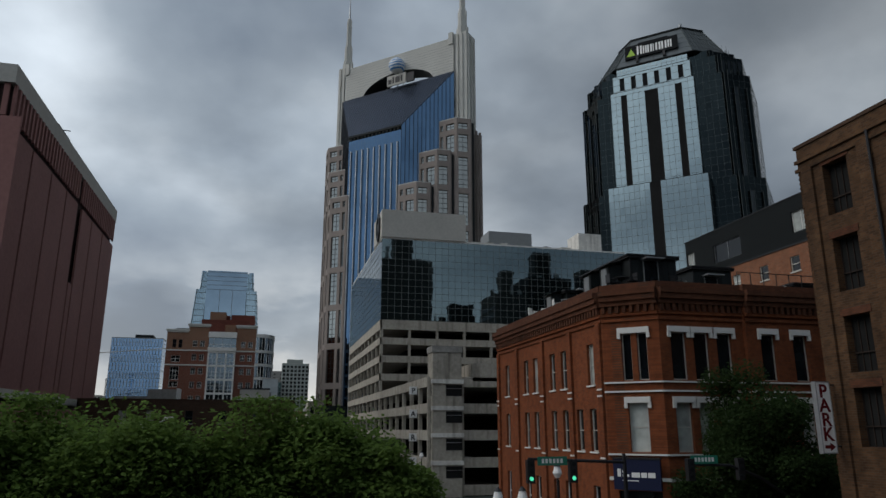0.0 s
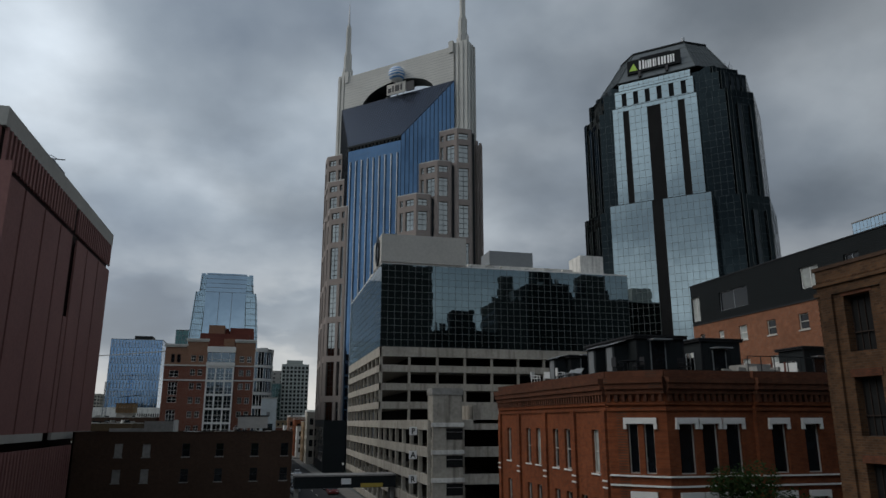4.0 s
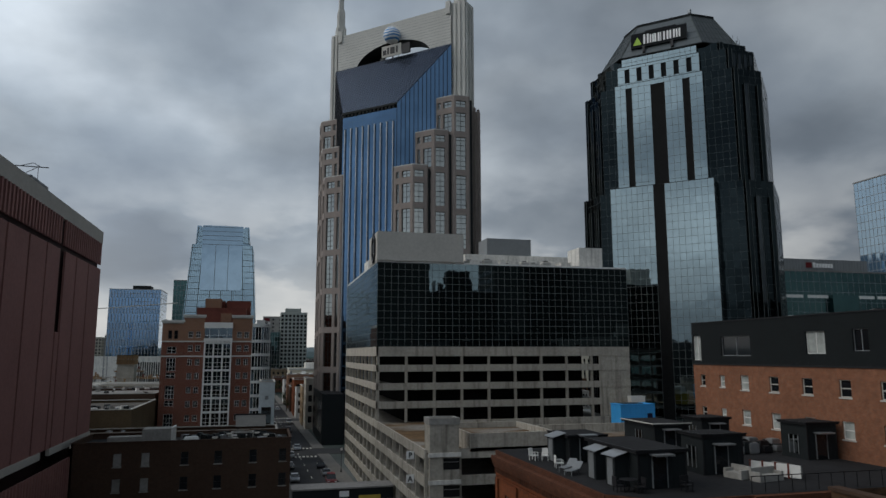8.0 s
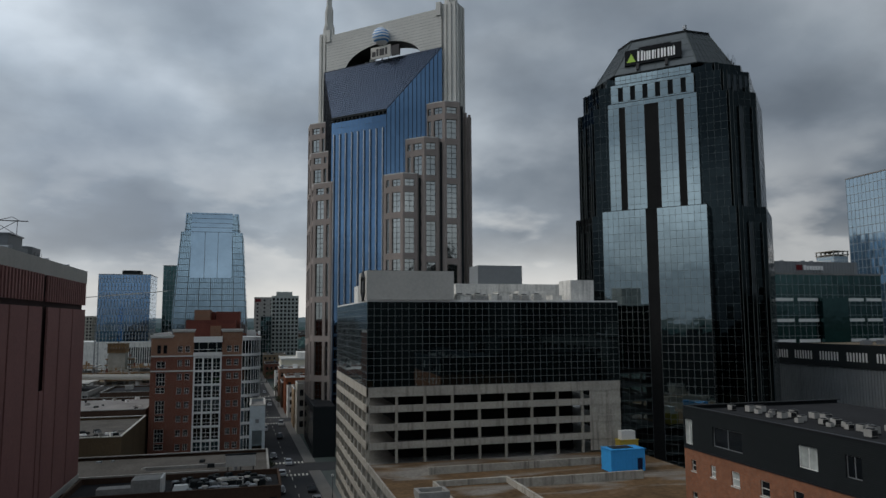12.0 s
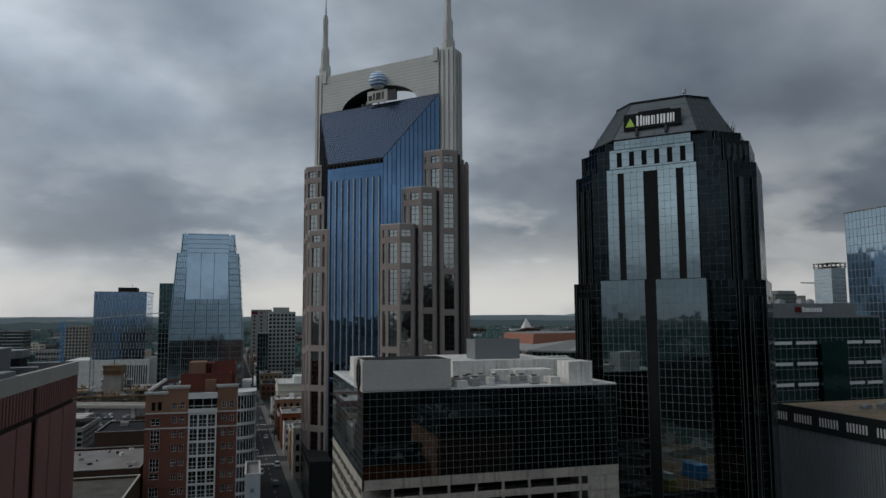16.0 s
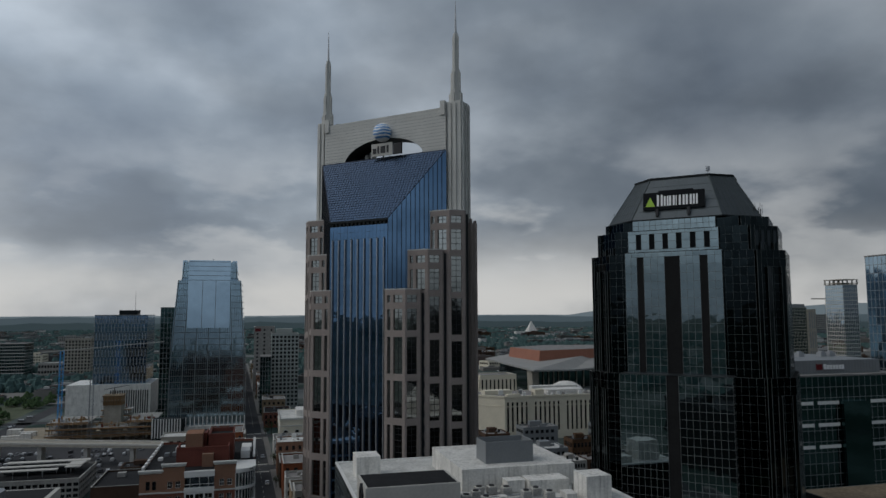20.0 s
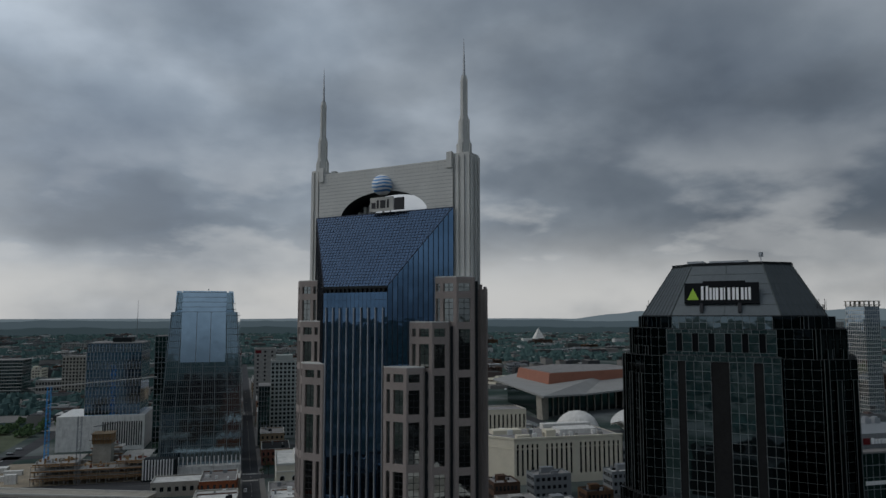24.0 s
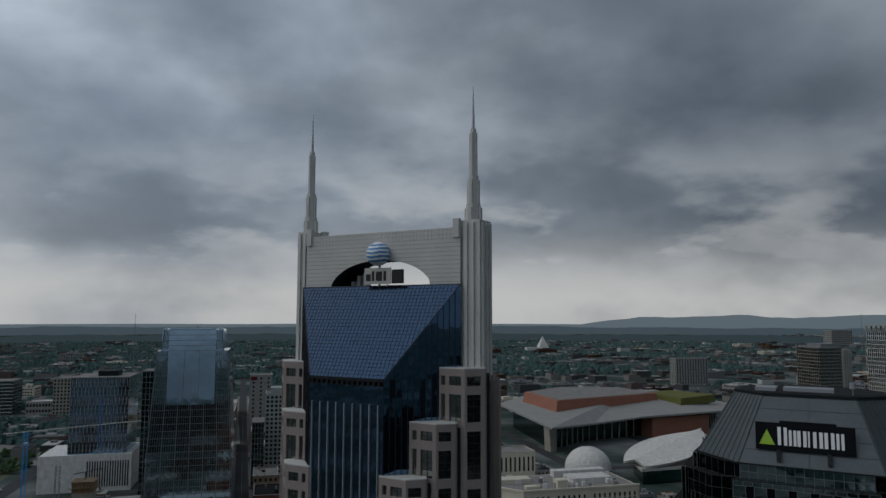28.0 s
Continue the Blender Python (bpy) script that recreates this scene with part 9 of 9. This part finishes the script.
# park trees beside the building site, each crown a heap of many clumps
for _ in range(230):
    x, y = rg.uniform(-330, -146), rg.uniform(330, 690)
    if y > 425 and x > -172:
        continue
    for _ in range(34):
        a, q = rg.uniform(0, 6.3), rg.uniform(0, 4.6)
        clump(x + q * math.cos(a), y + q * math.sin(a), rg.uniform(1.5, 6.5) * (1 - q / 9), rg.uniform(0.9, 1.7), rg.uniform(1.0, 1.8))
solid("park_trees", sh, "green trees scattered over a park lawn", "trees", LEAF_PARK, kind="stuff")
sh = Shape()
# unseen woods added behind the camera to darken the glass reflections
for _ in range(5000):
    x, y = rg.uniform(-2600, 1800), -230 - 3200 * rg.random() ** 1.3
    clump(x, y, 0, rg.uniform(6, 13), rg.uniform(5, 10))
for _ in range(90000):
    if count > 21000:
        break
    y = 330 + 4100 * rg.random() ** 1.15
    x = rg.uniform(-0.5, 1.15) * (y + 45)
    dens = noise.noise((x / 260, y / 260, 4.0)) + 0.25 * noise.noise((x / 70, y / 70, 2.0)) + (y - 1300) / 2600 + (0.4 if x < 0.05 * y and y > 620 else 0.0)
    if dens < 0.12 or math.hypot(x, y) > 3120 or any(a < x < b and c < y < e for a, b, c, e in KEEP) or any(abs(x - p) < q / 2 and abs(y - r) < t / 2 for p, q, r, t in taken):
        continue
    z, r = hills(x, y), rg.uniform(3.0, 6.0) * (1 + y / 4200)
    h = r * rg.uniform(0.9, 1.3) * (1 if y < 2000 else 0.75)
    clump(x, y, z, r, h)
    count += 1
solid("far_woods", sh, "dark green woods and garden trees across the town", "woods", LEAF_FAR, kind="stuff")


# ---- street furniture ----
def signal_pole(x, y, arm, label, lit, bent=False):
    plate_x = arm * (0.86 if bent else 0.76)
    root = thing("traffic_signal", label, "traffic signal", x, y, 0.15)
    s = Shape()
    s.beam((0, 0, 0), (0, 0, 3.3 if bent else 6.6), (0.13, 0.09), 0, 8)
    part("pole", s, root, DARK_STEEL)
    s = Shape()
    bow = [(0, 3.3), (-0.3, 3.9), (-0.8, 4.35), (-2.5, 5.4), (-4.2, 6.0), (arm, 6.1)] if bent else [(0, 6.2), (arm, 6.4)]
    for (xa, za), (xb, zb) in zip(bow, bow[1:]):
        s.beam((xa, 0, za), (xb, 0, zb), (0.08, 0.07), 0, 8)
    part("mast_arm", s, root, DARK_STEEL)
    for f in (0.55, 0.98):
        s = Shape()
        s.box(arm * f - 0.18, -0.15, 5.3, arm * f + 0.18, 0.15, 6.35)
        hd = part("signal_head", s, root, DARK_STEEL)
        for k, c in enumerate((DARK_METAL, DARK_METAL, lit)):
            s = Shape()
            s.prism([(0.1 * math.cos(a * math.pi / 4), 0.1 * math.sin(a * math.pi / 4)) for a in range(8)], 0, 0.03)
            lens = part("lens", s, hd, c)
            lens.matrix_basis = pose(arm * f, -0.15, 6.15 - k * 0.32, 90, 0, 0)
    s = Shape()
    s.box(plate_x - 0.75, -0.09, 6.1, plate_x + 0.75, -0.05, 6.5)
    pl = part("name_plate", s, root, GREEN_SIGN)
    for k in range(6):
        s = Shape()
        s.box(plate_x - 0.55 + k * 0.19, -0.1, 6.2, plate_x - 0.43 + k * 0.19, -0.09, 6.4)
        part("bar", s, pl, SIGN_WHITE)


GREEN_LAMP = bpy.data.materials.new("lit_green_lens")
nt, bs = nodes_of(GREEN_LAMP)
bs.inputs["Base Color"].default_value = (0.02, 0.4, 0.25, 1)
bs.inputs["Emission Color"].default_value, bs.inputs["Emission Strength"].default_value = (0.1, 1.0, 0.6, 1), 0.5
signal_pole(9.4, -6.2, -5.0, "traffic signal with dark mast arm and green light", GREEN_LAMP)
signal_pole(19.2, -6.6, -6.6, "traffic signal with curved dark mast arm at a crossing", DARK_METAL, True)


def post_lamp(x, y, h, heads=1):
    root = thing("street_lamp", "black lamp post with pale acorn globe", "street lamp", x, y, 0.15, group="acorn lamps")
    s = Shape()
    s.beam((0, 0, 0), (0, 0, 0.8), (0.16, 0.1), 0, 8)
    s.beam((0, 0, 0.8), (0, 0, h), (0.07, 0.05), 0, 8)
    if heads > 1:
        s.beam((-0.6, 0, h), (0.6, 0, h), 0.04)
    part("post", s, root, DARK_STEEL)
    for dx in ((-0.6, 0.6) if heads > 1 else (0,)):
        s = Shape()
        r8 = lambda r: [(dx + r * math.cos(a * math.pi / 5), r * math.sin(a * math.pi / 5)) for a in range(10)]
        s.loft(r8(0.12), h, r8(0.26), h + 0.25)
        s.loft(r8(0.26), h + 0.25, r8(0.16), h + 0.6)
        part("globe", s, root, SIGN_WHITE)
        s = Shape()
        s.loft(r8(0.2), h + 0.6, r8(0.03), h + 0.8)
        part("finial", s, root, DARK_STEEL)


for x, y, h, n in ((3.4, -6.4, 4.4, 2), (7.8, -1.6, 5.2, 1), (20.6, -12.9, 5.0, 1), (9.3, 40, 4.6, 1), (-3.2, 30, 4.6, 1), (9.3, 120, 4.6, 1), (-3.2, 105, 4.6, 1)):
    post_lamp(x, y, h, n)
lp = thing("lot_lamp", "tall grey twin-arm lamp over the parking lot", "street lamp", -14.7, 10, 0.06)
s = Shape()
s.beam((0, 0, 0), (0, 0, 7.6), (0.1, 0.07), 0, 8)
part("pole", s, lp, STEEL)
for m in (-1, 1):
    s = Shape()
    s.beam((0, 0, 7.5), (m * 0.5, 0, 8.1 + 0.2 * m), 0.05, 0, 6)
    s.beam((m * 0.5, 0, 8.1 + 0.2 * m), (m * 0.95, 0, 8.35 + 0.2 * m), 0.04, 0, 6)
    part("arm", s, lp, STEEL)
    s = Shape()
    s.loft([(m * 0.95 - 0.35, -0.14), (m * 0.95 + 0.35, -0.14), (m * 0.95 + 0.35, 0.14), (m * 0.95 - 0.35, 0.14)], 8.25 + 0.2 * m, [(m * 0.95 - 0.25, -0.1), (m * 0.95 + 0.25, -0.1), (m * 0.95 + 0.25, 0.1), (m * 0.95 - 0.25, 0.1)], 8.42 + 0.2 * m)
    part("lamp_head", s, lp, PALE_CAP)


# ---- cars ----
def car(x, y, rz, paint, label, z=0.05, big=False):
    root = thing("parked_car", label, "car", x, y, z, rz, group="cars")
    L, W = (5.0, 1.95) if big else (4.5, 1.8)
    top = 1.85 if big else 1.45
    s = Shape()
    lo = [(-W / 2, -L / 2), (W / 2, -L / 2), (W / 2, L / 2), (-W / 2, L / 2)]
    mi = [(-W / 2, -L / 2 + 0.1), (W / 2, -L / 2 + 0.1), (W / 2, L / 2 - 0.08), (-W / 2, L / 2 - 0.08)]
    s.loft(lo, 0.3, lo, 0.65)
    s.loft(lo, 0.65, mi, 0.92)
    part("body", s, root, paint)
    ca = [(-W / 2 + 0.06, -L * 0.22), (W / 2 - 0.06, -L * 0.22), (W / 2 - 0.06, L * 0.44), (-W / 2 + 0.06, L * 0.44)]
    cb = [(-W / 2 + 0.24, -L * 0.04), (W / 2 - 0.24, -L * 0.04), (W / 2 - 0.24, L * 0.34), (-W / 2 + 0.24, L * 0.34)]
    s = Shape()
    s.loft(ca, 0.92, cb, top - 0.06)
    part("glasshouse", s, root, GLASS_ROOM)
    s = Shape()
    s.prism(cb, top - 0.06, top)
    part("roof", s, root, paint)
    for a in (-W / 2 + 0.02, W / 2 - 0.24):
        for b in (-L * 0.31, L * 0.31):
            s = Shape()
            ring = [(b + 0.32 * math.cos(k * math.pi / 6), 0.32 + 0.32 * math.sin(k * math.pi / 6)) for k in range(12)]
            s.poly([(a, p, q) for p, q in ring[::-1]])
            s.poly([(a + 0.22, p, q) for p, q in ring])
            for (p, q), (p2, q2) in zip(ring, ring[1:] + ring[:1]):
                s.poly(((a, p, q), (a, p2, q2), (a + 0.22, p2, q2), (a + 0.22, p, q)))
            part("wheel", s, root, DARK_STEEL)
    for m in (-1, 1):
        s = Shape()
        s.box(m * W * 0.36 - 0.2, -L / 2 - 0.02, 0.62, m * W * 0.36 + 0.2, -L / 2 + 0.1, 0.78)
        part("headlight", s, root, SIGN_WHITE)


PAINTS = [surface("car_white", (0.6, 0.6, 0.6), 0.3, var=0.03, bump=0), surface("car_black", (0.015, 0.015, 0.018), 0.25, var=0.05, bump=0), surface("car_silver", (0.35, 0.36, 0.38), 0.3, 0.5, var=0.04, bump=0), surface("car_red", (0.2, 0.02, 0.02), 0.3, var=0.05, bump=0)]
LABELS = ("white car on the street", "black car on the street", "silver car on the street", "dark red car on the street")
rg = random.Random(5)
for x, y, k in ((1.4, 147, 0), (0.6, 170, 1), (4.0, 160, 2), (0.5, 223, 0), (6.8, 128, 1), (6.9, 118, 2), (6.8, 108, 3), (0.0, 128, 1), (-0.1, 112, 2), (4.5, 205, 1), (6.8, 235, 0), (0.2, 262, 2), (5.8, 300, 0), (1.0, 330, 1), (6.0, 360, 2), (0.5, 395, 0), (6.7, 40, 1), (6.7, 33, 2)):
    car(x + street_x(y) - 3.6, y, rg.choice((0, 180)), PAINTS[k], LABELS[k], big=rg.random() < 0.3)
for k in range(10):
    c = rg.randrange(4)
    car(-32 + k * 2.9, 70, rg.choice((0, 180)), PAINTS[c], LABELS[c].replace("on the street", "in the parking lot"), 0.06, rg.random() < 0.4)
van = thing("box_truck", "white box truck in the parking lot", "truck", -15.2, 40, 0.06)
s = Shape()
s.box(-2.6, -1.2, 0.9, 2.6, 1.2, 3.5)
part("cargo_box", s, van, WHITE_WALL)
s = Shape()
s.loft([(2.65, -1.1), (4.5, -1.1), (4.5, 1.1), (2.65, 1.1)], 0.6, [(2.65, -1.1), (4.0, -1.0), (4.0, 1.0), (2.65, 1.1)], 2.6)
part("cab", s, van, PAINTS[0])
for x in (-1.7, 3.4):
    for y in (-1.05, 0.85):
        s = Shape()
        s.beam((x, y, 0.45), (x, y + 0.22, 0.45), 0.45, 0, 12)
        part("wheel", s, van, DARK_STEEL)
